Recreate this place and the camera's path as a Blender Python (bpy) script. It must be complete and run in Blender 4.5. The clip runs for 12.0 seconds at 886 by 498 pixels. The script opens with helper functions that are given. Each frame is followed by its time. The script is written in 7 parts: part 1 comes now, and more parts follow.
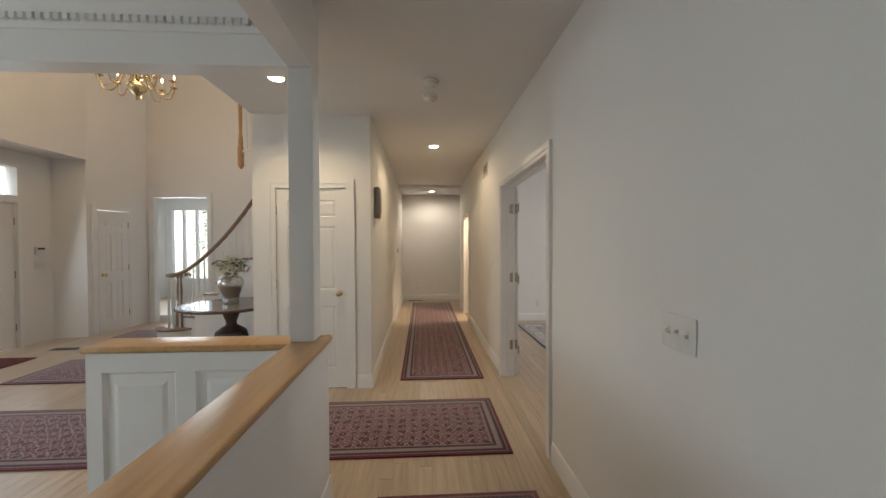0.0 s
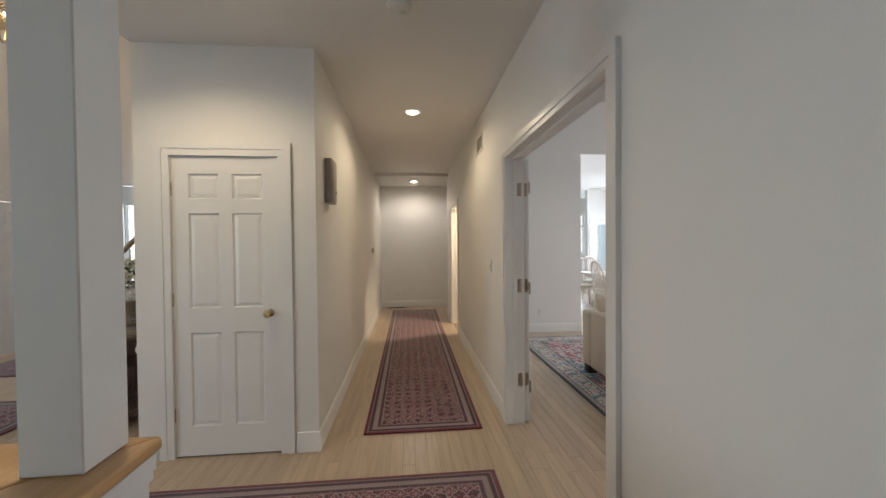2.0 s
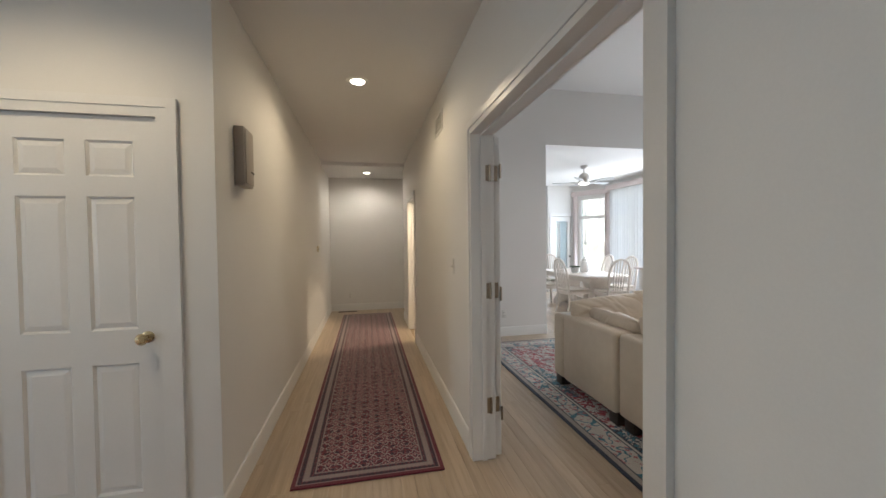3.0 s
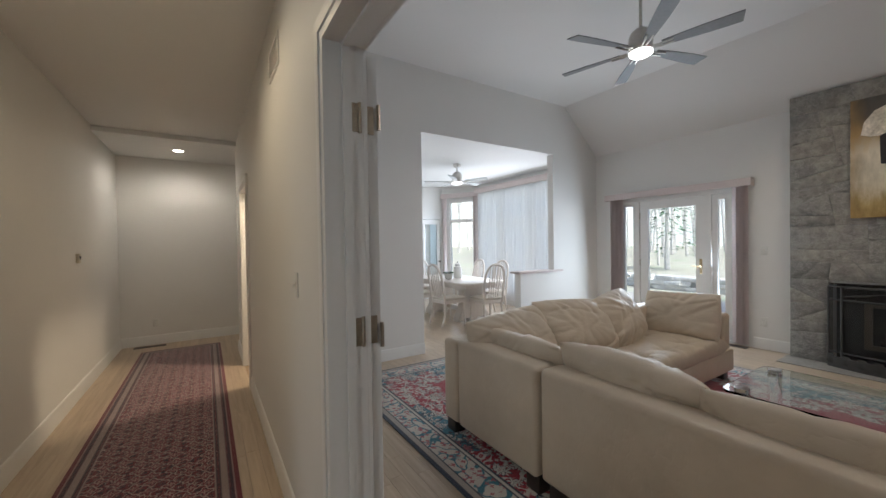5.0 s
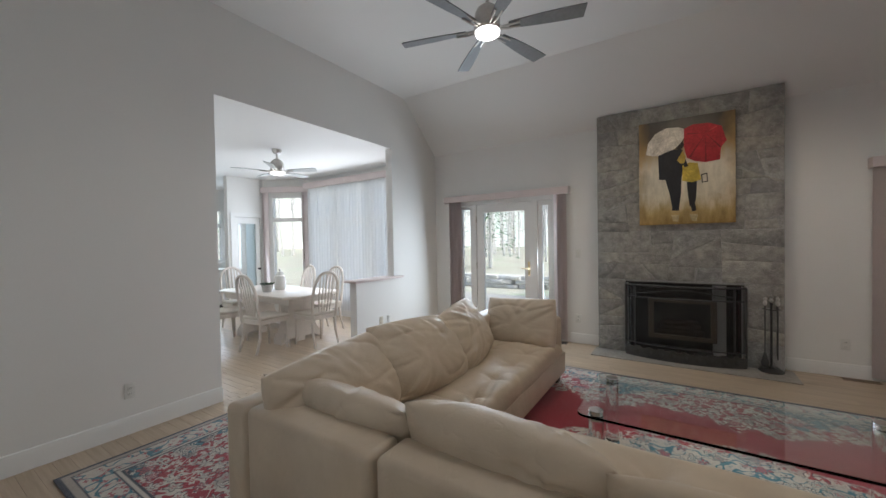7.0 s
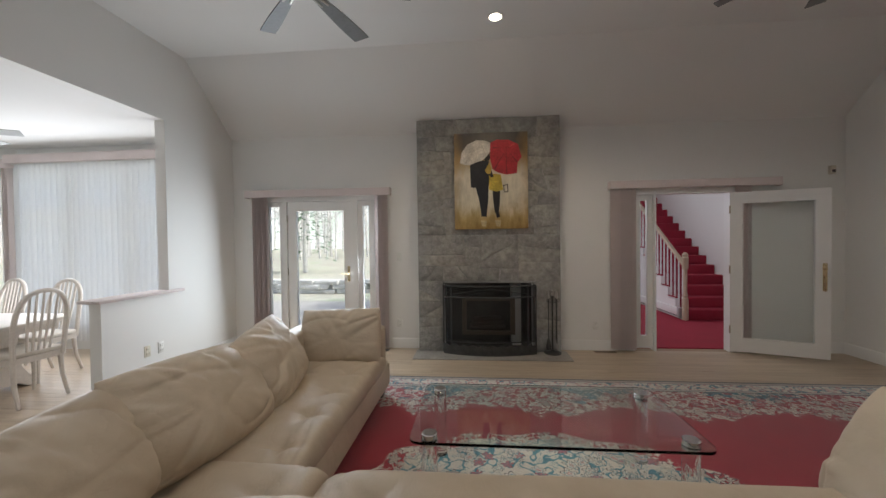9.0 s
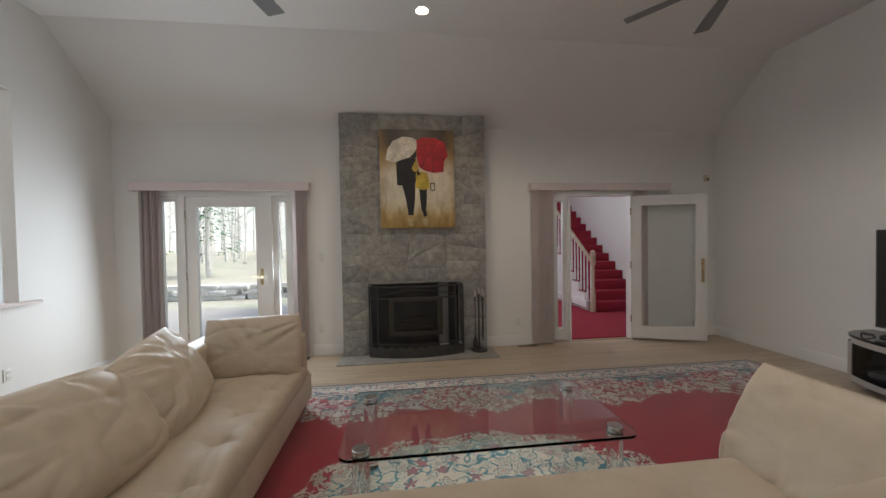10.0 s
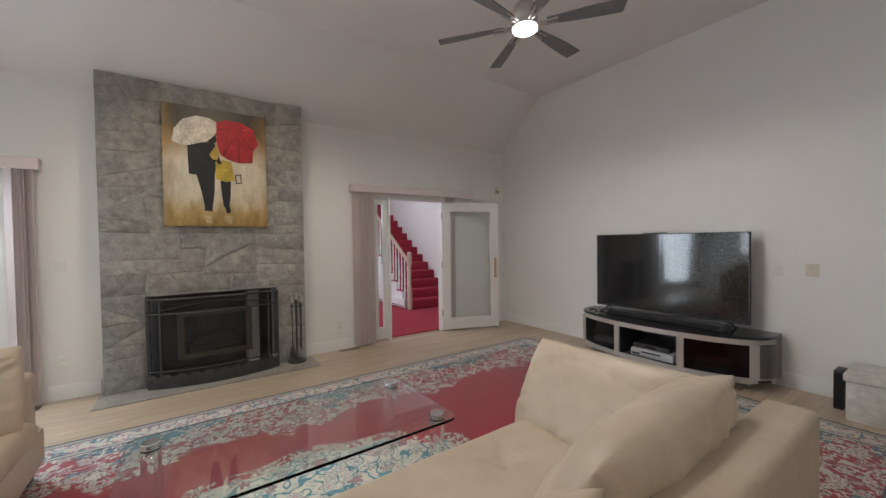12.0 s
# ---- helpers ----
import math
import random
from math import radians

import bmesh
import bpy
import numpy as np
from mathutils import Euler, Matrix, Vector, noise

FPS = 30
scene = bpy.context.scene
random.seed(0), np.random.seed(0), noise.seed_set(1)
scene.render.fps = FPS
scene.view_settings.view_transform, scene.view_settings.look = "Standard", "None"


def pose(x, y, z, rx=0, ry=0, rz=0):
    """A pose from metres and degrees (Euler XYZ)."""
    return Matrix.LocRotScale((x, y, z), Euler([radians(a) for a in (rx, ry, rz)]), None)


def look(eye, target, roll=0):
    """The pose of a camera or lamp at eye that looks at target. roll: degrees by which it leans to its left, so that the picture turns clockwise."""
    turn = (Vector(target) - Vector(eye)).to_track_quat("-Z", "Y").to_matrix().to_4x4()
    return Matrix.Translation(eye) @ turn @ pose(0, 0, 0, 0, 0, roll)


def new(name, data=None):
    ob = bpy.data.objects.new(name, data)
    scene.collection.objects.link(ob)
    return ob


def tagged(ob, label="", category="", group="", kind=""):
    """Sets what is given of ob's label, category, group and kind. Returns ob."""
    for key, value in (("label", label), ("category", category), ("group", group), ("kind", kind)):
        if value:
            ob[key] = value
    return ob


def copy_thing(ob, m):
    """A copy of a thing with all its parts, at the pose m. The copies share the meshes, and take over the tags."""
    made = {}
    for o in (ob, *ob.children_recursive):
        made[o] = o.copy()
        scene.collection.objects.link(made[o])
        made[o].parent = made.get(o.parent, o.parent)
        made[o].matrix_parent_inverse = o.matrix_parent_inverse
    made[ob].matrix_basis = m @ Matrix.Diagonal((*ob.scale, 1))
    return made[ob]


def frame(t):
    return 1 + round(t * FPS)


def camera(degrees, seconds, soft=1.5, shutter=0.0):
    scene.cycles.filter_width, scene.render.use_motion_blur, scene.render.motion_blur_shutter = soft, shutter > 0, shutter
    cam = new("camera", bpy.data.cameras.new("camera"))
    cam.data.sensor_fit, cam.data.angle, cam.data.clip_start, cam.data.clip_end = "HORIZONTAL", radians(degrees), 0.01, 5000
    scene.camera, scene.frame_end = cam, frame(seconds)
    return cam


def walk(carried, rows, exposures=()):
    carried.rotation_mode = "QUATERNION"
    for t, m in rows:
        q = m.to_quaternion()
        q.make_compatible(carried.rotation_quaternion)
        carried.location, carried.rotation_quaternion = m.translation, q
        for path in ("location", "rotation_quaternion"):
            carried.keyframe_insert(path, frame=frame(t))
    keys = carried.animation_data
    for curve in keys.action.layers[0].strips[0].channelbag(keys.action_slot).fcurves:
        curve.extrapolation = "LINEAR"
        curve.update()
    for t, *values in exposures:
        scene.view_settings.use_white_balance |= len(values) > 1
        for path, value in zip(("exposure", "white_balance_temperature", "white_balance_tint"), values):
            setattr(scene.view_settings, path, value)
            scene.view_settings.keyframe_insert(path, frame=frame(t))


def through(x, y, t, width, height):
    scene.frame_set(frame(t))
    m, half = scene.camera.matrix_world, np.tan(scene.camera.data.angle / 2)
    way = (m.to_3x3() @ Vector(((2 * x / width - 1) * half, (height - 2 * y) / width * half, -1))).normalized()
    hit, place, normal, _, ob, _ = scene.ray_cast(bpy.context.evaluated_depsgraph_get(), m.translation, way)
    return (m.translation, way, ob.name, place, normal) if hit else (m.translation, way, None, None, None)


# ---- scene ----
cam = camera(100.4, 12.0)
PATH = [
    (0, (0.245, 0.357, 1.478), (0.355, 2.353, 1.444), -0.2),
    (0.5, (0.267, 0.645, 1.472), (0.39, 2.641, 1.434), -0.3),
    (1, (0.297, 0.941, 1.466), (0.435, 2.936, 1.43), -0.3),
    (1.5, (0.314, 1.246, 1.451), (0.457, 3.24, 1.414), -0.4),
    (2, (0.356, 1.533, 1.436), (0.538, 3.524, 1.402), -0.5),
    (2.5, (0.414, 1.828, 1.423), (0.689, 3.809, 1.391), -0.6),
    (2.7, (0.427, 1.94, 1.424), (0.748, 3.914, 1.383), -0.6),
    (4.3, (0.637, 2.798, 1.399), (1.478, 4.613, 1.374), -1.0),
    (4.5, (0.666, 2.893, 1.403), (1.567, 4.678, 1.376), -0.9),
    (5, (0.765, 3.109, 1.4), (1.843, 4.793, 1.372), -0.9),
    (5.5, (0.919, 3.287, 1.422), (2.169, 4.848, 1.393), -1.0),
    (6, (1.057, 3.441, 1.417), (2.47, 4.855, 1.388), -1.0),
    (6.5, (1.19, 3.563, 1.419), (2.744, 4.822, 1.391), -1.1),
    (7, (1.369, 3.633, 1.434), (3.046, 4.721, 1.399), -1.0),
    (7.5, (1.493, 3.668, 1.437), (3.296, 4.533, 1.407), -1.0),
    (9.5, (1.796, 3.838, 1.442), (3.795, 3.807, 1.401), -0.8),
    (10, (1.849, 3.858, 1.428), (3.834, 3.62, 1.386), -1.0),
    (10.5, (1.872, 3.884, 1.418), (3.815, 3.412, 1.375), -1.0),
    (11, (1.897, 3.903, 1.415), (3.768, 3.199, 1.372), -0.8),
    (11.5, (1.918, 3.901, 1.416), (3.691, 2.975, 1.374), -0.7),
    (12, (1.922, 3.881, 1.411), (3.568, 2.747, 1.369), -0.8),
]
walk(cam, [(t, look(eye, target, roll)) for t, eye, target, roll in PATH], exposures=[(0.0, 1.82, 6500, 11), (2.5, 1.72, 6100, 10), (4.5, 1.32, 6050, 9), (5.5, 1.32, 5900, 9), (7.5, 1.22, 6150, 9), (9.5, 1.28, 6350, 10), (11.0, 1.55, 6300, 10), (12.0, 1.90, 6150, 10)])

# ---- world and large lights ----
world = bpy.data.worlds.new("overcast_sky")
scene.world = world
world.use_nodes = True
wn = world.node_tree.nodes
sky = wn.new("ShaderNodeTexSky")
sky.sky_type, sky.sun_disc = "NISHITA", False
sky.sun_elevation, sky.sun_rotation = radians(50), radians(180)
sky.air_density, sky.dust_density = 1.0, 4.0
wn["Background"].inputs["Strength"].default_value = 0.115
world.node_tree.links.new(sky.outputs["Color"], wn["Background"].inputs["Color"])


POWER = 0.33


def sun_lamp(strength, elevation, azimuth, angle):
    data = bpy.data.lights.new("sun", "SUN")
    data.energy, data.angle, data.color = strength, radians(angle), (1.0, 0.96, 0.9)
    ob = new("sun", data)
    way = Vector((math.cos(radians(elevation)) * math.sin(radians(azimuth)), math.cos(radians(elevation)) * math.cos(radians(azimuth)), math.sin(radians(elevation))))
    ob.matrix_world = look(way * 30, (0, 0, 0))


def area_lamp(name, at, aim, width, height, watts, colour):
    data = bpy.data.lights.new(name, "AREA")
    data.shape, data.size, data.size_y, data.energy, data.color = "RECTANGLE", width, height, watts * POWER, colour
    ob = new(name, data)
    ob.matrix_world = look(at, aim)
    return ob


def spot_lamp(name, at, watts, colour, cone=130, radius=0.06, blend=1.0):
    data = bpy.data.lights.new(name, "SPOT")
    data.energy, data.color, data.spot_size, data.spot_blend, data.shadow_soft_size = watts * POWER, colour, radians(cone), blend, radius
    ob = new(name, data)
    ob.matrix_world = look(at, (at[0], at[1], at[2] - 1))
    return ob


def point_lamp(name, at, watts, colour, radius=0.06):
    data = bpy.data.lights.new(name, "POINT")
    data.energy, data.color, data.shadow_soft_size = watts * POWER, colour, radius
    ob = new(name, data)
    ob.location = at
    return ob


DAY, WARM, SOFT = (0.78, 0.90, 1.0), (1.0, 0.78, 0.52), (1.0, 0.93, 0.84)
sun_lamp(1.5, 50, 180, 12)
area_lamp("daylight_dining_windows", (6.20, 8.9, 1.5), (4.0, 8.9, 1.5), 2.4, 2.0, 62, (0.94, 0.96, 1.0))
area_lamp("daylight_behind_blinds", (6.43, 8.9, 1.5), (4.0, 8.9, 1.5), 2.6, 2.2, 8, (0.86, 0.95, 1.0))
area_lamp("daylight_bay_window", (6.13, 10.7, 1.4), (4.5, 9.8, 1.2), 0.8, 2.0, 16, DAY)
area_lamp("daylight_glass_door", (6.64, 5.98, 1.1), (4.0, 5.6, 0.9), 1.5, 1.8, 58, (0.84, 0.93, 1.0))
area_lamp("daylight_kitchen", (5.8, 13.1, 1.6), (5.2, 11.0, 1.2), 0.6, 1.0, 22, DAY)
area_lamp("daylight_stair_hall", (9.4, 2.7, 2.6), (9.2, -0.5, 0.8), 2.4, 2.4, 70, (0.90, 0.92, 1.0))
area_lamp("daylight_entry_door", (-5.3, 5.2, 1.7), (-2.0, 5.0, 1.0), 1.8, 1.8, 13, DAY)
area_lamp("daylight_front_room", (-5.6, 10.7, 1.6), (-4.4, 7.5, 1.0), 2.4, 1.9, 55, DAY)
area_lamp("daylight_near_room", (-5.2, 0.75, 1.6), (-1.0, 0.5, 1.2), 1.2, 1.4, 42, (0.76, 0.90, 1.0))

# ---- mesh helpers ----


def box(bm, x0, y0, z0, x1, y1, z1):
    x0, x1 = min(x0, x1), max(x0, x1)
    y0, y1 = min(y0, y1), max(y0, y1)
    z0, z1 = min(z0, z1), max(z0, z1)
    v = [bm.verts.new(p) for p in ((x0, y0, z0), (x1, y0, z0), (x1, y1, z0), (x0, y1, z0), (x0, y0, z1), (x1, y0, z1), (x1, y1, z1), (x0, y1, z1))]
    for f in ((3, 2, 1, 0), (4, 5, 6, 7), (0, 1, 5, 4), (1, 2, 6, 5), (2, 3, 7, 6), (3, 0, 4, 7)):
        bm.faces.new([v[i] for i in f])
    return bm


def cube(x0, y0, z0, x1, y1, z1, edge=0.0, seg=2):
    bm = box(bmesh.new(), x0, y0, z0, x1, y1, z1)
    return rounded(bm, edge, seg) if edge else bm


def rounded(bm, edge, seg=2):
    bmesh.ops.bevel(bm, geom=list(bm.edges), offset=edge, segments=seg, affect="EDGES", profile=0.5)
    return bm


def lathe(profile, seg=28, at=(0, 0, 0)):
    bm = bmesh.new()
    rings = []
    for r, z in profile:
        rings.append([bm.verts.new((at[0] + r * math.cos(a), at[1] + r * math.sin(a), at[2] + z)) for a in (2 * math.pi * i / seg for i in range(seg))])
    for a, b in zip(rings, rings[1:]):
        for i in range(seg):
            j = (i + 1) % seg
            bm.faces.new((a[i], a[j], b[j], b[i]))
    bm.faces.new(rings[0][::-1])
    bm.faces.new(rings[-1])
    return bm


def tube(path, radius, seg=8, bm=None):
    """A round rod along a path; radius is one number or one for each point."""
    bm = bm or bmesh.new()
    pts = [Vector(p) for p in path]
    side = None
    rings = []
    for i, p in enumerate(pts):
        way = (pts[min(i + 1, len(pts) - 1)] - pts[max(i - 1, 0)]).normalized()
        if side is None:
            side = way.orthogonal().normalized()
        side = (side - way * side.dot(way)).normalized()
        up = way.cross(side)
        r = radius if isinstance(radius, (int, float)) else radius[i]
        rings.append([bm.verts.new(p + r * (math.cos(a) * side + math.sin(a) * up)) for a in (2 * math.pi * k / seg for k in range(seg))])
    for a, b in zip(rings, rings[1:]):
        for i in range(seg):
            j = (i + 1) % seg
            bm.faces.new((a[i], a[j], b[j], b[i]))
    bm.faces.new(rings[0][::-1])
    bm.faces.new(rings[-1])
    return bm


def prism(points, z0, z1, bm=None):
    """An upright prism over a plan polygon (counter-clockwise)."""
    bm = bm or bmesh.new()
    lo = [bm.verts.new((x, y, z0)) for x, y in points]
    hi = [bm.verts.new((x, y, z1)) for x, y in points]
    n = len(points)
    bm.faces.new(lo[::-1])
    bm.faces.new(hi)
    for i in range(n):
        j = (i + 1) % n
        bm.faces.new((lo[i], lo[j], hi[j], hi[i]))
    return bm


def placed(bm, m):
    bm.transform(m)
    return bm


def smooth_path(points, steps=8):
    """A Catmull-Rom curve through the points."""
    pts = [Vector(p) for p in points]
    out = []
    for i in range(len(pts) - 1):
        a, b, c, d = pts[max(i - 1, 0)], pts[i], pts[i + 1], pts[min(i + 2, len(pts) - 1)]
        for k in range(steps):
            t = k / steps
            out.append(0.5 * (2 * b + (c - a) * t + (2 * a - 5 * b + 4 * c - d) * t * t + (3 * b - a - 3 * c + d) * t * t * t))
    return out + [pts[-1]]


def mesh_of(name, bm, material, sharp=35):
    me = bpy.data.meshes.new(name)
    bmesh.ops.recalc_face_normals(bm, faces=list(bm.faces))
    bm.to_mesh(me)
    bm.free()
    me.materials.append(material)
    me.shade_smooth()
    me.set_sharp_from_angle(angle=radians(sharp))
    return me


def part(name, bm, material, parent=None, label="", at=None, sharp=35):
    """One mesh object, under a thing or a part if a parent is given."""
    ob = new(name, mesh_of(name, bm, material, sharp))
    if parent:
        ob.parent = parent
    if at is not None:
        ob.matrix_basis = at
    return tagged(ob, label) if label else ob


def thing(name, at, label, category, group="", kind=""):
    ob = new(name)
    ob.empty_display_size = 0.1
    ob.matrix_basis = at if isinstance(at, Matrix) else Matrix.Translation(at)
    return tagged(ob, label, category, group, kind)


def solid(name, bm, material, label, category, group="", kind="", sharp=35):
    return tagged(part(name, bm, material, sharp=sharp), label, category, group, kind)


# ---- materials ----


def node_mat(name):
    m = bpy.data.materials.new(name)
    m.use_nodes = True
    nt = m.node_tree
    return m, nt, nt.nodes["Principled BSDF"]


def mixc(nt, fac, a, b, how="MIX"):
    n = nt.nodes.new("ShaderNodeMix")
    n.data_type, n.blend_type = "RGBA", how
    for sock, v in ((n.inputs[0], fac), (n.inputs[6], a), (n.inputs[7], b)):
        if isinstance(v, (int, float)):
            sock.default_value = v
        elif isinstance(v, tuple):
            sock.default_value = (*v, 1) if len(v) == 3 else v
        else:
            nt.links.new(v, sock)
    return n.outputs[2]


def calc(nt, op, a, b=0.0, clamp=False):
    n = nt.nodes.new("ShaderNodeMath")
    n.operation, n.use_clamp = op, clamp
    for sock, v in zip(n.inputs, (a, b)):
        if isinstance(v, (int, float)):
            sock.default_value = v
        else:
            nt.links.new(v, sock)
    return n.outputs[0]


def ramp(nt, fac, *stops, hard=False):
    n = nt.nodes.new("ShaderNodeValToRGB")
    n.color_ramp.interpolation = "CONSTANT" if hard else "LINEAR"
    while len(n.color_ramp.elements) < len(stops):
        n.color_ramp.elements.new(0.5)
    for e, (p, c) in zip(n.color_ramp.elements, stops):
        e.position, e.color = p, (*c, 1)
    nt.links.new(fac, n.inputs[0])
    return n.outputs[0]


def noise_of(nt, scale, detail=3.0, vec=None, rough=0.55):
    n = nt.nodes.new("ShaderNodeTexNoise")
    n.inputs["Scale"].default_value, n.inputs["Detail"].default_value, n.inputs["Roughness"].default_value = scale, detail, rough
    if vec is None:
        vec = nt.nodes.new("ShaderNodeTexCoord").outputs["Object"]
    nt.links.new(vec, n.inputs["Vector"])
    return n.outputs["Fac"]


def voro(nt, scale, vec, feature="F1", out="Distance", rand=1.0):
    n = nt.nodes.new("ShaderNodeTexVoronoi")
    n.feature = feature
    n.inputs["Scale"].default_value = scale
    n.inputs["Randomness"].default_value = rand
    nt.links.new(vec, n.inputs["Vector"])
    return n.outputs[out]


def stretched(nt, sx, sy, sz):
    mp = nt.nodes.new("ShaderNodeMapping")
    mp.inputs["Scale"].default_value = (sx, sy, sz)
    nt.links.new(nt.nodes.new("ShaderNodeTexCoord").outputs["Object"], mp.inputs["Vector"])
    return mp.outputs[0]


def bumped(nt, bsdf, height, strength, dist=0.01):
    b = nt.nodes.new("ShaderNodeBump")
    b.inputs["Strength"].default_value, b.inputs["Distance"].default_value = strength, dist
    nt.links.new(height, b.inputs["Height"])
    nt.links.new(b.outputs[0], bsdf.inputs["Normal"])


def surface(name, colour, rough=0.5, metal=0.0, vary=0.06, scale=1.2, grain=60.0, grain_vary=0.03, bump=0.05, dist=0.004, coat=0.0, rough_vary=0.08):
    m, nt, b = node_mat(name)
    big = noise_of(nt, scale, 4)
    fine = noise_of(nt, grain, 3)
    lo = tuple(c * (1 - vary) for c in colour)
    hi = tuple(min(1, c * (1 + vary)) for c in colour)
    col = ramp(nt, big, (0.3, lo), (0.7, hi))
    g = ramp(nt, fine, (0.3, (1 - grain_vary,) * 3), (0.7, (1 + grain_vary,) * 3))
    nt.links.new(mixc(nt, 1.0, col, g, "MULTIPLY"), b.inputs["Base Color"])
    nt.links.new(calc(nt, "ADD", rough - rough_vary / 2, calc(nt, "MULTIPLY", big, rough_vary)), b.inputs["Roughness"])
    b.inputs["Metallic"].default_value, b.inputs["Coat Weight"].default_value = metal, coat
    if bump:
        bumped(nt, b, fine, bump, dist)
    return m


def glass_mat(name, tint=(1, 1, 1), rough=0.0):
    m, nt, b = node_mat(name)
    b.inputs["Base Color"].default_value = (*tint, 1)
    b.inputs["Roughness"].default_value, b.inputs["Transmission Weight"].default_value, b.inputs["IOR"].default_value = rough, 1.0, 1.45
    return m


def pane_mat(name, tint, gloss):
    """A thin pane: mostly clear, with a mirror's share by Fresnel."""
    m, nt, b = node_mat(name)
    nt.nodes.remove(b)
    clear, shine, fres, mix = (nt.nodes.new(k) for k in ("ShaderNodeBsdfTransparent", "ShaderNodeBsdfGlossy", "ShaderNodeLayerWeight", "ShaderNodeMixShader"))
    clear.inputs[0].default_value = (*tint, 1)
    shine.inputs["Roughness"].default_value = gloss
    fres.inputs[0].default_value = 0.5
    share = calc(nt, "ADD", 0.035, calc(nt, "MULTIPLY", calc(nt, "POWER", fres.outputs["Facing"], 5.0), 0.9))
    nt.links.new(share, mix.inputs[0])
    nt.links.new(clear.outputs[0], mix.inputs[1])
    nt.links.new(shine.outputs[0], mix.inputs[2])
    nt.links.new(mix.outputs[0], nt.nodes["Material Output"].inputs[0])
    return m


def glow(name, colour, strength):
    m, nt, b = node_mat(name)
    b.inputs["Base Color"].default_value = (0.8, 0.8, 0.8, 1)
    b.inputs["Emission Color"].default_value, b.inputs["Emission Strength"].default_value = (*colour, 1), strength
    return m


def sheer(name, colour, through=0.5):
    m, nt, b = node_mat(name)
    nt.nodes.remove(b)
    d, t, mix = (nt.nodes.new(k) for k in ("ShaderNodeBsdfDiffuse", "ShaderNodeBsdfTranslucent", "ShaderNodeMixShader"))
    weave = noise_of(nt, 1.0, 3, stretched(nt, 300, 300, 25))
    col = ramp(nt, weave, (0.3, tuple(c * 0.93 for c in colour)), (0.7, colour))
    for s in (d, t):
        nt.links.new(col, s.inputs[0])
    mix.inputs[0].default_value = through
    nt.links.new(d.outputs[0], mix.inputs[1])
    nt.links.new(t.outputs[0], mix.inputs[2])
    nt.links.new(mix.outputs[0], nt.nodes["Material Output"].inputs[0])
    return m


def oak_mat(name, colour, per_island=False, rough=0.32, grain=1.0):
    m, nt, b = node_mat(name)
    if per_island:
        rnd = nt.nodes.new("ShaderNodeNewGeometry").outputs["Random Per Island"]
    else:
        rnd = nt.nodes.new("ShaderNodeObjectInfo").outputs["Random"]
    co = nt.nodes.new("ShaderNodeTexCoord").outputs["Object"]
    mp = nt.nodes.new("ShaderNodeMapping")
    mp.inputs["Scale"].default_value = (38 * grain, 2.2 * grain, 38 * grain)
    nt.links.new(co, mp.inputs["Vector"])
    off = nt.nodes.new("ShaderNodeVectorMath")
    off.operation = "ADD"
    comb = nt.nodes.new("ShaderNodeCombineXYZ")
    nt.links.new(calc(nt, "MULTIPLY", rnd, 37.0), comb.inputs[0])
    nt.links.new(calc(nt, "MULTIPLY", rnd, 91.0), comb.inputs[1])
    nt.links.new(mp.outputs[0], off.inputs[0])
    nt.links.new(comb.outputs[0], off.inputs[1])
    g = noise_of(nt, 1.0, 5, off.outputs[0], 0.6)
    figure = noise_of(nt, 0.35, 3, off.outputs[0])
    tone = ramp(nt, rnd, (0.0, tuple(c * 0.92 for c in colour)), (0.5, colour), (1.0, tuple(min(1, c * 1.07) for c in colour)))
    col = mixc(nt, 1.0, tone, ramp(nt, g, (0.25, (0.80, 0.77, 0.73)), (0.6, (1.03, 1.03, 1.03))), "MULTIPLY")
    col = mixc(nt, 1.0, col, ramp(nt, figure, (0.3, (0.92, 0.90, 0.87)), (0.65, (1.04, 1.04, 1.04))), "MULTIPLY")
    nt.links.new(col, b.inputs["Base Color"])
    nt.links.new(calc(nt, "ADD", rough - 0.06, calc(nt, "MULTIPLY", figure, 0.14)), b.inputs["Roughness"])
    bumped(nt, b, g, 0.06, 0.002)
    return m


WALL = surface("wall_paint", (0.79, 0.775, 0.745), 0.62, vary=0.02, scale=0.7, grain=180, grain_vary=0.012, bump=0.06, dist=0.002)
CEIL = surface("ceiling_paint", (0.80, 0.79, 0.77), 0.75, vary=0.015, scale=0.5, grain=150, grain_vary=0.012, bump=0.06, dist=0.002)
TRIM = surface("trim_paint", (0.80, 0.79, 0.77), 0.34, vary=0.02, scale=2, grain=90, grain_vary=0.01, bump=0.03, dist=0.002)
OAK = oak_mat("oak_planks", (0.50, 0.40, 0.295))
OAK_JOINED = oak_mat("oak_floor", (0.50, 0.40, 0.295), per_island=True)
OAK_CAP = oak_mat("honey_oak", (0.56, 0.34, 0.15), rough=0.3)
SUBFLOOR = surface("dark_joint", (0.38, 0.29, 0.205), 0.8)
BRASS = surface("polished_brass", (0.68, 0.55, 0.34), 0.25, 1.0, vary=0.08, scale=20, bump=0.02)
NICKEL = surface("brushed_nickel", (0.56, 0.54, 0.51), 0.32, 1.0, vary=0.06, scale=15, bump=0.02)
CHROME = surface("chrome", (0.75, 0.75, 0.76), 0.10, 1.0, vary=0.04, scale=20, bump=0.0)
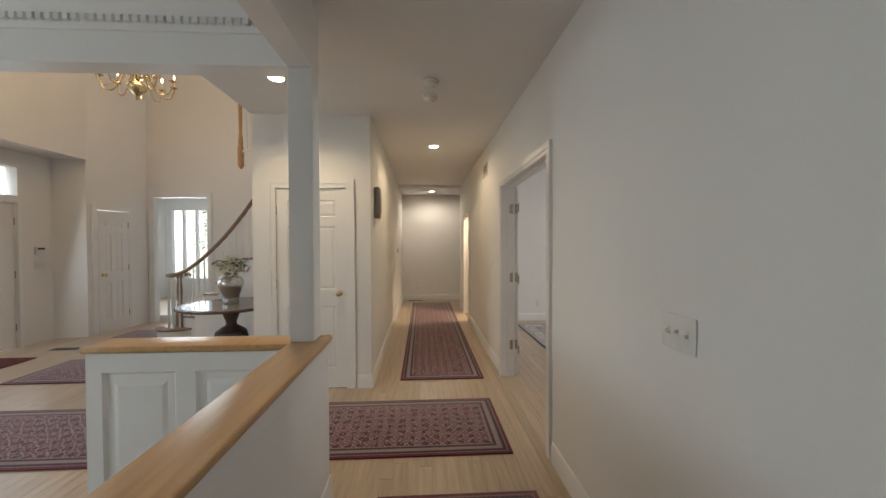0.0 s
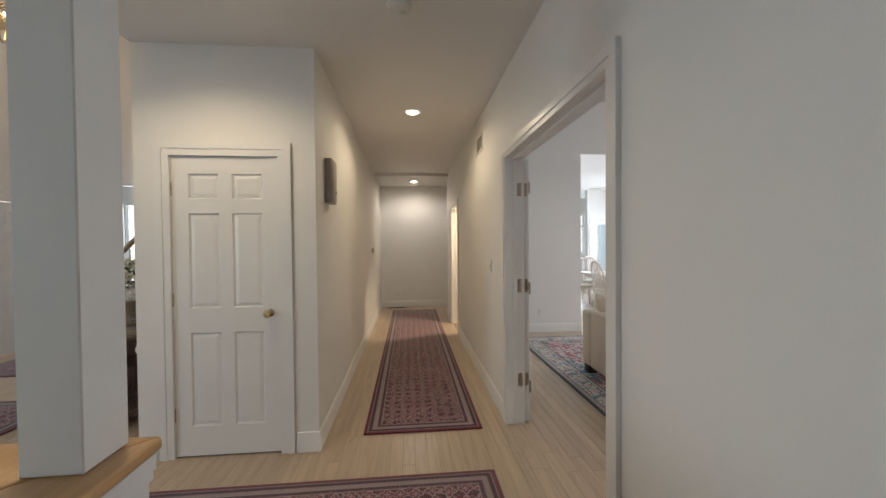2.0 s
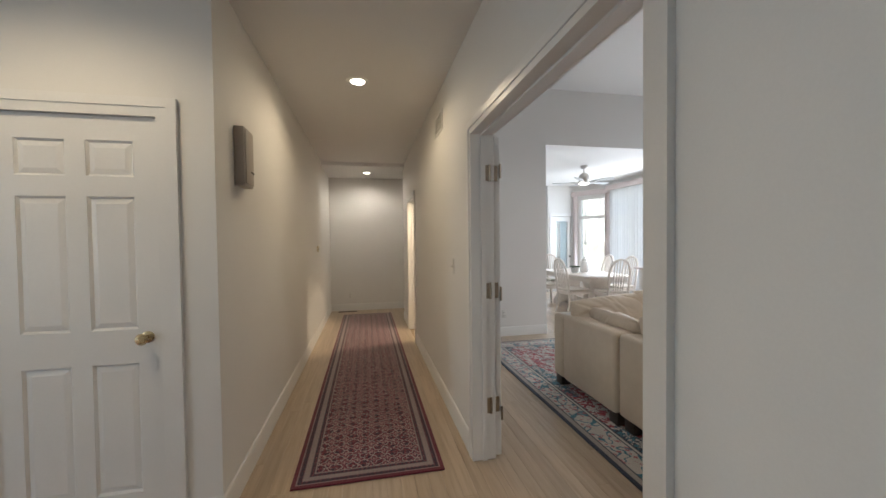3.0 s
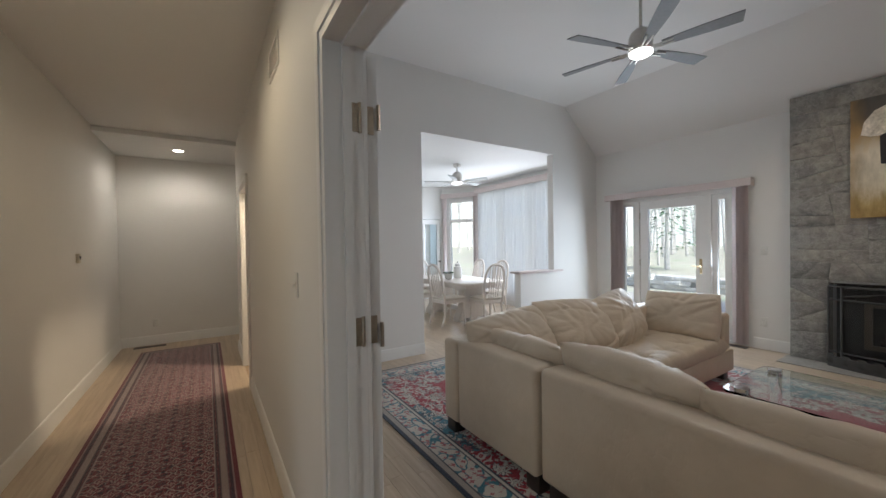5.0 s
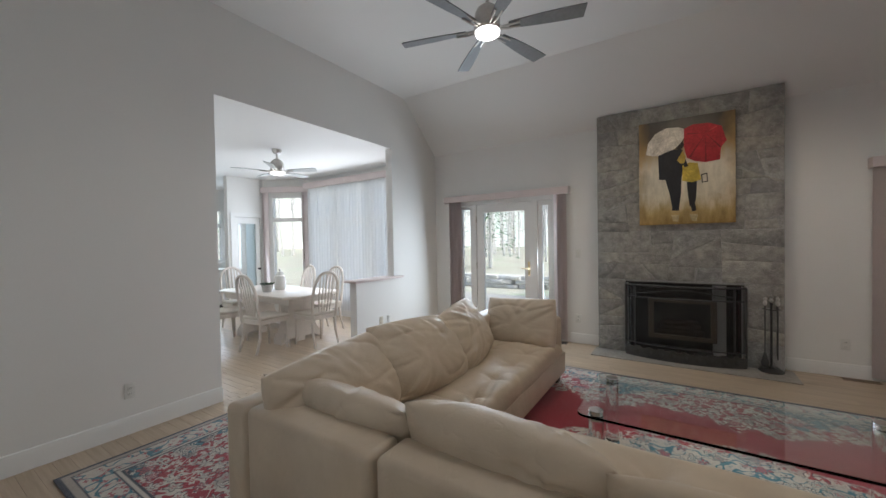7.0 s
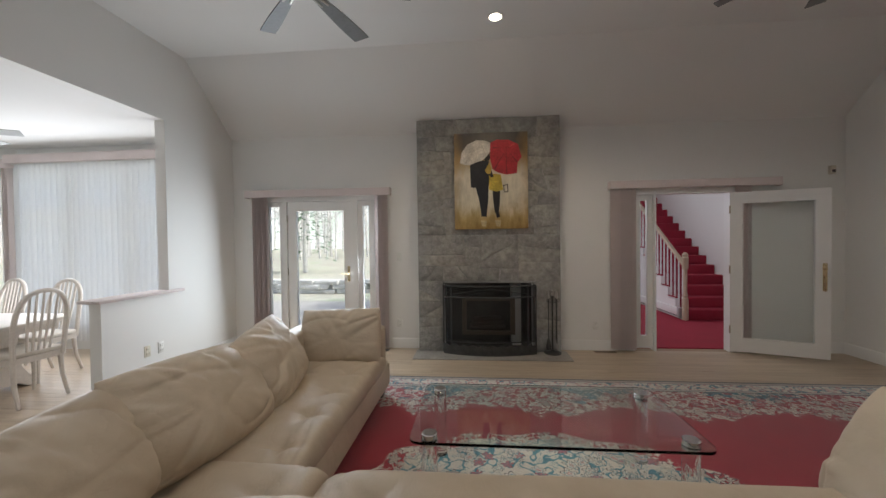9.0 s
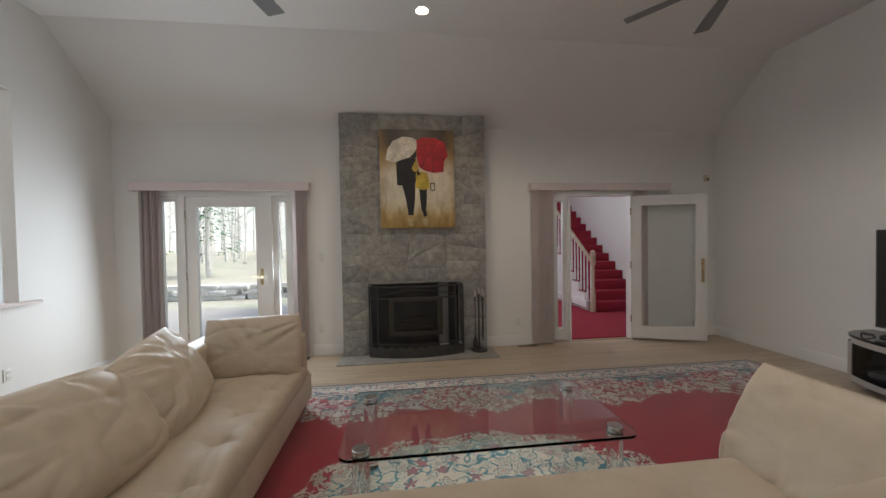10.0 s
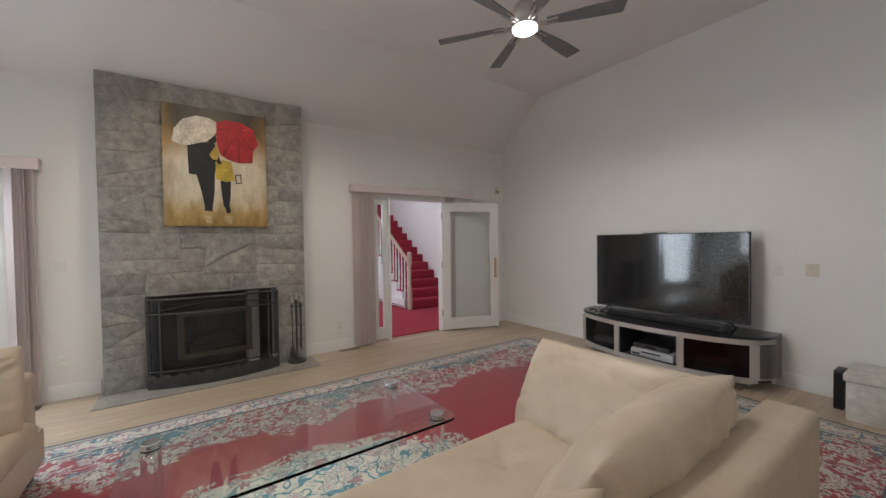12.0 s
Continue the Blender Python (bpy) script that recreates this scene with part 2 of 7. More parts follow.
STEEL_HINGE = surface("satin_hinge", (0.42, 0.36, 0.28), 0.35, 1.0, vary=0.08, scale=30, bump=0.02)
BLACK = surface("black_metal", (0.075, 0.074, 0.073), 0.5, 0.5, vary=0.2, scale=12, bump=0.05)
PLASTIC = surface("white_plastic", (0.74, 0.73, 0.69), 0.35, vary=0.02, scale=10, bump=0.0)
ALMOND = surface("almond_plastic", (0.66, 0.61, 0.50), 0.4, vary=0.02, scale=10, bump=0.0)
MAUVE = surface("mauve_fabric", (0.68, 0.595, 0.575), 0.75, vary=0.04, scale=4, grain=220, grain_vary=0.05, bump=0.15, dist=0.002)
CHIME = surface("taupe_plastic", (0.44, 0.39, 0.34), 0.45, vary=0.05, bump=0.02)
PANE = pane_mat("window_pane", (0.96, 0.98, 0.98), 0.0)

# ---- the setting: walls, floors, ceilings ----


def wall(name, axis, a0, a1, face0, face1, z1, openings=(), label="smooth cream-white painted plaster wall", mat=None, z0=0.0):
    """A wall along x or y from a0 to a1, between two faces, with openings (from, to, sill, head)."""
    bm = bmesh.new()

    def piece(p, q, lo, hi):
        if q - p > 1e-4 and hi - lo > 1e-4:
            if axis == "x":
                box(bm, p, face0, lo, q, face1, hi)
            else:
                box(bm, face0, p, lo, face1, q, hi)

    at = a0
    for p, q, lo, hi in sorted(openings):
        piece(at, p, z0, z1)
        piece(p, q, z0, lo)
        piece(p, q, hi, z1)
        at = q
    piece(at, a1, z0, z1)
    return solid(name, bm, mat or WALL, label, "wall", kind="structure")


def slant_wall(name, p, q, thick, z1, openings=(), z0=0.0, label="smooth cream-white painted plaster wall"):
    """A wall between two plan points, its thickness to the left of the way from p to q; openings measured along it."""
    p, q = Vector(p), Vector(q)
    run = (q - p).length
    ob = wall(name, "x", 0, run, 0, thick, z1, openings, label, z0=z0)
    ob.matrix_basis = Matrix.Translation((p.x, p.y, 0)) @ Matrix.Rotation(math.atan2(q.y - p.y, q.x - p.x), 4, "Z")
    return ob


wall("wall_hall_living", "y", -2.0, 8.85, 1.115, 1.24, 3.75, [(2.86, 4.375, 0, 2.105), (7.25, 8.03, 0, 2.04)])
wall("wall_television", "x", 1.24, 6.70, -0.84, -0.72, 3.75)
wall("wall_fireplace", "y", -0.84, 7.345, 6.70, 6.85, 3.75, [(0.56, 1.79, 0, 2.06), (3.06, 4.24, 0, 0.905), (5.17, 6.80, 0, 2.08)])
wall("wall_dining", "x", 1.24, 6.70, 7.225, 7.345, 3.75, [(3.095, 4.80, 0, 2.83), (4.80, 5.555, 0.92, 2.83)])
wall("wall_pantry", "y", 7.345, 9.90, 2.55, 2.67, 2.95)
wall("wall_pantry_end", "x", 1.24, 2.55, 8.73, 8.85, 2.95)
wall("wall_dining_windows", "y", 7.345, 10.3, 6.45, 6.60, 2.95, [(7.62, 8.42, 0.28, 2.60), (8.52, 9.32, 0.28, 2.60), (9.42, 10.22, 0.28, 2.60)])
slant_wall("wall_dining_bay", (5.95, 11.2), (6.45, 10.3), 0.14, 2.95, [(0.16, 0.90, 0.28, 2.50)])
wall("wall_dining_back", "x", 5.20, 5.95, 11.2, 11.32, 2.95, [(5.32, 5.88, 0, 2.03)])
wall("wall_kitchen_back", "x", 2.55, 6.36, 13.3, 13.42, 2.95, [(5.50, 6.16, 1.05, 2.35)])
wall("wall_kitchen_east", "y", 11.9, 13.3, 6.24, 6.36, 2.95)
wall("wall_kitchen_return", "y", 11.32, 11.9, 5.83, 5.95, 2.95)
wall("wall_kitchen_corner", "x", 5.95, 6.36, 11.78, 11.9, 2.95)
wall("wall_kitchen_west", "y", 9.90, 13.3, 2.55, 2.67, 2.95)
wall("wall_hall_end", "x", -0.40, 2.55, 9.90, 10.02, 2.95)
wall("wall_hall_closet_side", "y", 4.145, 9.90, -0.40, -0.28, 2.95)
wall("wall_closet_front", "x", -1.45, -0.40, 4.145, 4.265, 2.95, [(-1.235, -0.515, 0, 2.045)])
wall("wall_closet_back", "y", 4.265, 6.9, -1.45, -1.33, 5.2)
wall("wall_balcony_edge", "y", 2.53, 4.145, -1.45, -1.33, 5.2, z0=2.92)
wall("wall_balcony_front", "x", -1.33, -0.40, 4.145, 4.265, 5.2, z0=2.95)
wall("wall_foyer_back", "x", -4.95, -0.40, 7.58, 7.70, 5.2, [(-4.80, -3.80, 0, 2.36)])
slant_wall("wall_foyer_coats", (-4.90, 7.58), (-5.06, 6.50), -0.12, 5.2, [(0.40, 0.95, 0, 2.045)])
slant_wall("wall_entry_side", (-5.06, 6.50), (-5.50, 6.42), -0.12, 2.9)
wall("wall_entry", "y", 2.4, 6.42, -5.62, -5.50, 2.9, [(4.97, 5.95, 0, 2.62)])
wall("wall_foyer_upper", "y", 2.40, 6.50, -5.14, -5.02, 5.2, z0=2.80)
wall("wall_over_beam", "x", -5.02, -1.33, 2.52, 2.62, 5.2, z0=2.62)
wall("wall_front_room_back", "x", -6.98, -2.6, 11.0, 11.12, 2.9, [(-6.75, -5.35, 0.45, 2.45)])
wall("wall_front_room_west", "y", 7.58, 11.0, -6.98, -6.86, 2.9)
wall("wall_front_room_east", "y", 7.70, 11.0, -2.72, -2.60, 2.9)
wall("wall_front_room_south", "x", -6.98, -4.95, 7.58, 7.70, 2.9)
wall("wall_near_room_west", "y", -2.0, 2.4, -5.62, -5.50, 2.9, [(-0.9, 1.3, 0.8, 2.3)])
wall("wall_behind", "x", -5.62, 1.24, -2.12, -2.0, 2.95)
wall("wall_stair_hall_far", "y", -1.12, 3.2, 13.2, 13.32, 5.3)
wall("wall_stair_hall_south", "x", 6.85, 13.2, -1.12, -1.0, 5.3, label="smooth bright white painted wall beside the stairs")
wall("wall_stair_hall_north", "x", 6.85, 13.2, 3.2, 3.32, 5.3)
wall("wall_stair_hall_upper", "y", -1.12, 3.2, 6.85, 6.97, 5.3, z0=2.4)

# floors: boards over a dark bed
solid("floor", cube(-7.6, -2.1, -0.16, 6.85, 13.4, -0.012), SUBFLOOR, "pale oak strip floor with narrow boards and a satin finish", "floor", kind="structure")
CARPET = surface("crimson_carpet", (0.33, 0.022, 0.045), 0.95, vary=0.10, scale=3, grain=260, grain_vary=0.35, bump=0.5, dist=0.006)
solid("floor_stair_hall", cube(6.85, -1.0, -0.16, 13.2, 3.2, 0.004), CARPET, "crimson wall-to-wall carpet in the stair hall", "carpet", kind="structure")

# ceilings
bm = bmesh.new()
box(bm, 1.24, -0.72, 3.66, 5.86, 7.225, 3.78)
slope = [(5.86, 3.66), (6.70, 2.92), (6.70, 3.06), (5.86, 3.78)]
lo = [bm.verts.new((x, -0.72, z)) for x, z in slope]
hi = [bm.verts.new((x, 7.225, z)) for x, z in slope]
bm.faces.new(lo)
bm.faces.new(hi[::-1])
for i in range(4):
    j = (i + 1) % 4
    bm.faces.new((lo[i], hi[i], hi[j], lo[j]))
solid("ceiling_living", bm, CEIL, "matt white ceiling that slopes down to the fireplace wall", "ceiling", kind="structure")
bm = bmesh.new()
box(bm, -0.28, 2.52, 2.77, 1.115, 9.90, 2.92)
box(bm, -1.45, 2.52, 2.77, -0.28, 4.145, 2.92)
box(bm, -0.34, -2.0, 2.77, 1.115, 2.52, 2.92)
box(bm, 1.115, 8.85, 2.77, 2.55, 9.90, 2.92)
box(bm, -0.28, 8.61, 2.71, 1.115, 9.90, 2.766)
box(bm, 1.115, 8.85, 2.71, 2.55, 9.90, 2.766)
solid("ceiling_hall", bm, CEIL, "flat white hallway ceiling", "ceiling", kind="structure")
bm = bmesh.new()
box(bm, 2.67, 7.345, 2.84, 6.45, 11.2, 2.97)
box(bm, 2.67, 11.2, 2.84, 6.24, 13.3, 2.97)
box(bm, 1.24, 7.345, 2.5, 2.55, 8.73, 2.6)
solid("ceiling_dining", bm, CEIL, "flat white ceiling of the dining room and kitchen", "ceiling", kind="structure")
solid("ceiling_foyer", cube(-5.14, 2.53, 5.2, -0.4, 7.7, 5.32), CEIL, "high white ceiling of the two-storey entrance hall", "ceiling", kind="structure")
solid("ceiling_entry", cube(-5.62, 2.4, 2.80, -5.14, 6.6, 2.92), CEIL, "low white ceiling of the entry recess", "ceiling", kind="structure")
solid("ceiling_front_room", cube(-6.98, 7.70, 2.9, -2.6, 11.0, 3.0), CEIL, "white ceiling of the front room", "ceiling", kind="structure")
solid("ceiling_near_room", cube(-5.62, -2.0, 2.77, -0.34, 2.52, 2.92), CEIL, "white ceiling beside the panelled half wall", "ceiling", kind="structure")
solid("ceiling_stair_hall", cube(6.97, -1.0, 5.3, 13.2, 3.2, 5.42), CEIL, "high white ceiling over the carpeted stairs", "ceiling", kind="structure")


# baseboards: a tall board with a small bead
def baseboard(x0, y0, x1, y1, side):
    """Along a wall face from one plan point to the other; side is the plan direction into the room."""
    p, q, s = Vector((x0, y0)), Vector((x1, y1)), Vector(side)
    bm = bmesh.new()
    prof = [(0, 0), (0.016, 0), (0.016, 0.105), (0.012, 0.118), (0.010, 0.130), (0.004, 0.136), (0, 0.136)]
    lo = [bm.verts.new((p.x + s.x * d, p.y + s.y * d, z)) for d, z in prof]
    hi = [bm.verts.new((q.x + s.x * d, q.y + s.y * d, z)) for d, z in prof]
    for i in range(len(prof) - 1):
        bm.faces.new((lo[i], lo[i + 1], hi[i + 1], hi[i]))
    bm.faces.new(lo)
    bm.faces.new(hi[::-1])
    solid("baseboard", bm, TRIM, "tall white moulded baseboard along the wall", "baseboard", kind="structure")


for seg in ((1.115, -2.0, 1.115, 2.77, (-1, 0)), (1.115, 4.465, 1.115, 7.16, (-1, 0)), (1.115, 8.12, 1.115, 8.85, (-1, 0)), (-0.28, 4.129, -0.28, 9.90, (1, 0)),
            (-0.28, 4.145, -0.425, 4.145, (0, -1)), (-1.325, 4.145, -1.45, 4.145, (0, -1)), (-0.28, 9.90, 2.55, 9.90, (0, -1)), (1.24, 4.465, 1.24, 7.225, (1, 0)), (1.24, -0.72, 1.24, 2.77, (1, 0)),
            (1.24, 7.225, 3.095, 7.225, (0, -1)), (4.80, 7.225, 6.70, 7.225, (0, -1)), (1.24, -0.72, 6.70, -0.72, (0, 1)),
            (6.70, -0.72, 6.70, 0.53, (-1, 0)), (6.70, 2.02, 6.70, 2.70, (-1, 0)), (6.70, 4.60, 6.70, 4.96, (-1, 0)), (6.70, 6.94, 6.70, 7.225, (-1, 0)),
            (6.45, 7.345, 6.45, 10.3, (-1, 0)), (-4.70, 7.58, -0.4, 7.58, (0, -1)), (6.85, -1.0, 8.55, -1.0, (0, 1)), (-0.30, -1.9, -0.30, 2.51, (1, 0))):
    baseboard(*seg)


# door casings
def casing(name, axis, a0, a1, face, out, head, width=0.09, thick=0.015, label="white moulded door casing"):
    """Flat moulded trim round an opening, on a wall face; out is +1 or -1."""
    bm = bmesh.new()
    for p, q, lo, hi in ((a0 - width, a0, 0, head + width), (a1, a1 + width, 0, head + width), (a0, a1, head, head + width)):
        for d0, d1, inset in ((0, thick, 0.0), (thick, thick + 0.006, 0.012)):
            pp, qq, ll, hh = p, q, lo, hi
            if inset:
                if q - p < width + 0.01:
                    pp, qq = (p, p + 0.045) if p < a0 else (q - 0.045, q)
                else:
                    ll, hh = hi - 0.045, hi
                    pp, qq = p - width + 0.045, q + width - 0.045
            if axis == "y":
                box(bm, face + out * d0, pp, ll, face + out * d1, qq, hh)
            else:
                box(bm, pp, face + out * d0, ll, qq, face + out * d1, hh)
    return solid(name, bm, TRIM, label, "trim", kind="structure")


def lining(axis, a0, a1, face0, face1, head, stop=True):
    """The boards that line the inside of an opening, with a stop."""
    bm = bmesh.new()
    t = 0.014
    for p, q, lo, hi in ((a0, a0 + t, 0, head), (a1 - t, a1, 0, head), (a0 + t, a1 - t, head - t, head)):
        if axis == "y":
            box(bm, face0 - 0.003, p, lo, face1 + 0.003, q, hi)
        else:
            box(bm, p, face0 - 0.003, lo, q, face1 + 0.003, hi)
    if stop:
        m = (face0 + face1) / 2 - 0.012
        for p, q, lo, hi in ((a0 + t, a0 + t + 0.012, 0, head - t), (a1 - t - 0.012, a1 - t, 0, head - t), (a0 + t + 0.012, a1 - t - 0.012, head - t - 0.012, head - t)):
            if axis == "y":
                box(bm, m, p, lo, m + 0.03, q, hi)
            else:
                box(bm, p, m, lo, q, m + 0.03, hi)
    solid("trim", bm, TRIM, "white painted door jamb with a stop", "trim", kind="structure")


casing("trim", "y", 2.875, 4.36, 1.115, -1, 2.09, width=0.078)
casing("trim", "y", 2.875, 4.36, 1.24, 1, 2.09)
lining("y", 2.86, 4.375, 1.115, 1.24, 2.105)
casing("trim", "y", 7.265, 8.015, 1.115, -1, 2.025)
lining("y", 7.25, 8.03, 1.115, 1.24, 2.04)
casing("trim", "x", -1.22, -0.53, 4.145, -1, 2.03)
lining("x", -1.235, -0.515, 4.145, 4.265, 2.045, stop=False)
casing("trim", "x", -4.785, -3.815, 7.58, -1, 2.345)
lining("x", -4.80, -3.80, 7.58, 7.70, 2.36, stop=False)


# recessed ceiling lights, with the lamps that they hold
LENS = glow("warm_lamp_lens", (1.0, 0.86, 0.66), 5.0)


def can_light(x, y, z, watts, tilt=130, colour=(1.0, 0.78, 0.50)):
    t = thing("recessed_light", (x, y, z), "round white recessed ceiling light, switched on", "ceiling light", "recessed ceiling lights")
    part("trim_ring", lathe([(0.062, 0.004), (0.062, -0.004), (0.085, -0.006), (0.092, -0.002), (0.092, 0.0)]), TRIM, t)
    part("lens", lathe([(0.0601, -0.004), (0.05, -0.0095), (0.02, -0.012), (0.002, -0.0125)]), LENS, t, "glowing warm lens")
    spot_lamp("recessed_lamp", (x, y, z - 0.03), watts, colour, tilt, blend=0.6)


can_light(0.40, 5.33, 2.77, 31, 172)
can_light(0.47, 9.23, 2.71, 34, 172, (1.0, 0.88, 0.72))
can_light(-0.89, 3.33, 2.77, 38, 155)
can_light(5.455, 3.59, 3.66, 42)
spot_lamp("pantry_lamp", (1.75, 7.5, 2.45), 150, WARM, 160)

# ---- living room: the sectional sofa ----


def leather_mat(name, colour):
    m, nt, b = node_mat(name)
    co = nt.nodes.new("ShaderNodeTexCoord").outputs["Object"]
    big, mid = noise_of(nt, 2.5, 4, co), noise_of(nt, 9, 4, co)
    pebbles = voro(nt, 260, co)
    creases = voro(nt, 9, co, "DISTANCE_TO_EDGE")
    col = ramp(nt, big, (0.3, tuple(c * 0.93 for c in colour)), (0.7, tuple(c * 1.05 for c in colour)))
    col = mixc(nt, 1.0, col, ramp(nt, mid, (0.3, (0.95, 0.94, 0.92)), (0.65, (1.02, 1.02, 1.02))), "MULTIPLY")
    nt.links.new(col, b.inputs["Base Color"])
    nt.links.new(calc(nt, "ADD", 0.36, calc(nt, "MULTIPLY", mid, 0.16)), b.inputs["Roughness"])
    wrinkle = calc(nt, "ABSOLUTE", calc(nt, "SUBTRACT", noise_of(nt, 5.5, 3, stretched(nt, 1.0, 1.9, 1.0)), 0.5))
    folds = ramp(nt, wrinkle, (0.0, (0, 0, 0)), (0.05, (0.8, 0.8, 0.8)), (0.12, (1, 1, 1)))
    h = calc(nt, "ADD", calc(nt, "MULTIPLY", pebbles, 0.12), calc(nt, "ADD", calc(nt, "MULTIPLY", mid, 0.9), calc(nt, "ADD", calc(nt, "MULTIPLY", creases, 0.15), calc(nt, "MULTIPLY", folds, 0.55))))
    bumped(nt, b, h, 0.20, 0.008)
    return m


LEATHER = leather_mat("cream_leather", (0.55, 0.455, 0.345))
DARKWOOD = surface("espresso_wood", (0.035, 0.024, 0.018), 0.4, vary=0.2, scale=8, grain=80, grain_vary=0.15, bump=0.1)


def pillow(w, h, t, flat=3.0, nx=34, ny=28, seed=0, crease=0.012, tufts=(), corner=0.06, puff=0.42, folds=0, sag=0.0):
    """A stuffed cushion in the local xy plane, t thick; higher flat gives a slab; tufts are dimples on top; folds are long creases."""
    bm = bmesh.new()
    grids = []
    pick = random.Random(seed)
    lines = []
    for k in range(folds):
        # a crease runs from a point on the rim towards the middle, bending on its way
        a = pick.choice((0.75, 2.4, 3.9, 5.5, 1.6, 4.7)) + pick.uniform(-0.5, 0.5)
        start = Vector((math.cos(a) * w * 0.52, math.sin(a) * h * 0.52))
        way = (Vector((pick.uniform(-0.25, 0.25) * w, pick.uniform(-0.2, 0.2) * h)) - start).normalized()
        lines.append((start, way, pick.uniform(0.28, 0.65) * h + 0.12, pick.uniform(0.011, 0.019), pick.uniform(0.6, 1.0), pick.uniform(-0.5, 0.5)))
    for side in (1, -1):
        rows = []
        for j in range(ny + 1):
            row = []
            for i in range(nx + 1):
                s, u = 2 * i / nx - 1, 2 * j / ny - 1
                s, u = math.sin(s * math.pi / 2) * 0.7 + s * 0.3, math.sin(u * math.pi / 2) * 0.7 + u * 0.3
                edge = max(0.0, (1 - abs(s) ** flat) * (1 - abs(u) ** flat)) ** puff
                pull = 1.03 * math.sqrt(1 - corner * s * s / 2)
                pull2 = 1.03 * math.sqrt(1 - corner * u * u / 2)
                x, y = s * w / 2 * pull2, u * h / 2 * pull
                z = t / 2 * edge * (1 - sag * u)
                y -= sag * 0.05 * (1 - s * s) * (u > 0) * u
                p = Vector((x * 3.0 + y * 1.2 + seed * 7.3, y * 6.5 - x * 1.0 + seed * 3.1, side * 2.0 + seed))
                fold = noise.noise(p * 0.4) * 0.7 - (1 - abs(noise.noise(p * 0.9 + Vector((3, 1, 0))))) ** 11 * 1.25 * (0.35 + abs(s * u) + 0.5 * u * u) + 0.1
                ray = noise.noise(Vector((math.atan2(u, s) * 4.0 + seed, 0.3 * seed, side))) * (abs(s) + abs(u)) * 0.5
                z += crease * (fold + ray) * min(1.0, edge * 1.4)
                for start, way, length, wide, deep, bend in lines:
                    r = Vector((x, y)) - start
                    q = r.dot(way)
                    if -0.05 < q < length:
                        f = max(0.0, q / length)
                        d = (r.x * way.y - r.y * way.x - bend * q * q) / (wide * (1 + 0.8 * f))
                        fade = (1 - f) * min(1.0, edge * 1.6)
                        if abs(d) < 5:
                            z += 0.014 * deep * fade * (0.75 * math.exp(-(d - 1.9) ** 2 / 1.6) - math.exp(-d * d))
                if side == 1:
                    for tx, ty in tufts:
                        dx, dy = x - tx, y - ty
                        d2 = dx * dx + dy * dy
                        if d2 < 0.12:
                            z -= 0.032 * math.exp(-d2 / 0.0016) + 0.018 * math.exp(-d2 / 0.02)
                            a = math.atan2(dy, dx)
                            z -= 0.018 * (0.5 + 0.5 * math.cos(4 * a + 0.7 * seed + 3 * tx)) ** 3 * math.exp(-d2 / 0.014) * min(1.0, d2 / 0.001)
                rim = i in (0, nx) or j in (0, ny)
                if rim:
                    z = 0.0
                row.append(grids[0][j][i] if side == -1 and rim else bm.verts.new((x, y, side * z)))
            rows.append(row)
        grids.append(rows)
        for j in range(ny):
            for i in range(nx):
                q = (rows[j][i], rows[j][i + 1], rows[j + 1][i + 1], rows[j + 1][i])
                if len(set(q)) == 4:
                    try:
                        bm.faces.new(q if side == 1 else q[::-1])
                    except ValueError:
                        pass
    return bm


def stand_pillow(x, y, z, lean_to, lean, turn=0.0, roll=0.0):
    """Pose of a cushion on its lower edge: its face turned away from the plan direction that it leans to."""
    a = math.atan2(lean_to[1], lean_to[0])
    return Matrix.Translation((x, y, z)) @ Matrix.Rotation(a + math.pi / 2 + math.pi + turn, 4, "Z") @ Matrix.Rotation(radians(90 - lean), 4, "X") @ Matrix.Rotation(roll, 4, "Z")


def seat_tufts(w, h, cols, rows):
    return [((i + 0.5) / cols * w - w / 2, (j + 0.5) / rows * h - h / 2) for i in range(cols) for j in range(rows)]


def foot(sofa, x, y):
    part("foot", cube(x - 0.05, y - 0.05, 0.013, x + 0.05, y + 0.05, 0.11, 0.006), DARKWOOD, sofa, "dark wooden block foot")


sofa = thing("sectional_sofa", (0, 0, 0), "cream leather corner sofa section with wrinkled loose back cushions", "sofa", "sectional sofa sections")
part("base", cube(2.28, 4.63, 0.105, 5.15, 5.43, 0.32, 0.02), LEATHER, sofa)
part("back_panel", cube(2.25, 5.27, 0.10, 5.15, 5.45, 0.70, 0.035, 3), LEATHER, sofa)
part("side_panel", cube(2.25, 4.525, 0.10, 2.43, 5.268, 0.715, 0.03, 3), LEATHER, sofa)
part("arm", cube(4.98, 4.66, 0.10, 5.15, 5.268, 0.67, 0.035, 3), LEATHER, sofa)
part("plinth", cube(2.32, 4.70, 0.06, 5.10, 5.38, 0.104), DARKWOOD, sofa, "dark recessed plinth")
for fx, fy in ((2.32, 4.57), (2.32, 5.38), (5.09, 4.73), (5.10, 5.38)):
    foot(sofa, fx, fy)
part("seat_cushion", pillow(0.92, 0.80, 0.20, 9, 60, 52, 1, 0.006, seat_tufts(0.92, 0.8, 2, 2)), LEATHER, sofa, at=pose(2.87, 4.885, 0.375), sharp=180)
part("seat_cushion", pillow(1.68, 0.69, 0.20, 10, 120, 56, 2, 0.008, seat_tufts(1.68, 0.74, 5, 2)), LEATHER, sofa, at=pose(4.13, 4.965, 0.375), sharp=180)
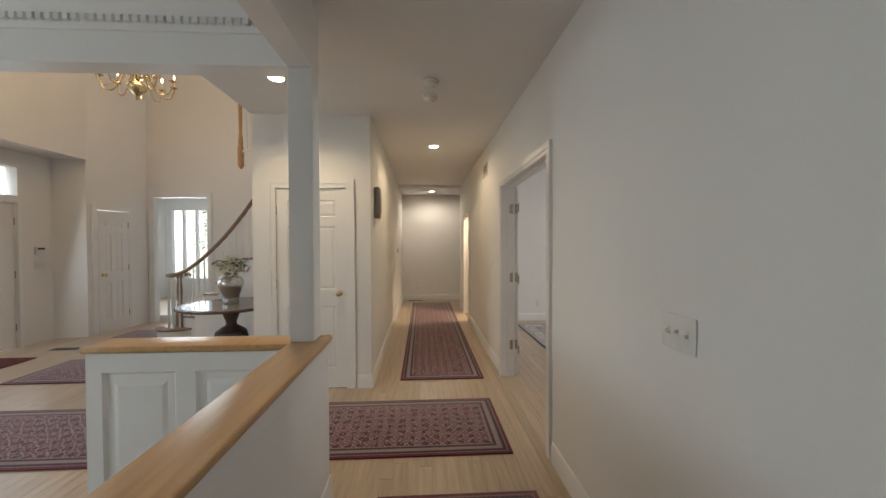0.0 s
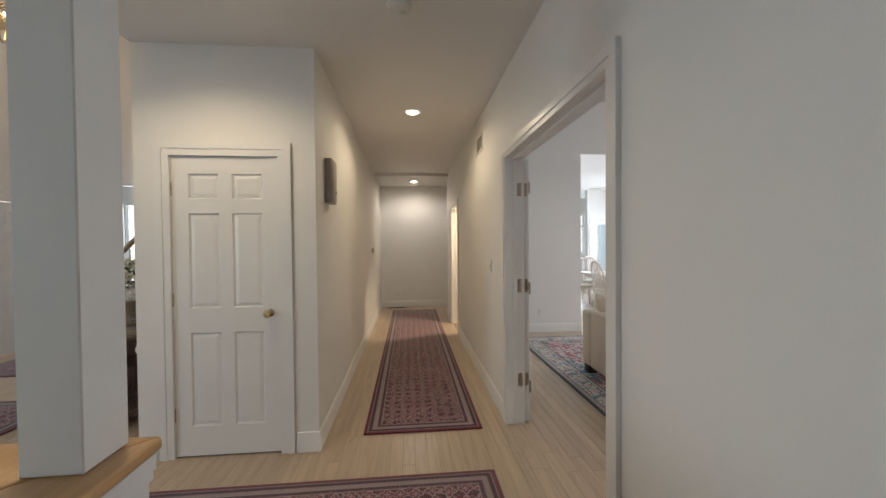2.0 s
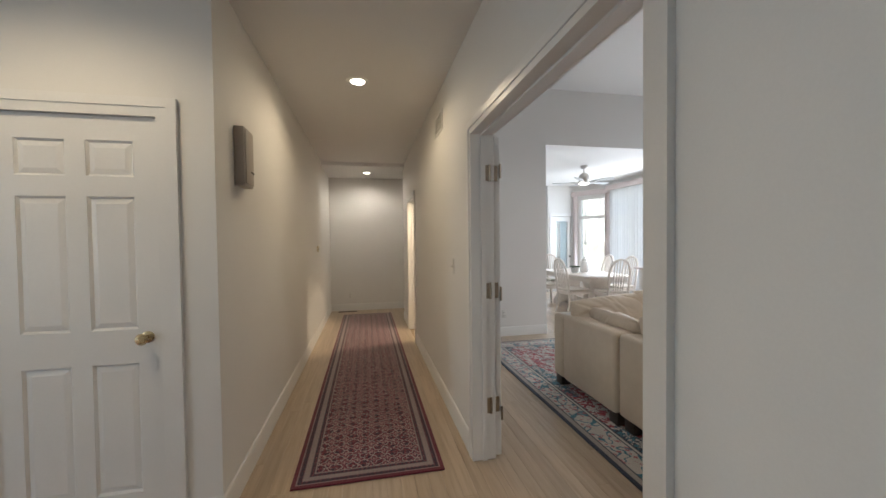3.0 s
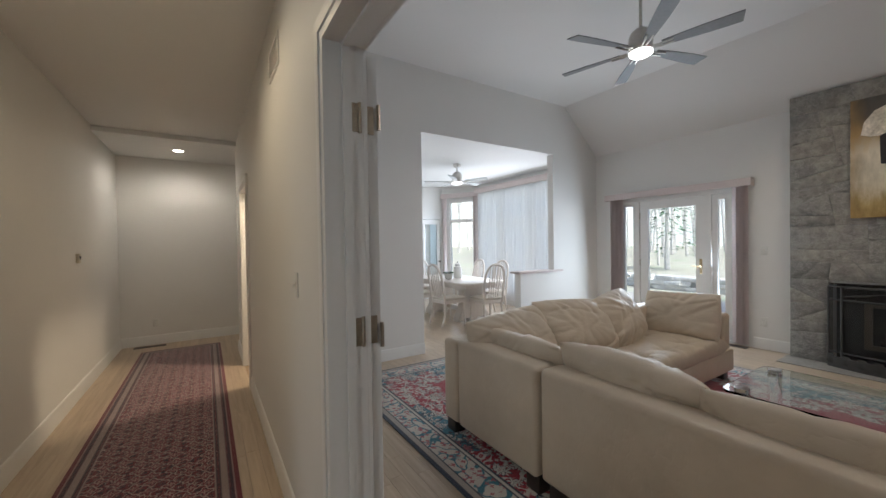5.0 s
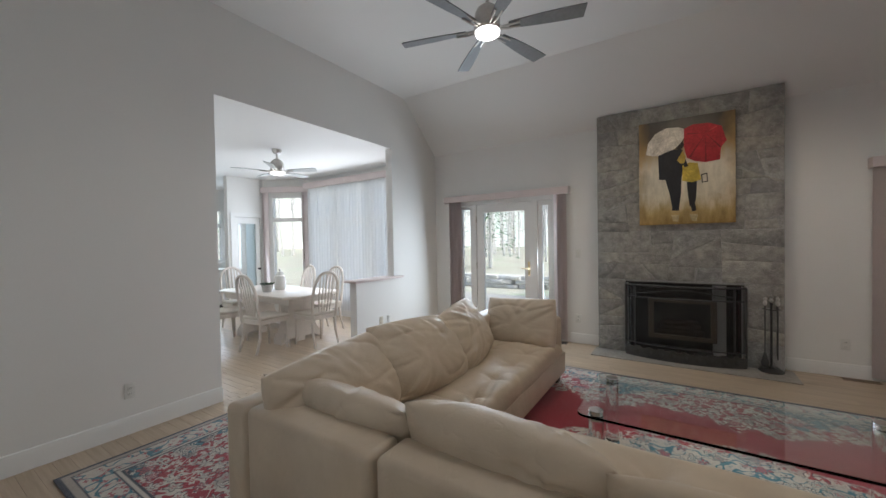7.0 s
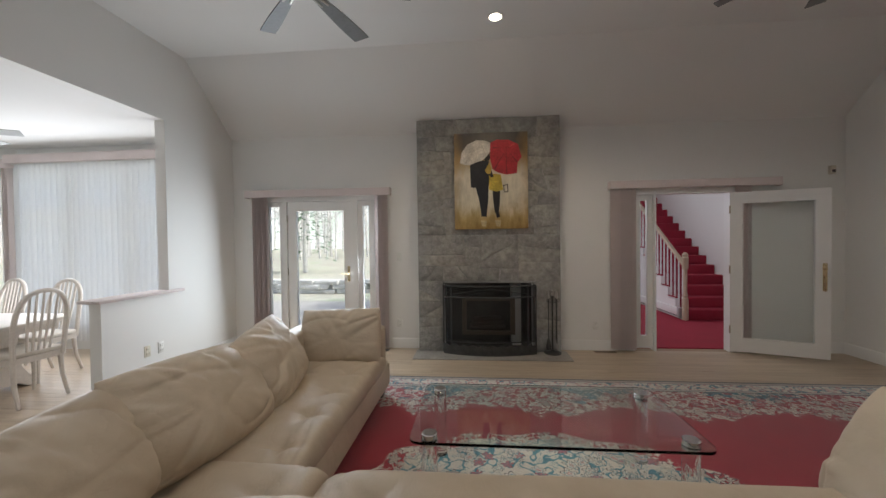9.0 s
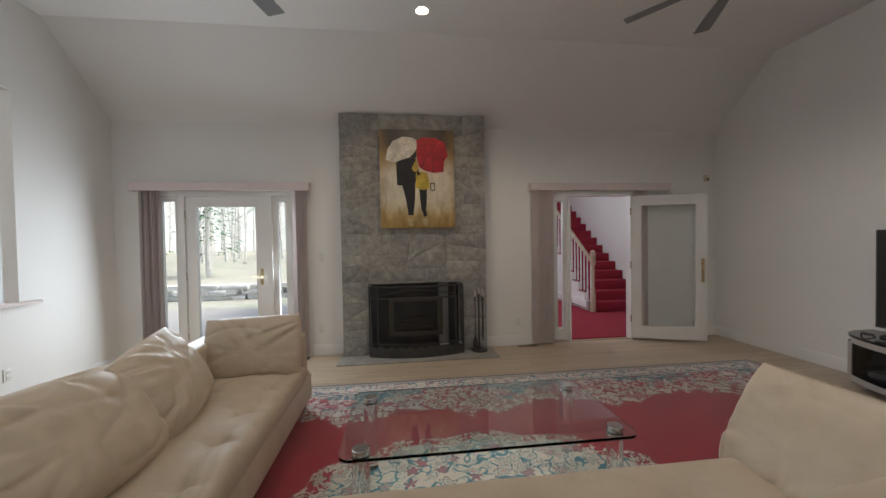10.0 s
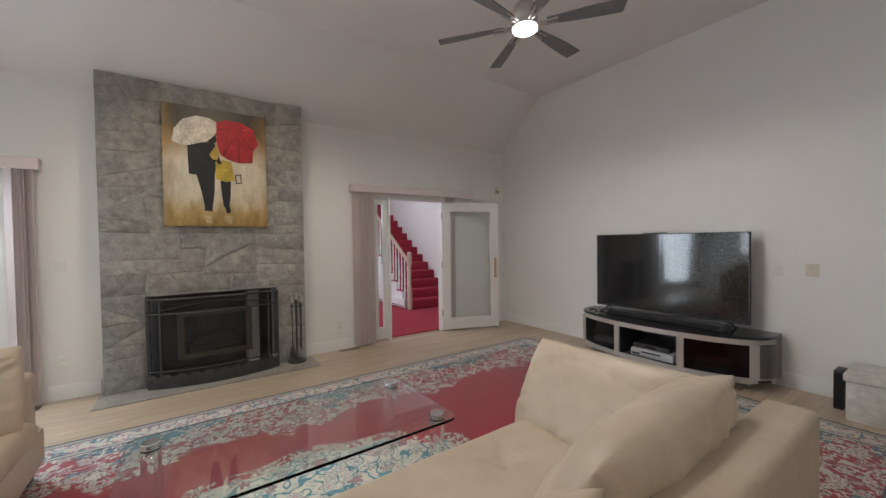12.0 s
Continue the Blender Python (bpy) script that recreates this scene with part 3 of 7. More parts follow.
for k, (cx, cw, ch, ct, turn, lean, roll) in enumerate(((2.73, 0.86, 0.50, 0.30, 0.10, 27, 0.05), (3.44, 0.84, 0.53, 0.31, -0.06, 29, -0.06), (4.08, 0.72, 0.52, 0.28, 0.14, 25, 0.09))):
    part("back_cushion", pillow(cw, ch, ct, 3.0, 80, 60, 30 + k, (0.020, 0.020, 0.016)[k], corner=0.34, puff=0.55, folds=9, sag=0.25), LEATHER, sofa, at=stand_pillow(cx, 5.18, 0.645 + 0.012 * k, (0, 1), lean, turn, roll), sharp=180)
part("back_cushion", pillow(1.0, 0.47, 0.27, 2.8, 84, 52, 15, 0.016, corner=0.30, puff=0.52, folds=7, sag=0.2), LEATHER, sofa, at=stand_pillow(2.57, 4.99, 0.595, (-1, 0), 33, 0.0, -0.04), sharp=180)
part("end_pillow", pillow(0.68, 0.48, 0.25, 3.6, 72, 56, 17, 0.012, corner=0.14, puff=0.5, folds=7, sag=0.15), LEATHER, sofa, "plump square end pillow", at=stand_pillow(4.83, 4.98, 0.63, (1, 0), 13, 0.05, 0.03), sharp=180)

sofa = thing("sectional_sofa", (0, 0, 0), "cream leather sofa section with tufted seat and slumped cushions", "sofa", "sectional sofa sections")
part("base", cube(2.30, 1.85, 0.105, 3.28, 4.46, 0.32, 0.02), LEATHER, sofa)
part("back_panel", cube(2.27, 1.82, 0.10, 2.45, 4.515, 0.715, 0.03, 3), LEATHER, sofa)
part("arm", cube(2.452, 1.82, 0.10, 3.28, 2.02, 0.62, 0.035, 3), LEATHER, sofa)
part("plinth", cube(2.34, 1.92, 0.06, 3.22, 4.42, 0.104), DARKWOOD, sofa, "dark recessed plinth")
for fx, fy in ((2.34, 4.42), (2.34, 1.90), (3.20, 4.40), (3.20, 1.90)):
    foot(sofa, fx, fy)
part("seat_cushion", pillow(0.92, 2.42, 0.20, 11, 56, 130, 3, 0.006, seat_tufts(0.92, 2.42, 2, 5)), LEATHER, sofa, at=pose(2.86, 3.25, 0.375), sharp=180)
for k, (cx, cy, cw, ch, ct, lean, z) in enumerate(((2.58, 4.165, 0.76, 0.47, 0.32, 32, 0.62), (2.52, 3.43, 0.78, 0.44, 0.24, 22, 0.60), (2.58, 2.58, 0.99, 0.50, 0.32, 28, 0.63))):
    part("back_cushion", pillow(cw, ch, ct, 3.0, 76, 56, 20 + k, 0.016, corner=0.22, puff=0.52, folds=7, sag=0.2), LEATHER, sofa, at=stand_pillow(cx, cy, z, (-1, 0), lean, 0.03 * (k - 1), -0.04 * (k - 1)), sharp=180)
part("end_pillow", pillow(0.88, 0.52, 0.24, 4.2, 80, 60, 27, 0.010, corner=0.08, puff=0.5, folds=6, sag=0.2), LEATHER, sofa, "plump square end pillow", at=stand_pillow(2.99, 2.27, 0.60, (0, -1), 27, -0.12, 0.05), sharp=180)

# ---- rugs ----


def rug_border(nt, width, length):
    """Distance from the rug's edge in metres, and its plan coordinates."""
    co = nt.nodes.new("ShaderNodeTexCoord").outputs["Object"]
    sep = nt.nodes.new("ShaderNodeSeparateXYZ")
    nt.links.new(co, sep.inputs[0])
    ax, ay = calc(nt, "ABSOLUTE", sep.outputs[0]), calc(nt, "ABSOLUTE", sep.outputs[1])
    d = calc(nt, "MINIMUM", calc(nt, "SUBTRACT", width / 2, ax), calc(nt, "SUBTRACT", length / 2, ay))
    return co, sep, d


def step(nt, v, at, soft=0.004):
    n = nt.nodes.new("ShaderNodeMapRange")
    n.inputs["From Min"].default_value, n.inputs["From Max"].default_value = at - soft, at + soft
    if isinstance(v, (int, float)):
        n.inputs["Value"].default_value = v
    else:
        nt.links.new(v, n.inputs["Value"])
    return n.outputs[0]


def pile(nt, b, col, co, grain=420):
    fuzz = noise_of(nt, grain, 2, co)
    wear = noise_of(nt, 3, 4, co)
    col = mixc(nt, 1.0, col, ramp(nt, fuzz, (0.25, (0.70, 0.70, 0.70)), (0.75, (1.15, 1.15, 1.15))), "MULTIPLY")
    col = mixc(nt, 1.0, col, ramp(nt, wear, (0.3, (0.86, 0.86, 0.86)), (0.7, (1.06, 1.06, 1.06))), "MULTIPLY")
    nt.links.new(col, b.inputs["Base Color"])
    b.inputs["Roughness"].default_value = 0.95
    b.inputs["Sheen Weight"].default_value = 0.25
    bumped(nt, b, fuzz, 0.5, 0.004)


def blossoms(nt, co, scale, petal=5.0, rand=0.75):
    """Round flowers on a jittered lattice: a petal mask and a heart mask."""
    n = nt.nodes.new("ShaderNodeTexVoronoi")
    n.inputs["Scale"].default_value, n.inputs["Randomness"].default_value = scale, rand
    nt.links.new(co, n.inputs["Vector"])
    sub = nt.nodes.new("ShaderNodeVectorMath")
    sub.operation = "SUBTRACT"
    nt.links.new(co, sub.inputs[0])
    nt.links.new(n.outputs["Position"], sub.inputs[1])
    sep = nt.nodes.new("ShaderNodeSeparateXYZ")
    nt.links.new(sub.outputs[0], sep.inputs[0])
    ang = calc(nt, "ARCTAN2", sep.outputs[1], sep.outputs[0])
    lobes = calc(nt, "MULTIPLY", calc(nt, "COSINE", calc(nt, "MULTIPLY", ang, petal)), 0.10)
    rad = calc(nt, "SUBTRACT", n.outputs["Distance"], lobes)
    return rad, n.outputs["Color"]


def runner_mat(name, width, length):
    m, nt, b = node_mat(name)
    co, sep, d = rug_border(nt, width, length)
    red, navy, cream, rose, taupe = (0.15, 0.014, 0.032), (0.032, 0.016, 0.040), (0.40, 0.32, 0.31), (0.23, 0.05, 0.075), (0.33, 0.26, 0.25)
    # rows of curled blossoms in a lattice, with small leaves between them
    rad, rc = blossoms(nt, co, 11, 4, 0.30)
    small, sc = blossoms(nt, co, 27, 3, 0.6)
    twist = voro(nt, 21, co, "DISTANCE_TO_EDGE", rand=0.4)
    field = mixc(nt, step(nt, twist, 0.14, 0.03), red, navy)
    field = mixc(nt, step(nt, small, 0.21, 0.04), cream, field)
    field = mixc(nt, step(nt, calc(nt, "ABSOLUTE", calc(nt, "SUBTRACT", small, 0.42)), 0.04, 0.02), rose, field)
    ring = calc(nt, "ABSOLUTE", calc(nt, "SUBTRACT", rad, 0.40))
    field = mixc(nt, step(nt, ring, 0.050, 0.015), cream, field)
    field = mixc(nt, step(nt, rad, 0.24, 0.03), rose, field)
    field = mixc(nt, step(nt, rad, 0.13, 0.03), cream, field)
    flecks, fc = blossoms(nt, co, 38, 4, 0.15)
    dark_band = mixc(nt, step(nt, flecks, 0.26, 0.05), cream, mixc(nt, step(nt, flecks, 0.44, 0.04), red, navy))
    pale_band = mixc(nt, step(nt, flecks, 0.24, 0.05), red, mixc(nt, step(nt, flecks, 0.38, 0.05), cream, taupe))
    col = mixc(nt, step(nt, d, 0.128), cream, field)
    col = mixc(nt, step(nt, d, 0.121), dark_band, col)
    col = mixc(nt, step(nt, d, 0.096), pale_band, col)
    col = mixc(nt, step(nt, d, 0.060), dark_band, col)
    col = mixc(nt, step(nt, d, 0.032), cream, col)
    col = mixc(nt, step(nt, d, 0.027), red, col)
    pile(nt, b, col, co)
    return m


def large_rug_mat(name, width, length):
    m, nt, b = node_mat(name)
    co, sep, d = rug_border(nt, width, length)
    red, navy, teal, cream, rose, sand = (0.34, 0.012, 0.030), (0.022, 0.032, 0.060), (0.045, 0.19, 0.25), (0.62, 0.57, 0.50), (0.42, 0.10, 0.12), (0.42, 0.36, 0.31)
    warp = nt.nodes.new("ShaderNodeTexNoise")
    warp.inputs["Scale"].default_value, warp.inputs["Detail"].default_value = 5.0, 2.0
    nt.links.new(co, warp.inputs["Vector"])
    bend = nt.nodes.new("ShaderNodeVectorMath")
    bend.operation = "MULTIPLY_ADD"
    nt.links.new(warp.outputs["Color"], bend.inputs[0])
    bend.inputs[1].default_value = (0.10, 0.10, 0)
    nt.links.new(co, bend.inputs[2])
    wco = bend.outputs[0]
    rad, rc = blossoms(nt, wco, 10, 5, 0.9)
    small, sc = blossoms(nt, wco, 23, 4, 0.9)
    vines = calc(nt, "ABSOLUTE", calc(nt, "SUBTRACT", noise_of(nt, 9, 1, wco), 0.5))
    tone = nt.nodes.new("ShaderNodeSeparateColor")
    nt.links.new(rc, tone.inputs[0])
    petals = mixc(nt, step(nt, tone.outputs[0], 0.62, 0.02), cream, mixc(nt, step(nt, tone.outputs[1], 0.5, 0.02), sand, rose))

    def flowered(ground, leaf, big=0.40, tiny=0.28):
        c = mixc(nt, step(nt, vines, 0.030, 0.008), leaf, ground)
        c = mixc(nt, step(nt, small, tiny + 0.09, 0.03), leaf, c)
        c = mixc(nt, step(nt, small, tiny, 0.03), cream, c)
        c = mixc(nt, step(nt, rad, big + 0.06, 0.02), navy, c)
        c = mixc(nt, step(nt, rad, big, 0.02), petals, c)
        c = mixc(nt, step(nt, calc(nt, "ABSOLUTE", calc(nt, "SUBTRACT", rad, big * 0.62)), 0.035, 0.015), leaf, c)
        return mixc(nt, step(nt, rad, big * 0.28, 0.03), rose, c)

    # scalloped line between the border and the red field, and round the middle medallion
    wav = calc(nt, "ADD", calc(nt, "MULTIPLY", calc(nt, "SINE", calc(nt, "MULTIPLY", sep.outputs[1], 5.2)), 0.05), calc(nt, "MULTIPLY", calc(nt, "SUBTRACT", warp.outputs["Fac"], 0.5), 0.35))
    wav = calc(nt, "ADD", wav, calc(nt, "MULTIPLY", calc(nt, "SINE", calc(nt, "MULTIPLY", sep.outputs[0], 5.2)), 0.05))
    inner = calc(nt, "ADD", d, wav)
    ex, ey = calc(nt, "DIVIDE", sep.outputs[0], 0.62), calc(nt, "DIVIDE", calc(nt, "ADD", sep.outputs[1], 0.0), 1.02)
    er = calc(nt, "SQRT", calc(nt, "ADD", calc(nt, "MULTIPLY", ex, ex), calc(nt, "MULTIPLY", ey, ey)))
    med = calc(nt, "ADD", er, calc(nt, "MULTIPLY", calc(nt, "SINE", calc(nt, "MULTIPLY", calc(nt, "ARCTAN2", ey, ex), 12)), 0.05))
    ringflowers = flowered(red, sand, 0.46, 0.36)
    field = mixc(nt, step(nt, calc(nt, "ABSOLUTE", calc(nt, "SUBTRACT", inner, 0.62)), 0.11, 0.01), ringflowers, red)
    field = mixc(nt, step(nt, med, 1.14, 0.01), flowered(red, sand, 0.46, 0.34), field)
    field = mixc(nt, step(nt, med, 1.0, 0.01), flowered((0.54, 0.50, 0.44), teal, 0.36, 0.20), field)
    border = flowered(teal, navy, 0.42, 0.34)
    plaque, pc = blossoms(nt, co, 0.72, 8, 0.0)
    border = mixc(nt, step(nt, plaque, 0.30, 0.005), flowered(red, cream, 0.34, 0.26), border)
    col = mixc(nt, step(nt, inner, 0.53, 0.008), border, field)
    guard = mixc(nt, step(nt, small, 0.30, 0.05), rose, mixc(nt, step(nt, vines, 0.03, 0.01), teal, cream))
    col = mixc(nt, step(nt, d, 0.27), navy, col)
    col = mixc(nt, step(nt, d, 0.255), cream, col)
    col = mixc(nt, step(nt, d, 0.235), navy, col)
    col = mixc(nt, step(nt, d, 0.225), guard, col)
    col = mixc(nt, step(nt, d, 0.075), navy, col)
    col = mixc(nt, step(nt, d, 0.066), sand, col)
    col = mixc(nt, step(nt, d, 0.028), navy, col)
    pile(nt, b, col, co)
    return m


def rug(name, x0, y0, x1, y1, material, label, z=0.0, thick=0.011):
    cx, cy, w, h = (x0 + x1) / 2, (y0 + y1) / 2, x1 - x0, y1 - y0
    bm = rounded(box(bmesh.new(), -w / 2, -h / 2, 0, w / 2, h / 2, thick), 0.004, 2)
    for v in bm.verts:
        v.co.x += 0.004 * noise.noise(Vector((v.co.y * 2, 3, 1)))
    ob = solid(name, bm, material, label, "rug")
    ob.location = (cx, cy, z + 0.001)
    return ob


rug("area_rug", 1.935, -0.09, 5.61, 6.90, large_rug_mat("floral_wool", 3.675, 6.99), "large floral wool rug, red field with teal and cream flowers", thick=0.012)
rug("runner", 0.0, 4.31, 0.905, 9.42, runner_mat("red_runner_long", 0.905, 5.11), "long dark red Persian-style runner along the hallway floor")
rug("runner", -4.3, 2.88, 0.872, 3.79, runner_mat("red_runner_cross", 5.17, 0.91), "dark red Persian-style runner laid across the hall floor")
rug("runner", -0.02, -1.6, 0.91, 2.485, runner_mat("red_runner_near", 0.93, 4.08), "dark red Persian-style runner beside the half wall")
rug("foyer_rug", -4.2, 4.45, -2.74, 5.27, runner_mat("red_rug_foyer", 1.46, 0.82), "small red and navy patterned rug near the round table")
rug("foyer_rug", -4.62, 5.98, -3.93, 6.88, runner_mat("red_rug_stairs", 0.69, 0.9), "small red patterned rug at the foot of the stairs")
rug("door_mat", -5.40, 4.5, -4.75, 5.4, surface("maroon_mat", (0.10, 0.018, 0.02), 0.95, vary=0.1, grain=300, grain_vary=0.3, bump=0.5), "plain maroon mat inside the entry door")

# ---- coffee table ----
CLEAR = glass_mat("clear_acrylic", (0.97, 0.99, 0.99), 0.02)
TABLE_GLASS = glass_mat("table_glass", (0.86, 0.95, 0.93), 0.0)
table = thing("coffee_table", (3.95, 3.41, 0.013), "low rectangular glass coffee table on clear cylinder legs, on the rug", "table")


def round_rect(w, h, r, n=6):
    out = []
    for cx, cy, a0 in ((w / 2 - r, h / 2 - r, 0), (-w / 2 + r, h / 2 - r, 90), (-w / 2 + r, -h / 2 + r, 180), (w / 2 - r, -h / 2 + r, 270)):
        for k in range(n + 1):
            a = radians(a0 + 90 * k / n)
            out.append((cx + r * math.cos(a), cy + r * math.sin(a)))
    return out


top = part("glass_top", prism(round_rect(0.78, 1.50, 0.06), 0.405, 0.420), TABLE_GLASS, table, "greenish clear glass top")
top.visible_shadow = False
for lx, ly in ((0.235, 0.645), (0.235, -0.645), (-0.325, -0.645), (-0.345, 0.645)):
    leg = part("leg", lathe([(0.038, 0.0), (0.041, 0.004), (0.041, 0.404)], 28, (lx, ly, 0)), CLEAR, table, "clear acrylic cylinder")
    leg.visible_shadow = False
    part("cap", lathe([(0.041, 0.4205), (0.041, 0.445), (0.037, 0.449)], 28, (lx, ly, 0)), CHROME, leg, "chrome cap")
    part("collar", lathe([(0.043, 0.392), (0.043, 0.4042)], 28, (lx, ly, 0)), CHROME, leg, "chrome collar")

# ---- stone chimney breast and fireplace ----


def stone_mat():
    m, nt, b = node_mat("grey_fieldstone")
    co = nt.nodes.new("ShaderNodeTexCoord").outputs["Object"]
    rnd = nt.nodes.new("ShaderNodeObjectInfo").outputs["Random"]
    sh = nt.nodes.new("ShaderNodeVectorMath")
    sh.operation = "ADD"
    cb = nt.nodes.new("ShaderNodeCombineXYZ")
    nt.links.new(calc(nt, "MULTIPLY", rnd, 50), cb.inputs[0])
    nt.links.new(calc(nt, "MULTIPLY", rnd, 23), cb.inputs[2])
    nt.links.new(co, sh.inputs[0])
    nt.links.new(cb.outputs[0], sh.inputs[1])
    v = sh.outputs[0]
    big, mid, fine = noise_of(nt, 4, 5, v, 0.6), noise_of(nt, 14, 6, v, 0.65), noise_of(nt, 70, 4, v)
    veins = calc(nt, "ABSOLUTE", calc(nt, "SUBTRACT", noise_of(nt, 5, 5, v, 0.6), 0.5))
    base = ramp(nt, rnd, (0.0, (0.255, 0.25, 0.24)), (0.25, (0.35, 0.335, 0.305)), (0.5, (0.29, 0.287, 0.28)), (0.75, (0.385, 0.365, 0.33)), (1.0, (0.30, 0.30, 0.295)))
    col = mixc(nt, 1.0, base, ramp(nt, mid, (0.3, (0.68, 0.68, 0.68)), (0.7, (1.26, 1.25, 1.23))), "MULTIPLY")
    col = mixc(nt, 1.0, col, ramp(nt, big, (0.3, (0.8, 0.8, 0.82)), (0.7, (1.15, 1.14, 1.1))), "MULTIPLY")
    col = mixc(nt, ramp(nt, veins, (0.0, (0.38, 0.38, 0.38)), (0.016, (0, 0, 0))), col, (0.50, 0.485, 0.455))
    nt.links.new(col, b.inputs["Base Color"])
    b.inputs["Roughness"].default_value = 0.8
    bumped(nt, b, calc(nt, "ADD", calc(nt, "ADD", mid, calc(nt, "MULTIPLY", big, 1.2)), calc(nt, "MULTIPLY", fine, 0.4)), 0.75, 0.026)
    return m


STONE = stone_mat()
MORTAR = surface("grey_mortar", (0.34, 0.33, 0.315), 0.9, vary=0.15, scale=6, grain=90, grain_vary=0.2, bump=0.4)
chimney = solid("chimney_breast", cube(6.548, 2.735, 0.0, 6.699, 3.06, 3.02), MORTAR, "floor-to-ceiling chimney breast of grey split fieldstone", "fireplace")
part("core", cube(6.548, 4.24, 0.0, 6.699, 4.565, 3.02), MORTAR, chimney)
part("core", cube(6.548, 3.06, 0.905, 6.699, 4.24, 3.02), MORTAR, chimney)


def split_polygon(poly, rng, limit):
    """Cut a convex polygon with slanted lines until its pieces are stone-sized."""
    xs, ys = [p[0] for p in poly], [p[1] for p in poly]
    w, h = max(xs) - min(xs), max(ys) - min(ys)
    if (w < limit * rng.uniform(0.95, 1.7) and h < limit * rng.uniform(0.55, 0.95)) or w * h < 0.016:
        return [poly]
    cx, cy = (max(xs) + min(xs)) / 2, (max(ys) + min(ys)) / 2
    if w > h * rng.uniform(1.3, 1.9):
        cx += w * rng.uniform(-0.22, 0.22)
        a = radians(90 + rng.choice((rng.uniform(-10, 10), rng.uniform(-38, 38))))
    else:
        cy += h * rng.uniform(-0.22, 0.22)
        a = radians(rng.choice((rng.uniform(-7, 7), rng.uniform(-30, 30))))
    nx, ny = -math.sin(a), math.cos(a)
    sides = ([], [])
    for i, p in enumerate(poly):
        q = poly[(i + 1) % len(poly)]
        dp, dq = (p[0] - cx) * nx + (p[1] - cy) * ny, (q[0] - cx) * nx + (q[1] - cy) * ny
        sides[0 if dp >= 0 else 1].append(p)
        if (dp >= 0) != (dq >= 0):
            t = dp / (dp - dq)
            c = (p[0] + t * (q[0] - p[0]), p[1] + t * (q[1] - p[1]))
            sides[0].append(c)
            sides[1].append(c)
    out = []
    for s in sides:
        if len(s) >= 3:
            out += split_polygon(s, rng, limit)
    return out


def stone_mesh(poly, rng):
    """A split stone over a polygon in (y, z), its face towards -x, with a chipped edge and an uneven face."""
    n = len(poly)
    mx, my = sum(p[0] for p in poly) / n, sum(p[1] for p in poly) / n
    rough = []
    for i, p in enumerate(poly):
        q = poly[(i + 1) % n]
        rough.append(p)
        length = math.hypot(q[0] - p[0], q[1] - p[1])
        for k in range(1, max(1, int(length / 0.09))):
            t = k / max(1, int(length / 0.09))
            rough.append((p[0] + t * (q[0] - p[0]) + rng.uniform(-0.003, 0.003), p[1] + t * (q[1] - p[1]) + rng.uniform(-0.003, 0.003)))
    depth = rng.uniform(0.026, 0.044)
    bm = bmesh.new()

    def ring(inset, x):
        vs = []
        for p in rough:
            d = math.hypot(p[0] - mx, p[1] - my) or 1
            f = max(0.05, 1 - inset / d)
            vs.append(bm.verts.new((x + (rng.uniform(-0.003, 0.003) if inset > 0.006 else 0), (p[0] - mx) * f, (p[1] - my) * f)))
        return vs

    tilt = rng.uniform(-0.012, 0.012)
    rings = [ring(0.0012, 0.01), ring(0.0012, -depth + 0.014), ring(0.010, -depth + 0.009)]
    hub = bm.verts.new((-depth + 0.008 + tilt * 0.3, 0, 0))
    for a, b in zip(rings, rings[1:]):
        for i in range(len(a)):
            j = (i + 1) % len(a)
            bm.faces.new((a[i], a[j], b[j], b[i]))
    last = rings[-1]
    for i in range(len(last)):
        bm.faces.new((last[i], last[(i + 1) % len(last)], hub))
    return bm, mx, my


rng = random.Random(5)
pieces = []
for rect in ((2.735, 0.0, 3.06, 0.93), (4.24, 0.0, 4.565, 0.93), (2.735, 0.93, 4.565, 3.03)):
    y0, z0, y1, z1 = rect
    pieces += split_polygon([(y0, z0), (y1, z0), (y1, z1), (y0, z1)], rng, 0.46)
for poly in pieces:
    bm, my, mz = stone_mesh(poly, rng)
    part("stone", bm, STONE, chimney, at=Matrix.Translation((6.565, my, mz)), sharp=50)
SLATE = surface("hearth_slate", (0.31, 0.29, 0.26), 0.55, vary=0.2, scale=4, grain=40, grain_vary=0.15, bump=0.25, dist=0.006)
solid("hearth", cube(6.20, 2.66, 0.0005, 6.60, 4.60, 0.012, 0.004), SLATE, "flush grey slate hearth in front of the fireplace", "hearth", kind="structure")

SOOT = surface("sooty_firebrick", (0.085, 0.082, 0.078), 0.9, vary=0.35, scale=5, grain=50, grain_vary=0.3, bump=0.3)
firebox = thing("firebox", (0, 0, 0), "dark sooty firebox with a built-in insert frame", "fireplace", kind="structure")
part("back", cube(7.10, 3.06, 0.0, 7.14, 4.24, 0.95), SOOT, firebox)
part("side", cube(6.60, 3.03, 0.0, 7.10, 3.059, 0.95), SOOT, firebox)
part("side", cube(6.60, 4.241, 0.0, 7.10, 4.27, 0.95), SOOT, firebox)
part("lintel", cube(6.60, 3.06, 0.885, 7.10, 4.24, 0.95), SOOT, firebox)
part("floor_slab", cube(6.60, 3.06, -0.01, 7.10, 4.24, 0.011), SOOT, firebox)
insert = part("insert_frame", bmesh.new(), BLACK, firebox, "dull bronze insert frame")
bm = bmesh.new()
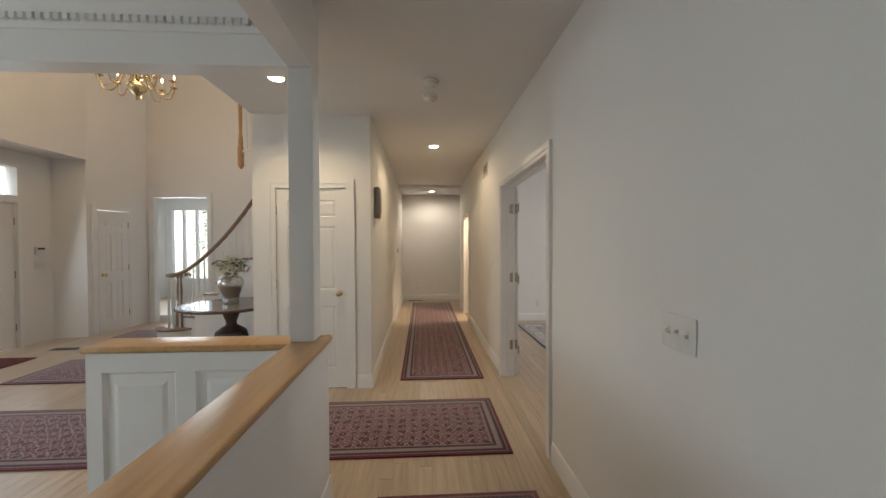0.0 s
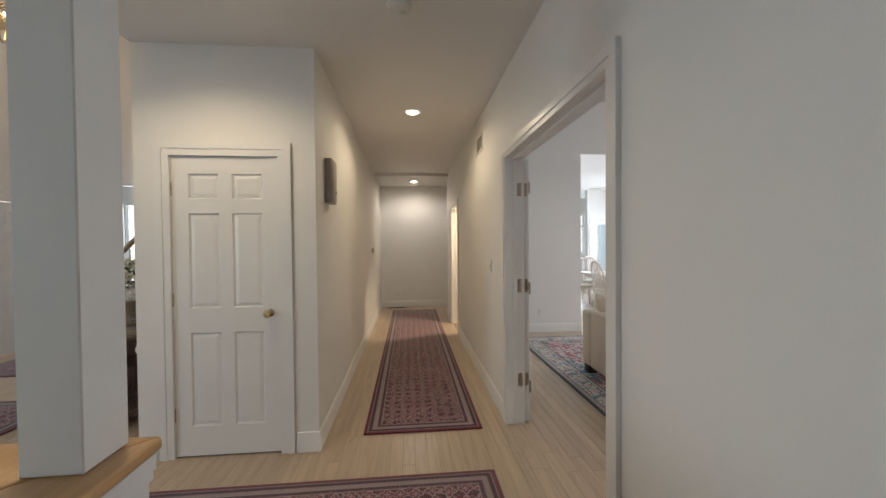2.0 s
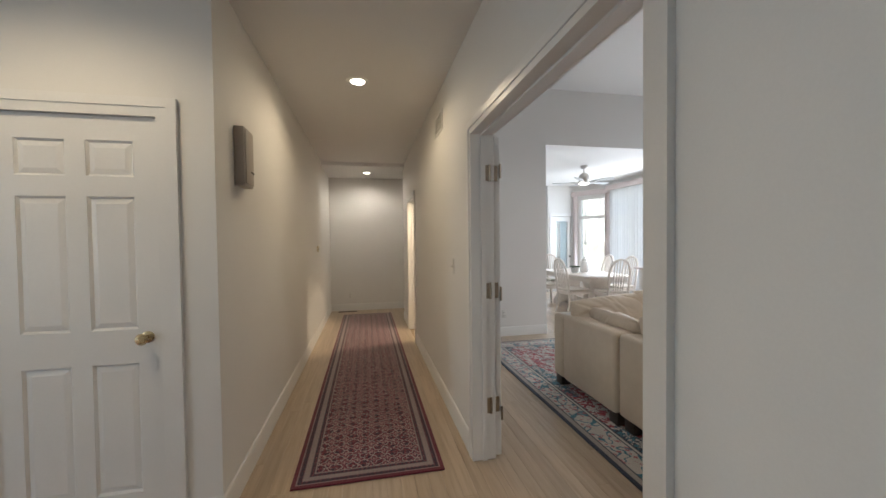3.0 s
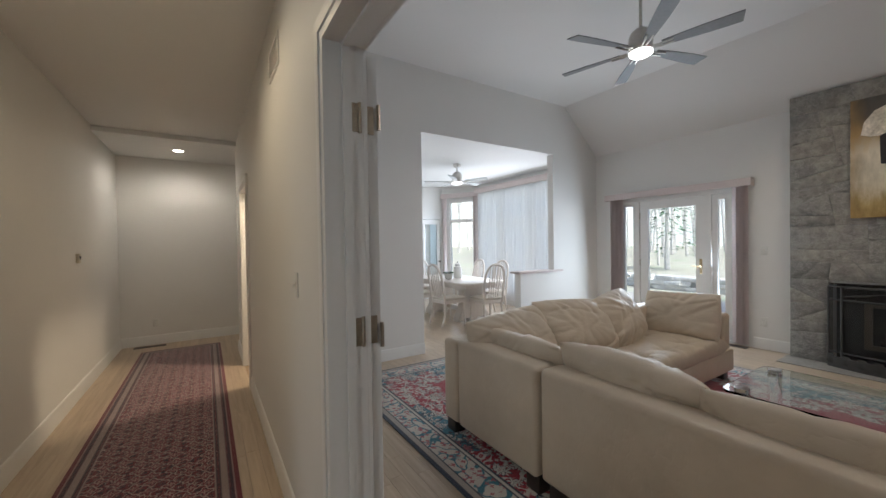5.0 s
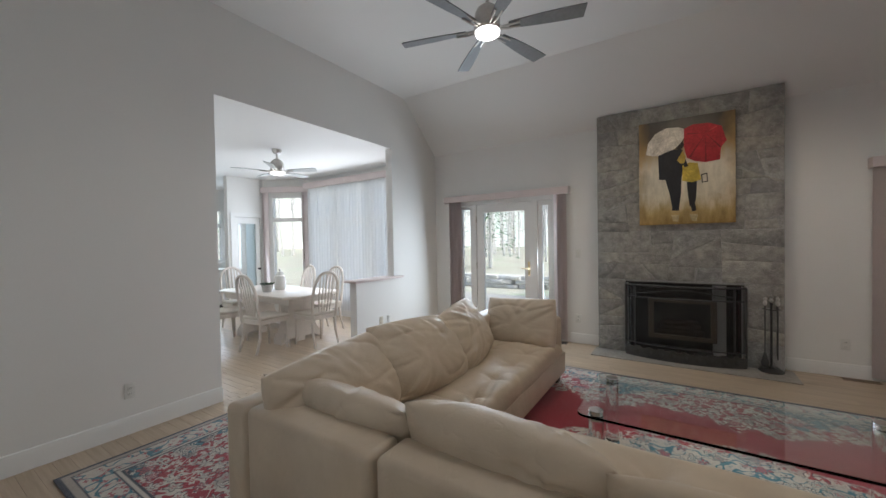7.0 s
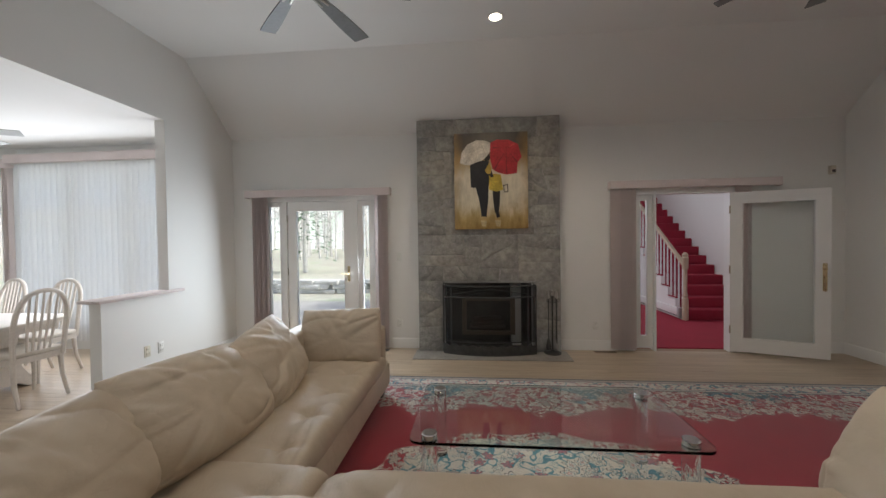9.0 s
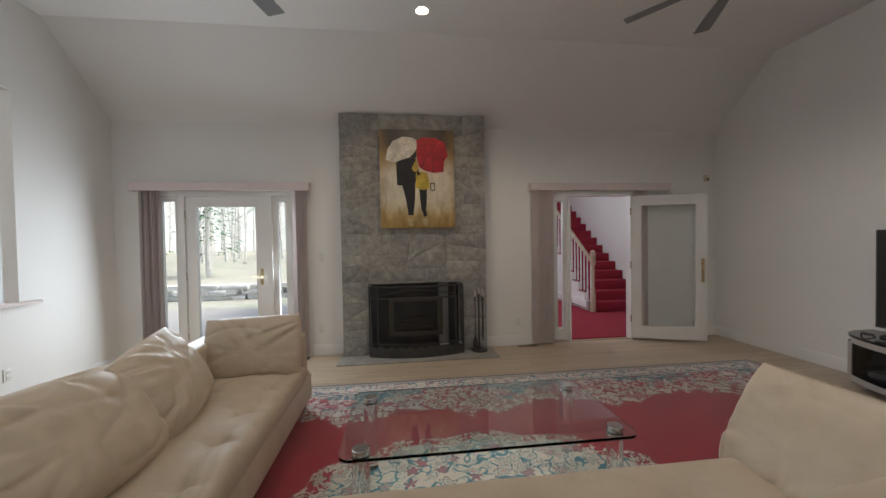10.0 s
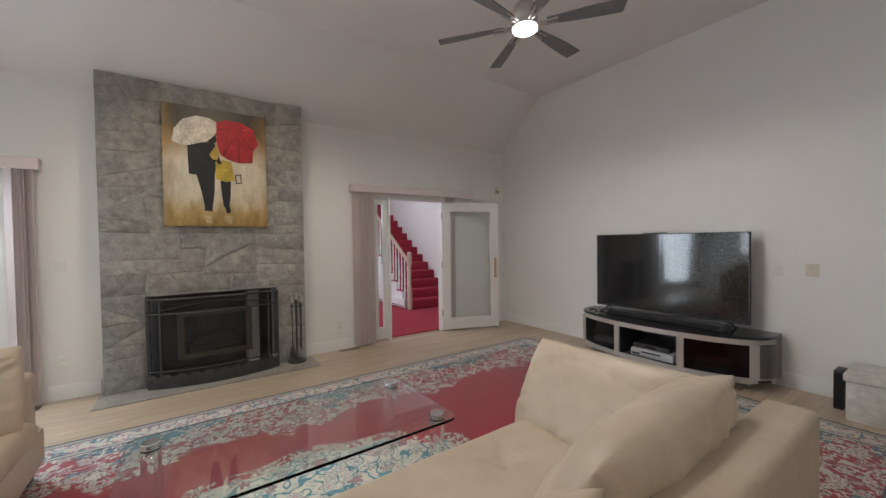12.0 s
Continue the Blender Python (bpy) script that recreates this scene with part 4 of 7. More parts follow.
for y0, y1, z0, z1 in ((3.30, 3.36, 0.20, 0.70), (3.94, 4.0, 0.20, 0.70), (3.36, 3.94, 0.20, 0.25), (3.36, 3.94, 0.65, 0.70)):
    box(bm, 6.66, y0, z0, 6.69, y1, z1)
bm.to_mesh(insert.data)
insert.data.materials[0] = surface("bronze", (0.22, 0.185, 0.15), 0.5, 0.6, bump=0.05)
for k in range(3):
    part("log", tube([(6.75 + 0.05 * k, 3.42 + 0.03 * k, 0.27 + 0.05 * k), (6.8, 3.66, 0.28 + 0.05 * k), (6.78, 3.9 - 0.03 * k, 0.27 + 0.05 * k)], [0.045, 0.05, 0.042], 10), surface("charred_log", (0.07, 0.06, 0.05), 0.9, vary=0.4, scale=20, grain=60, grain_vary=0.3, bump=0.5), firebox)

# fire screen: bowed frame, mesh, fender
MESH = pane_mat("black_wire_mesh", (0.48, 0.48, 0.48), 0.6)
screen = thing("fire_screen", (0, 0, 0.012), "bowed black wrought-iron fire screen with a pierced fender on the hearth", "fire screen")


def bow(y, depth=0.13):
    return 6.50 - depth * (1 - ((y - 3.645) / 0.60) ** 2)


ys = [3.055 + 1.18 * i / 20 for i in range(21)]
for z, r in ((0.035, 0.010), (0.155, 0.008), (0.72, 0.009), (0.865, 0.012)):
    part("rail", tube([(bow(y), y, z) for y in ys], r, 8), BLACK, screen)
for y in (3.055, 3.16, 4.13, 4.235):
    part("stile", tube([(bow(y), y, 0.01), (bow(y), y, 0.865)], 0.010, 8), BLACK, screen)
bm = bmesh.new()
lo = [bm.verts.new((bow(y), y, 0.16)) for y in ys]
hi = [bm.verts.new((bow(y), y, 0.86)) for y in ys]
for i in range(20):
    bm.faces.new((lo[i], lo[i + 1], hi[i + 1], hi[i]))
part("wire_mesh", bm, MESH, screen, "fine black wire mesh")
part("scroll", tube([(bow(y) - 0.004, y, 0.79 + 0.035 * math.cos((y - 3.645) / 0.6 * math.pi * 1.0)) for y in ys[2:-2]], 0.006, 6), BLACK, screen)
bm = bmesh.new()
for i in range(20):
    y0, y1 = ys[i], ys[i + 1]
    pts = [(bow(y0) - 0.05, y0), (bow(y1) - 0.05, y1), (bow(y1) - 0.042, y1), (bow(y0) - 0.042, y0)]
    prism(pts[::-1], 0.0, 0.135 if i % 2 else 0.115, bm)
    prism([(x + 0.02, y) for x, y in pts][::-1], 0.0, 0.02, bm)
part("fender", bm, BLACK, screen, "cast-iron fender with a scalloped rim")
for i in range(1, 20, 2):
    y = ys[i] + 0.03
    part("rosette", lathe([(0.030, 0), (0.034, 0.004), (0.016, 0.009)], 12), BLACK, screen, at=Matrix.Translation((bow(y) - 0.050, y, 0.068)) @ Matrix.Rotation(radians(-90), 4, "Y"))

# fire tools
tools = thing("fire_tools", (6.50, 2.85, 0.012), "black fire-tool stand with brass knobs, standing on the hearth", "fire tools")
part("base", lathe([(0.105, 0), (0.11, 0.008), (0.09, 0.02), (0.03, 0.03), (0.016, 0.05)], 28), BLACK, tools)
part("pole", lathe([(0.010, 0.04), (0.010, 0.70), (0.016, 0.71), (0.010, 0.73)], 12), BLACK, tools)
part("ring", tube([(0.07 * math.cos(a), 0.07 * math.sin(a), 0.66) for a in (2 * math.pi * i / 20 for i in range(21))], 0.005, 6), BLACK, tools)
part("finial", lathe([(0.008, 0.73), (0.020, 0.75), (0.014, 0.775), (0.022, 0.79), (0.004, 0.805)], 16), NICKEL, tools, "pale metal finial")
for k, a in enumerate((0.6, 2.2, 3.8, 5.4)):
    x, y = 0.07 * math.cos(a), 0.07 * math.sin(a)
    rod = part("tool", tube([(x, y, 0.10 + 0.02 * k), (x, y, 0.70)], 0.0065, 8), BLACK, tools)
    part("knob", lathe([(0.007, 0.70), (0.017, 0.715), (0.017, 0.74), (0.010, 0.755), (0.016, 0.775), (0.004, 0.79)], 14, (x, y, 0)), NICKEL, rod, "pale metal knob")
    if k == 0:
        part("shovel", cube(x - 0.05, y - 0.008, 0.06, x + 0.05, y + 0.008, 0.18, 0.006), BLACK, rod)
    elif k == 1:
        part("brush", lathe([(0.030, 0.06), (0.034, 0.10), (0.014, 0.19), (0.008, 0.21)], 14, (x, y, 0)), BLACK, rod)

# ---- painting ----


def canvas_mat():
    m, nt, b = node_mat("painted_canvas")
    co = nt.nodes.new("ShaderNodeTexCoord").outputs["Object"]
    sep = nt.nodes.new("ShaderNodeSeparateXYZ")
    nt.links.new(co, sep.inputs[0])
    strokes = noise_of(nt, 1.0, 5, stretched(nt, 14, 14, 5), 0.6)
    patches = noise_of(nt, 4, 3, co)
    z = calc(nt, "ADD", sep.outputs[2], calc(nt, "MULTIPLY", calc(nt, "SUBTRACT", strokes, 0.5), 0.35))
    col = ramp(nt, calc(nt, "DIVIDE", calc(nt, "ADD", z, 0.615), 1.23), (0.0, (0.33, 0.21, 0.06)), (0.12, (0.46, 0.33, 0.13)), (0.28, (0.64, 0.57, 0.43)), (0.56, (0.68, 0.62, 0.50)), (0.70, (0.38, 0.27, 0.13)), (0.80, (0.085, 0.070, 0.055)), (1.0, (0.060, 0.055, 0.050)))
    side = calc(nt, "ABSOLUTE", sep.outputs[1])
    col = mixc(nt, ramp(nt, calc(nt, "ADD", side, calc(nt, "MULTIPLY", patches, 0.2)), (0.44, (0, 0, 0)), (0.60, (0.7, 0.7, 0.7))), col, (0.36, 0.22, 0.07))
    col = mixc(nt, 1.0, col, ramp(nt, strokes, (0.3, (0.78, 0.78, 0.78)), (0.7, (1.15, 1.15, 1.15))), "MULTIPLY")
    nt.links.new(col, b.inputs["Base Color"])
    b.inputs["Roughness"].default_value = 0.5
    bumped(nt, b, strokes, 0.3, 0.004)
    return m


art = solid("painting", cube(-0.02, -0.465, -0.612, 0.02, 0.465, 0.612, 0.004), canvas_mat(), "unframed canvas painting of a white and a red umbrella, gold ground", "painting")
art.matrix_basis = pose(6.505, 3.607, 2.213)


def painted(name, pts, colour, layer):
    """A flat shape of paint on the canvas, from plan points (to the viewer's right, up) in metres."""
    bm = bmesh.new()
    x0, x1 = -0.0205 - 0.0012 * layer, -0.0205 - 0.0012 * (layer + 0.6)
    a = [bm.verts.new((x0, -u, v)) for u, v in pts]
    b = [bm.verts.new((x1, -u, v)) for u, v in pts]
    bm.faces.new(a)
    bm.faces.new(b[::-1])
    for i in range(len(pts)):
        j = (i + 1) % len(pts)
        bm.faces.new((a[i], a[j], b[j], b[i]))
    part(name, bm, surface("paint_" + name, colour, 0.5, vary=0.25, scale=9, grain=40, grain_vary=0.2, bump=0.3, dist=0.003), art, sharp=20)


painted("dark_shape", [(-0.262, 0.219), (-0.22, 0.24), (-0.09, 0.26), (-0.02, 0.25), (-0.005, 0.07), (-0.03, -0.07), (-0.18, -0.08), (-0.22, -0.085), (-0.255, -0.075), (-0.26, 0.07)], (0.014, 0.014, 0.017), 1)
painted("dark_round", [(-0.05 + 0.045 * math.cos(a), 0.30 + 0.05 * math.sin(a)) for a in (2 * math.pi * i / 14 for i in range(14))], (0.022, 0.016, 0.012), 1)
painted("dark_band", [(-0.195, -0.07), (-0.03, -0.065), (-0.035, -0.25), (-0.058, -0.43), (-0.122, -0.43), (-0.15, -0.25)], (0.014, 0.014, 0.017), 2)
painted("dark_band_small", [(0.02, -0.13), (0.116, -0.13), (0.11, -0.30), (0.096, -0.395), (0.046, -0.41), (0.03, -0.28)], (0.016, 0.015, 0.016), 2)
painted("dark_foot", [(0.055, -0.40), (0.10, -0.39), (0.11, -0.46), (0.07, -0.475)], (0.016, 0.015, 0.016), 1.4)
painted("dark_foot", [(-0.125, -0.425), (-0.06, -0.425), (-0.055, -0.455), (-0.13, -0.45)], (0.016, 0.015, 0.016), 1.4)
painted("yellow_shape", [(-0.02, 0.07), (0.05, 0.09), (0.125, 0.075), (0.155, -0.115), (0.07, -0.14), (-0.025, -0.11)], (0.50, 0.37, 0.05), 3)
painted("dark_streak", [(-0.04, 0.14), (0.0, 0.16), (0.035, 0.05), (0.0, 0.04)], (0.016, 0.015, 0.016), 3.4)
painted("gold_shape", [(-0.075, 0.13), (-0.02, 0.23), (0.012, 0.16), (-0.004, 0.085), (-0.045, 0.09)], (0.46, 0.32, 0.06), 4)
for q in ([(0.155, -0.06), (0.165, -0.06), (0.172, -0.15), (0.162, -0.15)], [(0.205, -0.05), (0.213, -0.05), (0.218, -0.14), (0.208, -0.14)], [(0.162, -0.142), (0.218, -0.135), (0.218, -0.146), (0.162, -0.153)], [(0.155, -0.056), (0.213, -0.046), (0.213, -0.058), (0.155, -0.068)]):
    painted("dark_line", q, (0.02, 0.018, 0.018), 3)
white = [(-0.39, 0.235), (-0.368, 0.365), (-0.297, 0.466), (-0.18, 0.52), (-0.06, 0.51), (0.0, 0.48), (-0.005, 0.38), (-0.04, 0.32), (-0.10, 0.265), (-0.19, 0.235), (-0.27, 0.205), (-0.325, 0.21)]
painted("white_umbrella", white, (0.60, 0.56, 0.50), 5)
red_top = [(-0.005, 0.48), (0.08, 0.517), (0.226, 0.51), (0.343, 0.452), (0.387, 0.29), (0.337, 0.22), (0.328, 0.087), (0.20, 0.073), (0.096, 0.10), (0.023, 0.145), (-0.006, 0.277)]
painted("red_umbrella", red_top, (0.36, 0.014, 0.024), 6)
# folds between the umbrellas' ribs
for tip, (ex, ey), tone, layer in (((-0.13, 0.515), (-0.325, 0.225), (0.50, 0.46, 0.40), 5.8), ((-0.13, 0.515), (-0.20, 0.24), (0.53, 0.49, 0.43), 5.8), ((-0.13, 0.515), (-0.06, 0.32), (0.50, 0.45, 0.39), 5.8),
                                   ((0.20, 0.40), (0.335, 0.22), (0.19, 0.008, 0.014), 6.8), ((0.20, 0.40), (0.20, 0.09), (0.20, 0.008, 0.014), 6.8), ((0.20, 0.40), (0.05, 0.15), (0.18, 0.008, 0.014), 6.8), ((0.20, 0.40), (0.02, 0.42), (0.22, 0.010, 0.016), 6.8), ((0.20, 0.40), (0.30, 0.46), (0.48, 0.05, 0.05), 6.8)):
    n = Vector((ey - tip[1], tip[0] - ex)).normalized() * 0.009
    painted("rib_stroke", [(tip[0], tip[1]), (ex - n.x, ey - n.y), (ex + n.x, ey + n.y)], tone, layer)
for u in (-0.095, 0.085):
    painted("pale_stroke", [(u - 0.04, -0.50), (u + 0.04, -0.505), (u + 0.028, -0.585), (u - 0.02, -0.575)], (0.50, 0.40, 0.22), 0.2)

# ---- glass doors, blinds, inner doors ----


def glazed_leaf(parent, name, y0, y1, z0, z1, x, depth, frame, bottom, tint=None):
    """A glazed panel in the plane x: stiles and rails, with a pane."""
    bm = bmesh.new()
    for a, b, lo, hi in ((y0, y0 + frame, z0, z1), (y1 - frame, y1, z0, z1), (y0 + frame, y1 - frame, z0, z0 + bottom), (y0 + frame, y1 - frame, z1 - frame, z1)):
        box(bm, x - depth / 2, a, lo, x + depth / 2, b, hi)
    leaf = part(name, bm, TRIM, parent)
    pane = part("pane", cube(x - 0.003, y0 + frame, z0 + bottom, x + 0.003, y1 - frame, z1 - frame), tint or PANE, leaf, "clear glass pane")
    pane.visible_shadow = False
    bm = bmesh.new()
    for a, b, lo, hi in ((y0 + frame - 0.004, y0 + frame + 0.012, z0 + bottom, z1 - frame), (y1 - frame - 0.012, y1 - frame + 0.004, z0 + bottom, z1 - frame), (y0 + frame, y1 - frame, z0 + bottom - 0.004, z0 + bottom + 0.012), (y0 + frame, y1 - frame, z1 - frame - 0.012, z1 - frame + 0.004)):
        box(bm, x - depth / 2 - 0.004, a, lo, x + depth / 2 + 0.004, b, hi)
    part("glazing_bead", bm, TRIM, leaf)
    return leaf


def lever(parent, x, y, z, out, along, plate=0.21):
    part("handle", rounded(box(box(bmesh.new(), x, y - 0.018, z - plate / 2, x + out * 0.008, y + 0.018, z + plate / 2), x + out * 0.009, y - 0.008, z - 0.012, x + out * 0.045, y + 0.008, z + 0.006), 0.003, 1), BRASS, parent, "brass lever handle with a long plate")
    part("lever", tube([(x + out * 0.044, y, z), (x + out * 0.048, y + along * 0.05, z), (x + out * 0.046, y + along * 0.11, z + 0.006)], [0.009, 0.008, 0.006], 8), BRASS, parent, "brass lever")


door = thing("door_1", (0, 0, 0), "white glazed patio door between two narrow glazed side panels, closed", "door", kind="structure")
bm = bmesh.new()
for y0, y1, z0, z1 in ((5.17, 5.205, 0, 2.08), (6.765, 6.80, 0, 2.08), (5.205, 6.765, 2.03, 2.08), (5.205, 6.765, 0, 0.03), (5.43, 5.50, 0.03, 2.03), (6.445, 6.50, 0.03, 2.03)):
    box(bm, 6.695, y0, z0, 6.80, y1, z1)
part("frame", bm, TRIM, door)
leaf = glazed_leaf(door, "leaf", 5.505, 6.44, 0.035, 2.025, 6.74, 0.045, 0.112, 0.24)
lever(leaf, 6.717, 5.565, 1.02, -1, 1)
for z in (0.3, 1.05, 1.8):
    part("hinge", lathe([(0.008, -0.05), (0.008, 0.05)], 10, (6.712, 6.447, z)), STEEL_HINGE, leaf)
glazed_leaf(door, "side_panel", 6.502, 6.763, 0.035, 2.025, 6.745, 0.04, 0.045, 0.20)
glazed_leaf(door, "side_panel", 5.207, 5.428, 0.035, 2.025, 6.745, 0.04, 0.055, 0.20)

door = thing("door_2", (0, 0, 0), "white glazed double door with one leaf standing open into the room", "door", kind="structure")
bm = bmesh.new()
for y0, y1, z0, z1 in ((0.56, 0.62, 0, 2.06), (1.76, 1.79, 0, 2.06), (0.62, 1.76, 2.02, 2.06), (1.50, 1.53, 0.0, 2.02)):
    box(bm, 6.695, y0, z0, 6.80, y1, z1)
part("frame", bm, TRIM, door)
glazed_leaf(door, "side_panel", 1.532, 1.758, 0.03, 2.015, 6.745, 0.04, 0.06, 0.15)
leaf = glazed_leaf(door, "leaf", 0.0, 0.94, 0.025, 2.01, 0.0, 0.045, 0.125, 0.16)
leaf.matrix_basis = Matrix.Translation((6.69, 0.625, 0)) @ Matrix.Rotation(radians(180 - 21.0), 4, "Z")
part("handle", rounded(box(bmesh.new(), 0.024, 0.865, 0.82, 0.034, 0.905, 1.14), 0.003, 1), BRASS, leaf, "brass handle plate")
part("grip", tube(smooth_path([(0.03, 0.885, 0.98), (0.075, 0.88, 0.97), (0.08, 0.875, 0.90), (0.06, 0.875, 0.82)]), 0.009, 8), BRASS, leaf, "brass grip")
part("rose", lathe([(0.024, 0), (0.024, 0.008), (0.012, 0.014)], 16), BRASS, leaf, at=Matrix.Translation((0.024, 0.885, 1.08)) @ Matrix.Rotation(radians(90), 4, "Y"))
for z in (0.3, 1.05, 1.8):
    part("hinge", lathe([(0.009, -0.05), (0.009, 0.05)], 10, (0.03, 0.0, z)), STEEL_HINGE, leaf)


def blind_set(y0, y1, stacks, label):
    t = thing("vertical_blind", (0, 0, 0), label, "blinds", "vertical blinds")
    bm = rounded(cube(6.585, y0, 2.085, 6.60, y1, 2.185), 0.003, 1)
    part("valance", bm, MAUVE, t, "mauve fabric valance")
    for ya in (y0, y1 - 0.012):
        part("valance_return", cube(6.60, ya, 2.085, 6.699, ya + 0.012, 2.185), MAUVE, t)
    part("head_rail", cube(6.63, y0 + 0.02, 2.11, 6.67, y1 - 0.02, 2.15), PLASTIC, t)
    for s0, s1 in stacks:
        n = max(3, int((s1 - s0) / 0.022))
        for i in range(n):
            y = s0 + (s1 - s0) * (i + 0.5) / n
            bm = cube(-0.043, -0.0012, 0, 0.043, 0.0012, 2.06)
            part("slat", bm, SLAT, t, at=Matrix.Translation((6.648, y, 0.035)) @ Matrix.Rotation(radians(10 * math.sin(i * 2.1) + 56), 4, "Z"))


SLAT = sheer("mauve_slat_fabric", (0.76, 0.68, 0.66), 0.55)
blind_set(4.945, 6.99, ((5.01, 5.16), (6.70, 6.92)), "mauve vertical blinds drawn open beside the patio door")
blind_set(0.075, 2.10, ((1.80, 2.05), (0.43, 0.54)), "mauve vertical blinds drawn to one side of the glazed doors")


def panel_door(name, width, height, label, knob_side=1, knob=True):
    """A six-panel door in the local xz plane, hinged at x = 0, its face towards -y."""
    t = thing(name, (0, 0, 0), label, "door", kind="structure")
    d = 0.035
    st, rail_z = 0.105, ((0.0, 0.20), (0.835, 1.0), (1.64, 1.735), (height - 0.115, height))
    bm = bmesh.new()
    mid = width / 2
    for a, b in ((0, st), (width - st, width)):
        box(bm, a, 0, 0, b, d, height)
    for lo, hi in rail_z:
        box(bm, st, 0, lo, width - st, d, hi)
    for (l0, l1), (h0, h1) in zip(rail_z, rail_z[1:]):
        box(bm, mid - 0.042, 0, l1, mid + 0.042, d, h0)
    leaf = part("leaf", bm, TRIM, t)
    for (l0, l1), (h0, h1) in zip(rail_z, rail_z[1:]):
        for a, b in ((st, mid - 0.042), (mid + 0.042, width - st)):
            bm = bmesh.new()
            zs, xs = (l1, l1 + 0.010, l1 + 0.035, h0 - 0.035, h0 - 0.010, h0), (a, a + 0.010, a + 0.035, b - 0.035, b - 0.010, b)
            for sgn, base in ((1, 0.0), (-1, d)):
                rings = []
                for k, dep in ((0, 0.003), (1, 0.011), (2, 0.004)):
                    y = base + sgn * dep
                    rings.append([bm.verts.new(p) for p in ((xs[k], y, zs[k]), (xs[5 - k], y, zs[k]), (xs[5 - k], y, zs[5 - k]), (xs[k], y, zs[5 - k]))])
                for r0, r1 in zip(rings, rings[1:]):
                    for i in range(4):
                        bm.faces.new((r0[i], r0[(i + 1) % 4], r1[(i + 1) % 4], r1[i]))
                bm.faces.new(rings[-1])
            part("panel", bm, TRIM, t, sharp=12)
    for z in (0.28, 1.06, height - 0.22):
        part("hinge", lathe([(0.007, -0.045), (0.007, 0.045)], 10, (-0.004 if knob_side > 0 else width + 0.004, -0.004, z)), STEEL_HINGE, t)
    if knob:
        kx = width - 0.065 if knob_side > 0 else 0.065
        k = part("knob", lathe([(0.028, 0), (0.028, 0.006), (0.012, 0.012), (0.011, 0.035), (0.024, 0.045), (0.028, 0.058), (0.020, 0.070), (0.004, 0.074)], 20), BRASS, t, "polished brass knob", at=Matrix.Translation((kx, 0, 0.96)) @ Matrix.Rotation(radians(90), 4, "X"))
    return t


closet = panel_door("door_3", 0.685, 2.02, "closed white six-panel closet door with a brass knob")
closet.matrix_basis = pose(-1.218, 4.152, 0.008)
closet = panel_door("door_4", 0.515, 2.02, "closed white six-panel coat closet door", knob_side=-1)
closet.matrix_basis = Matrix.Translation((-4.90, 7.58, 0.008)) @ Matrix.Rotation(math.atan2(-1.08, -0.16), 4, "Z") @ Matrix.Translation((0.93, -0.02, 0)) @ Matrix.Rotation(math.pi, 4, "Z") @ Matrix.Translation((0, -0.035, 0))
# casing of the coat closet, on the slanted wall
cas = casing("trim", "x", 0.41, 0.94, 0.0, 1, 2.035, width=0.08)
cas.matrix_basis = Matrix.Translation((-4.90, 7.58, 0)) @ Matrix.Rotation(math.atan2(-1.08, -0.16), 4, "Z")

# the open leaf between hall and living room
leaf = panel_door("door_5", 0.72, 2.07, "white six-panel door standing wide open against the living room wall", knob_side=1, knob=False)
leaf.matrix_basis = Matrix.Translation((1.258, 4.378, 0.012)) @ Matrix.Rotation(radians(90 - 7.0), 4, "Z") @ Matrix.Translation((0, -0.040, 0))
for k, z in enumerate((0.353, 1.095, 1.846)):
    h = thing("hinge", (1.224, 4.360, z), "brass butt hinge on the door jamb", "hinge", "hinges of the open door", kind="structure")
    part("jamb_leaf", cube(-0.048, -0.0028, -0.05, -0.004, 0.0, 0.05, 0.0008, 1), STEEL_HINGE, h)
    part("door_leaf", cube(0.008, 0.006, -0.05, 0.058, 0.0088, 0.05, 0.0008, 1), STEEL_HINGE, h)
    part("knuckle", lathe([(0.0065, -0.053), (0.0065, 0.053)], 10, (0.002, -0.003, 0)), STEEL_HINGE, h)
    for sx in (-0.026, 0.033):
        for sz in (-0.034, 0.0, 0.034):
            part("screw", lathe([(0.0045, 0), (0.003, 0.0012)], 8), STEEL_HINGE, h, at=Matrix.Translation((sx, -0.0028 if sx < 0 else 0.006, sz)) @ Matrix.Rotation(radians(90), 4, "X"))

# entry door with a transom
door = thing("door_6", (0, 0, 0), "white front door with a glazed panel and a transom window above", "door", kind="structure")
bm = bmesh.new()
for y0, y1, z0, z1 in ((4.97, 5.02, 0, 2.62), (5.90, 5.95, 0, 2.62), (5.02, 5.90, 2.06, 2.16), (5.02, 5.90, 2.56, 2.62)):
    box(bm, -5.62, y0, z0, -5.46, y1, z1)
part("frame", bm, TRIM, door)
leaf = glazed_leaf(door, "leaf", 5.025, 5.895, 0.01, 2.055, -5.54, 0.045, 0.17, 0.95)
for z in (0.3, 1.05, 1.8):
    part("hinge", lathe([(0.008, -0.05), (0.008, 0.05)], 10, (-5.512, 5.90, z)), STEEL_HINGE, leaf)
pane = part("transom_pane", cube(-5.543, 5.02, 2.16, -5.537, 5.90, 2.56), PANE, door, "clear transom glass")
pane.visible_shadow = False
for y in (5.31, 5.61):
    part("glazing_bar", cube(-5.555, y - 0.01, 2.16, -5.525, y + 0.01, 2.56), TRIM, door)

# windows


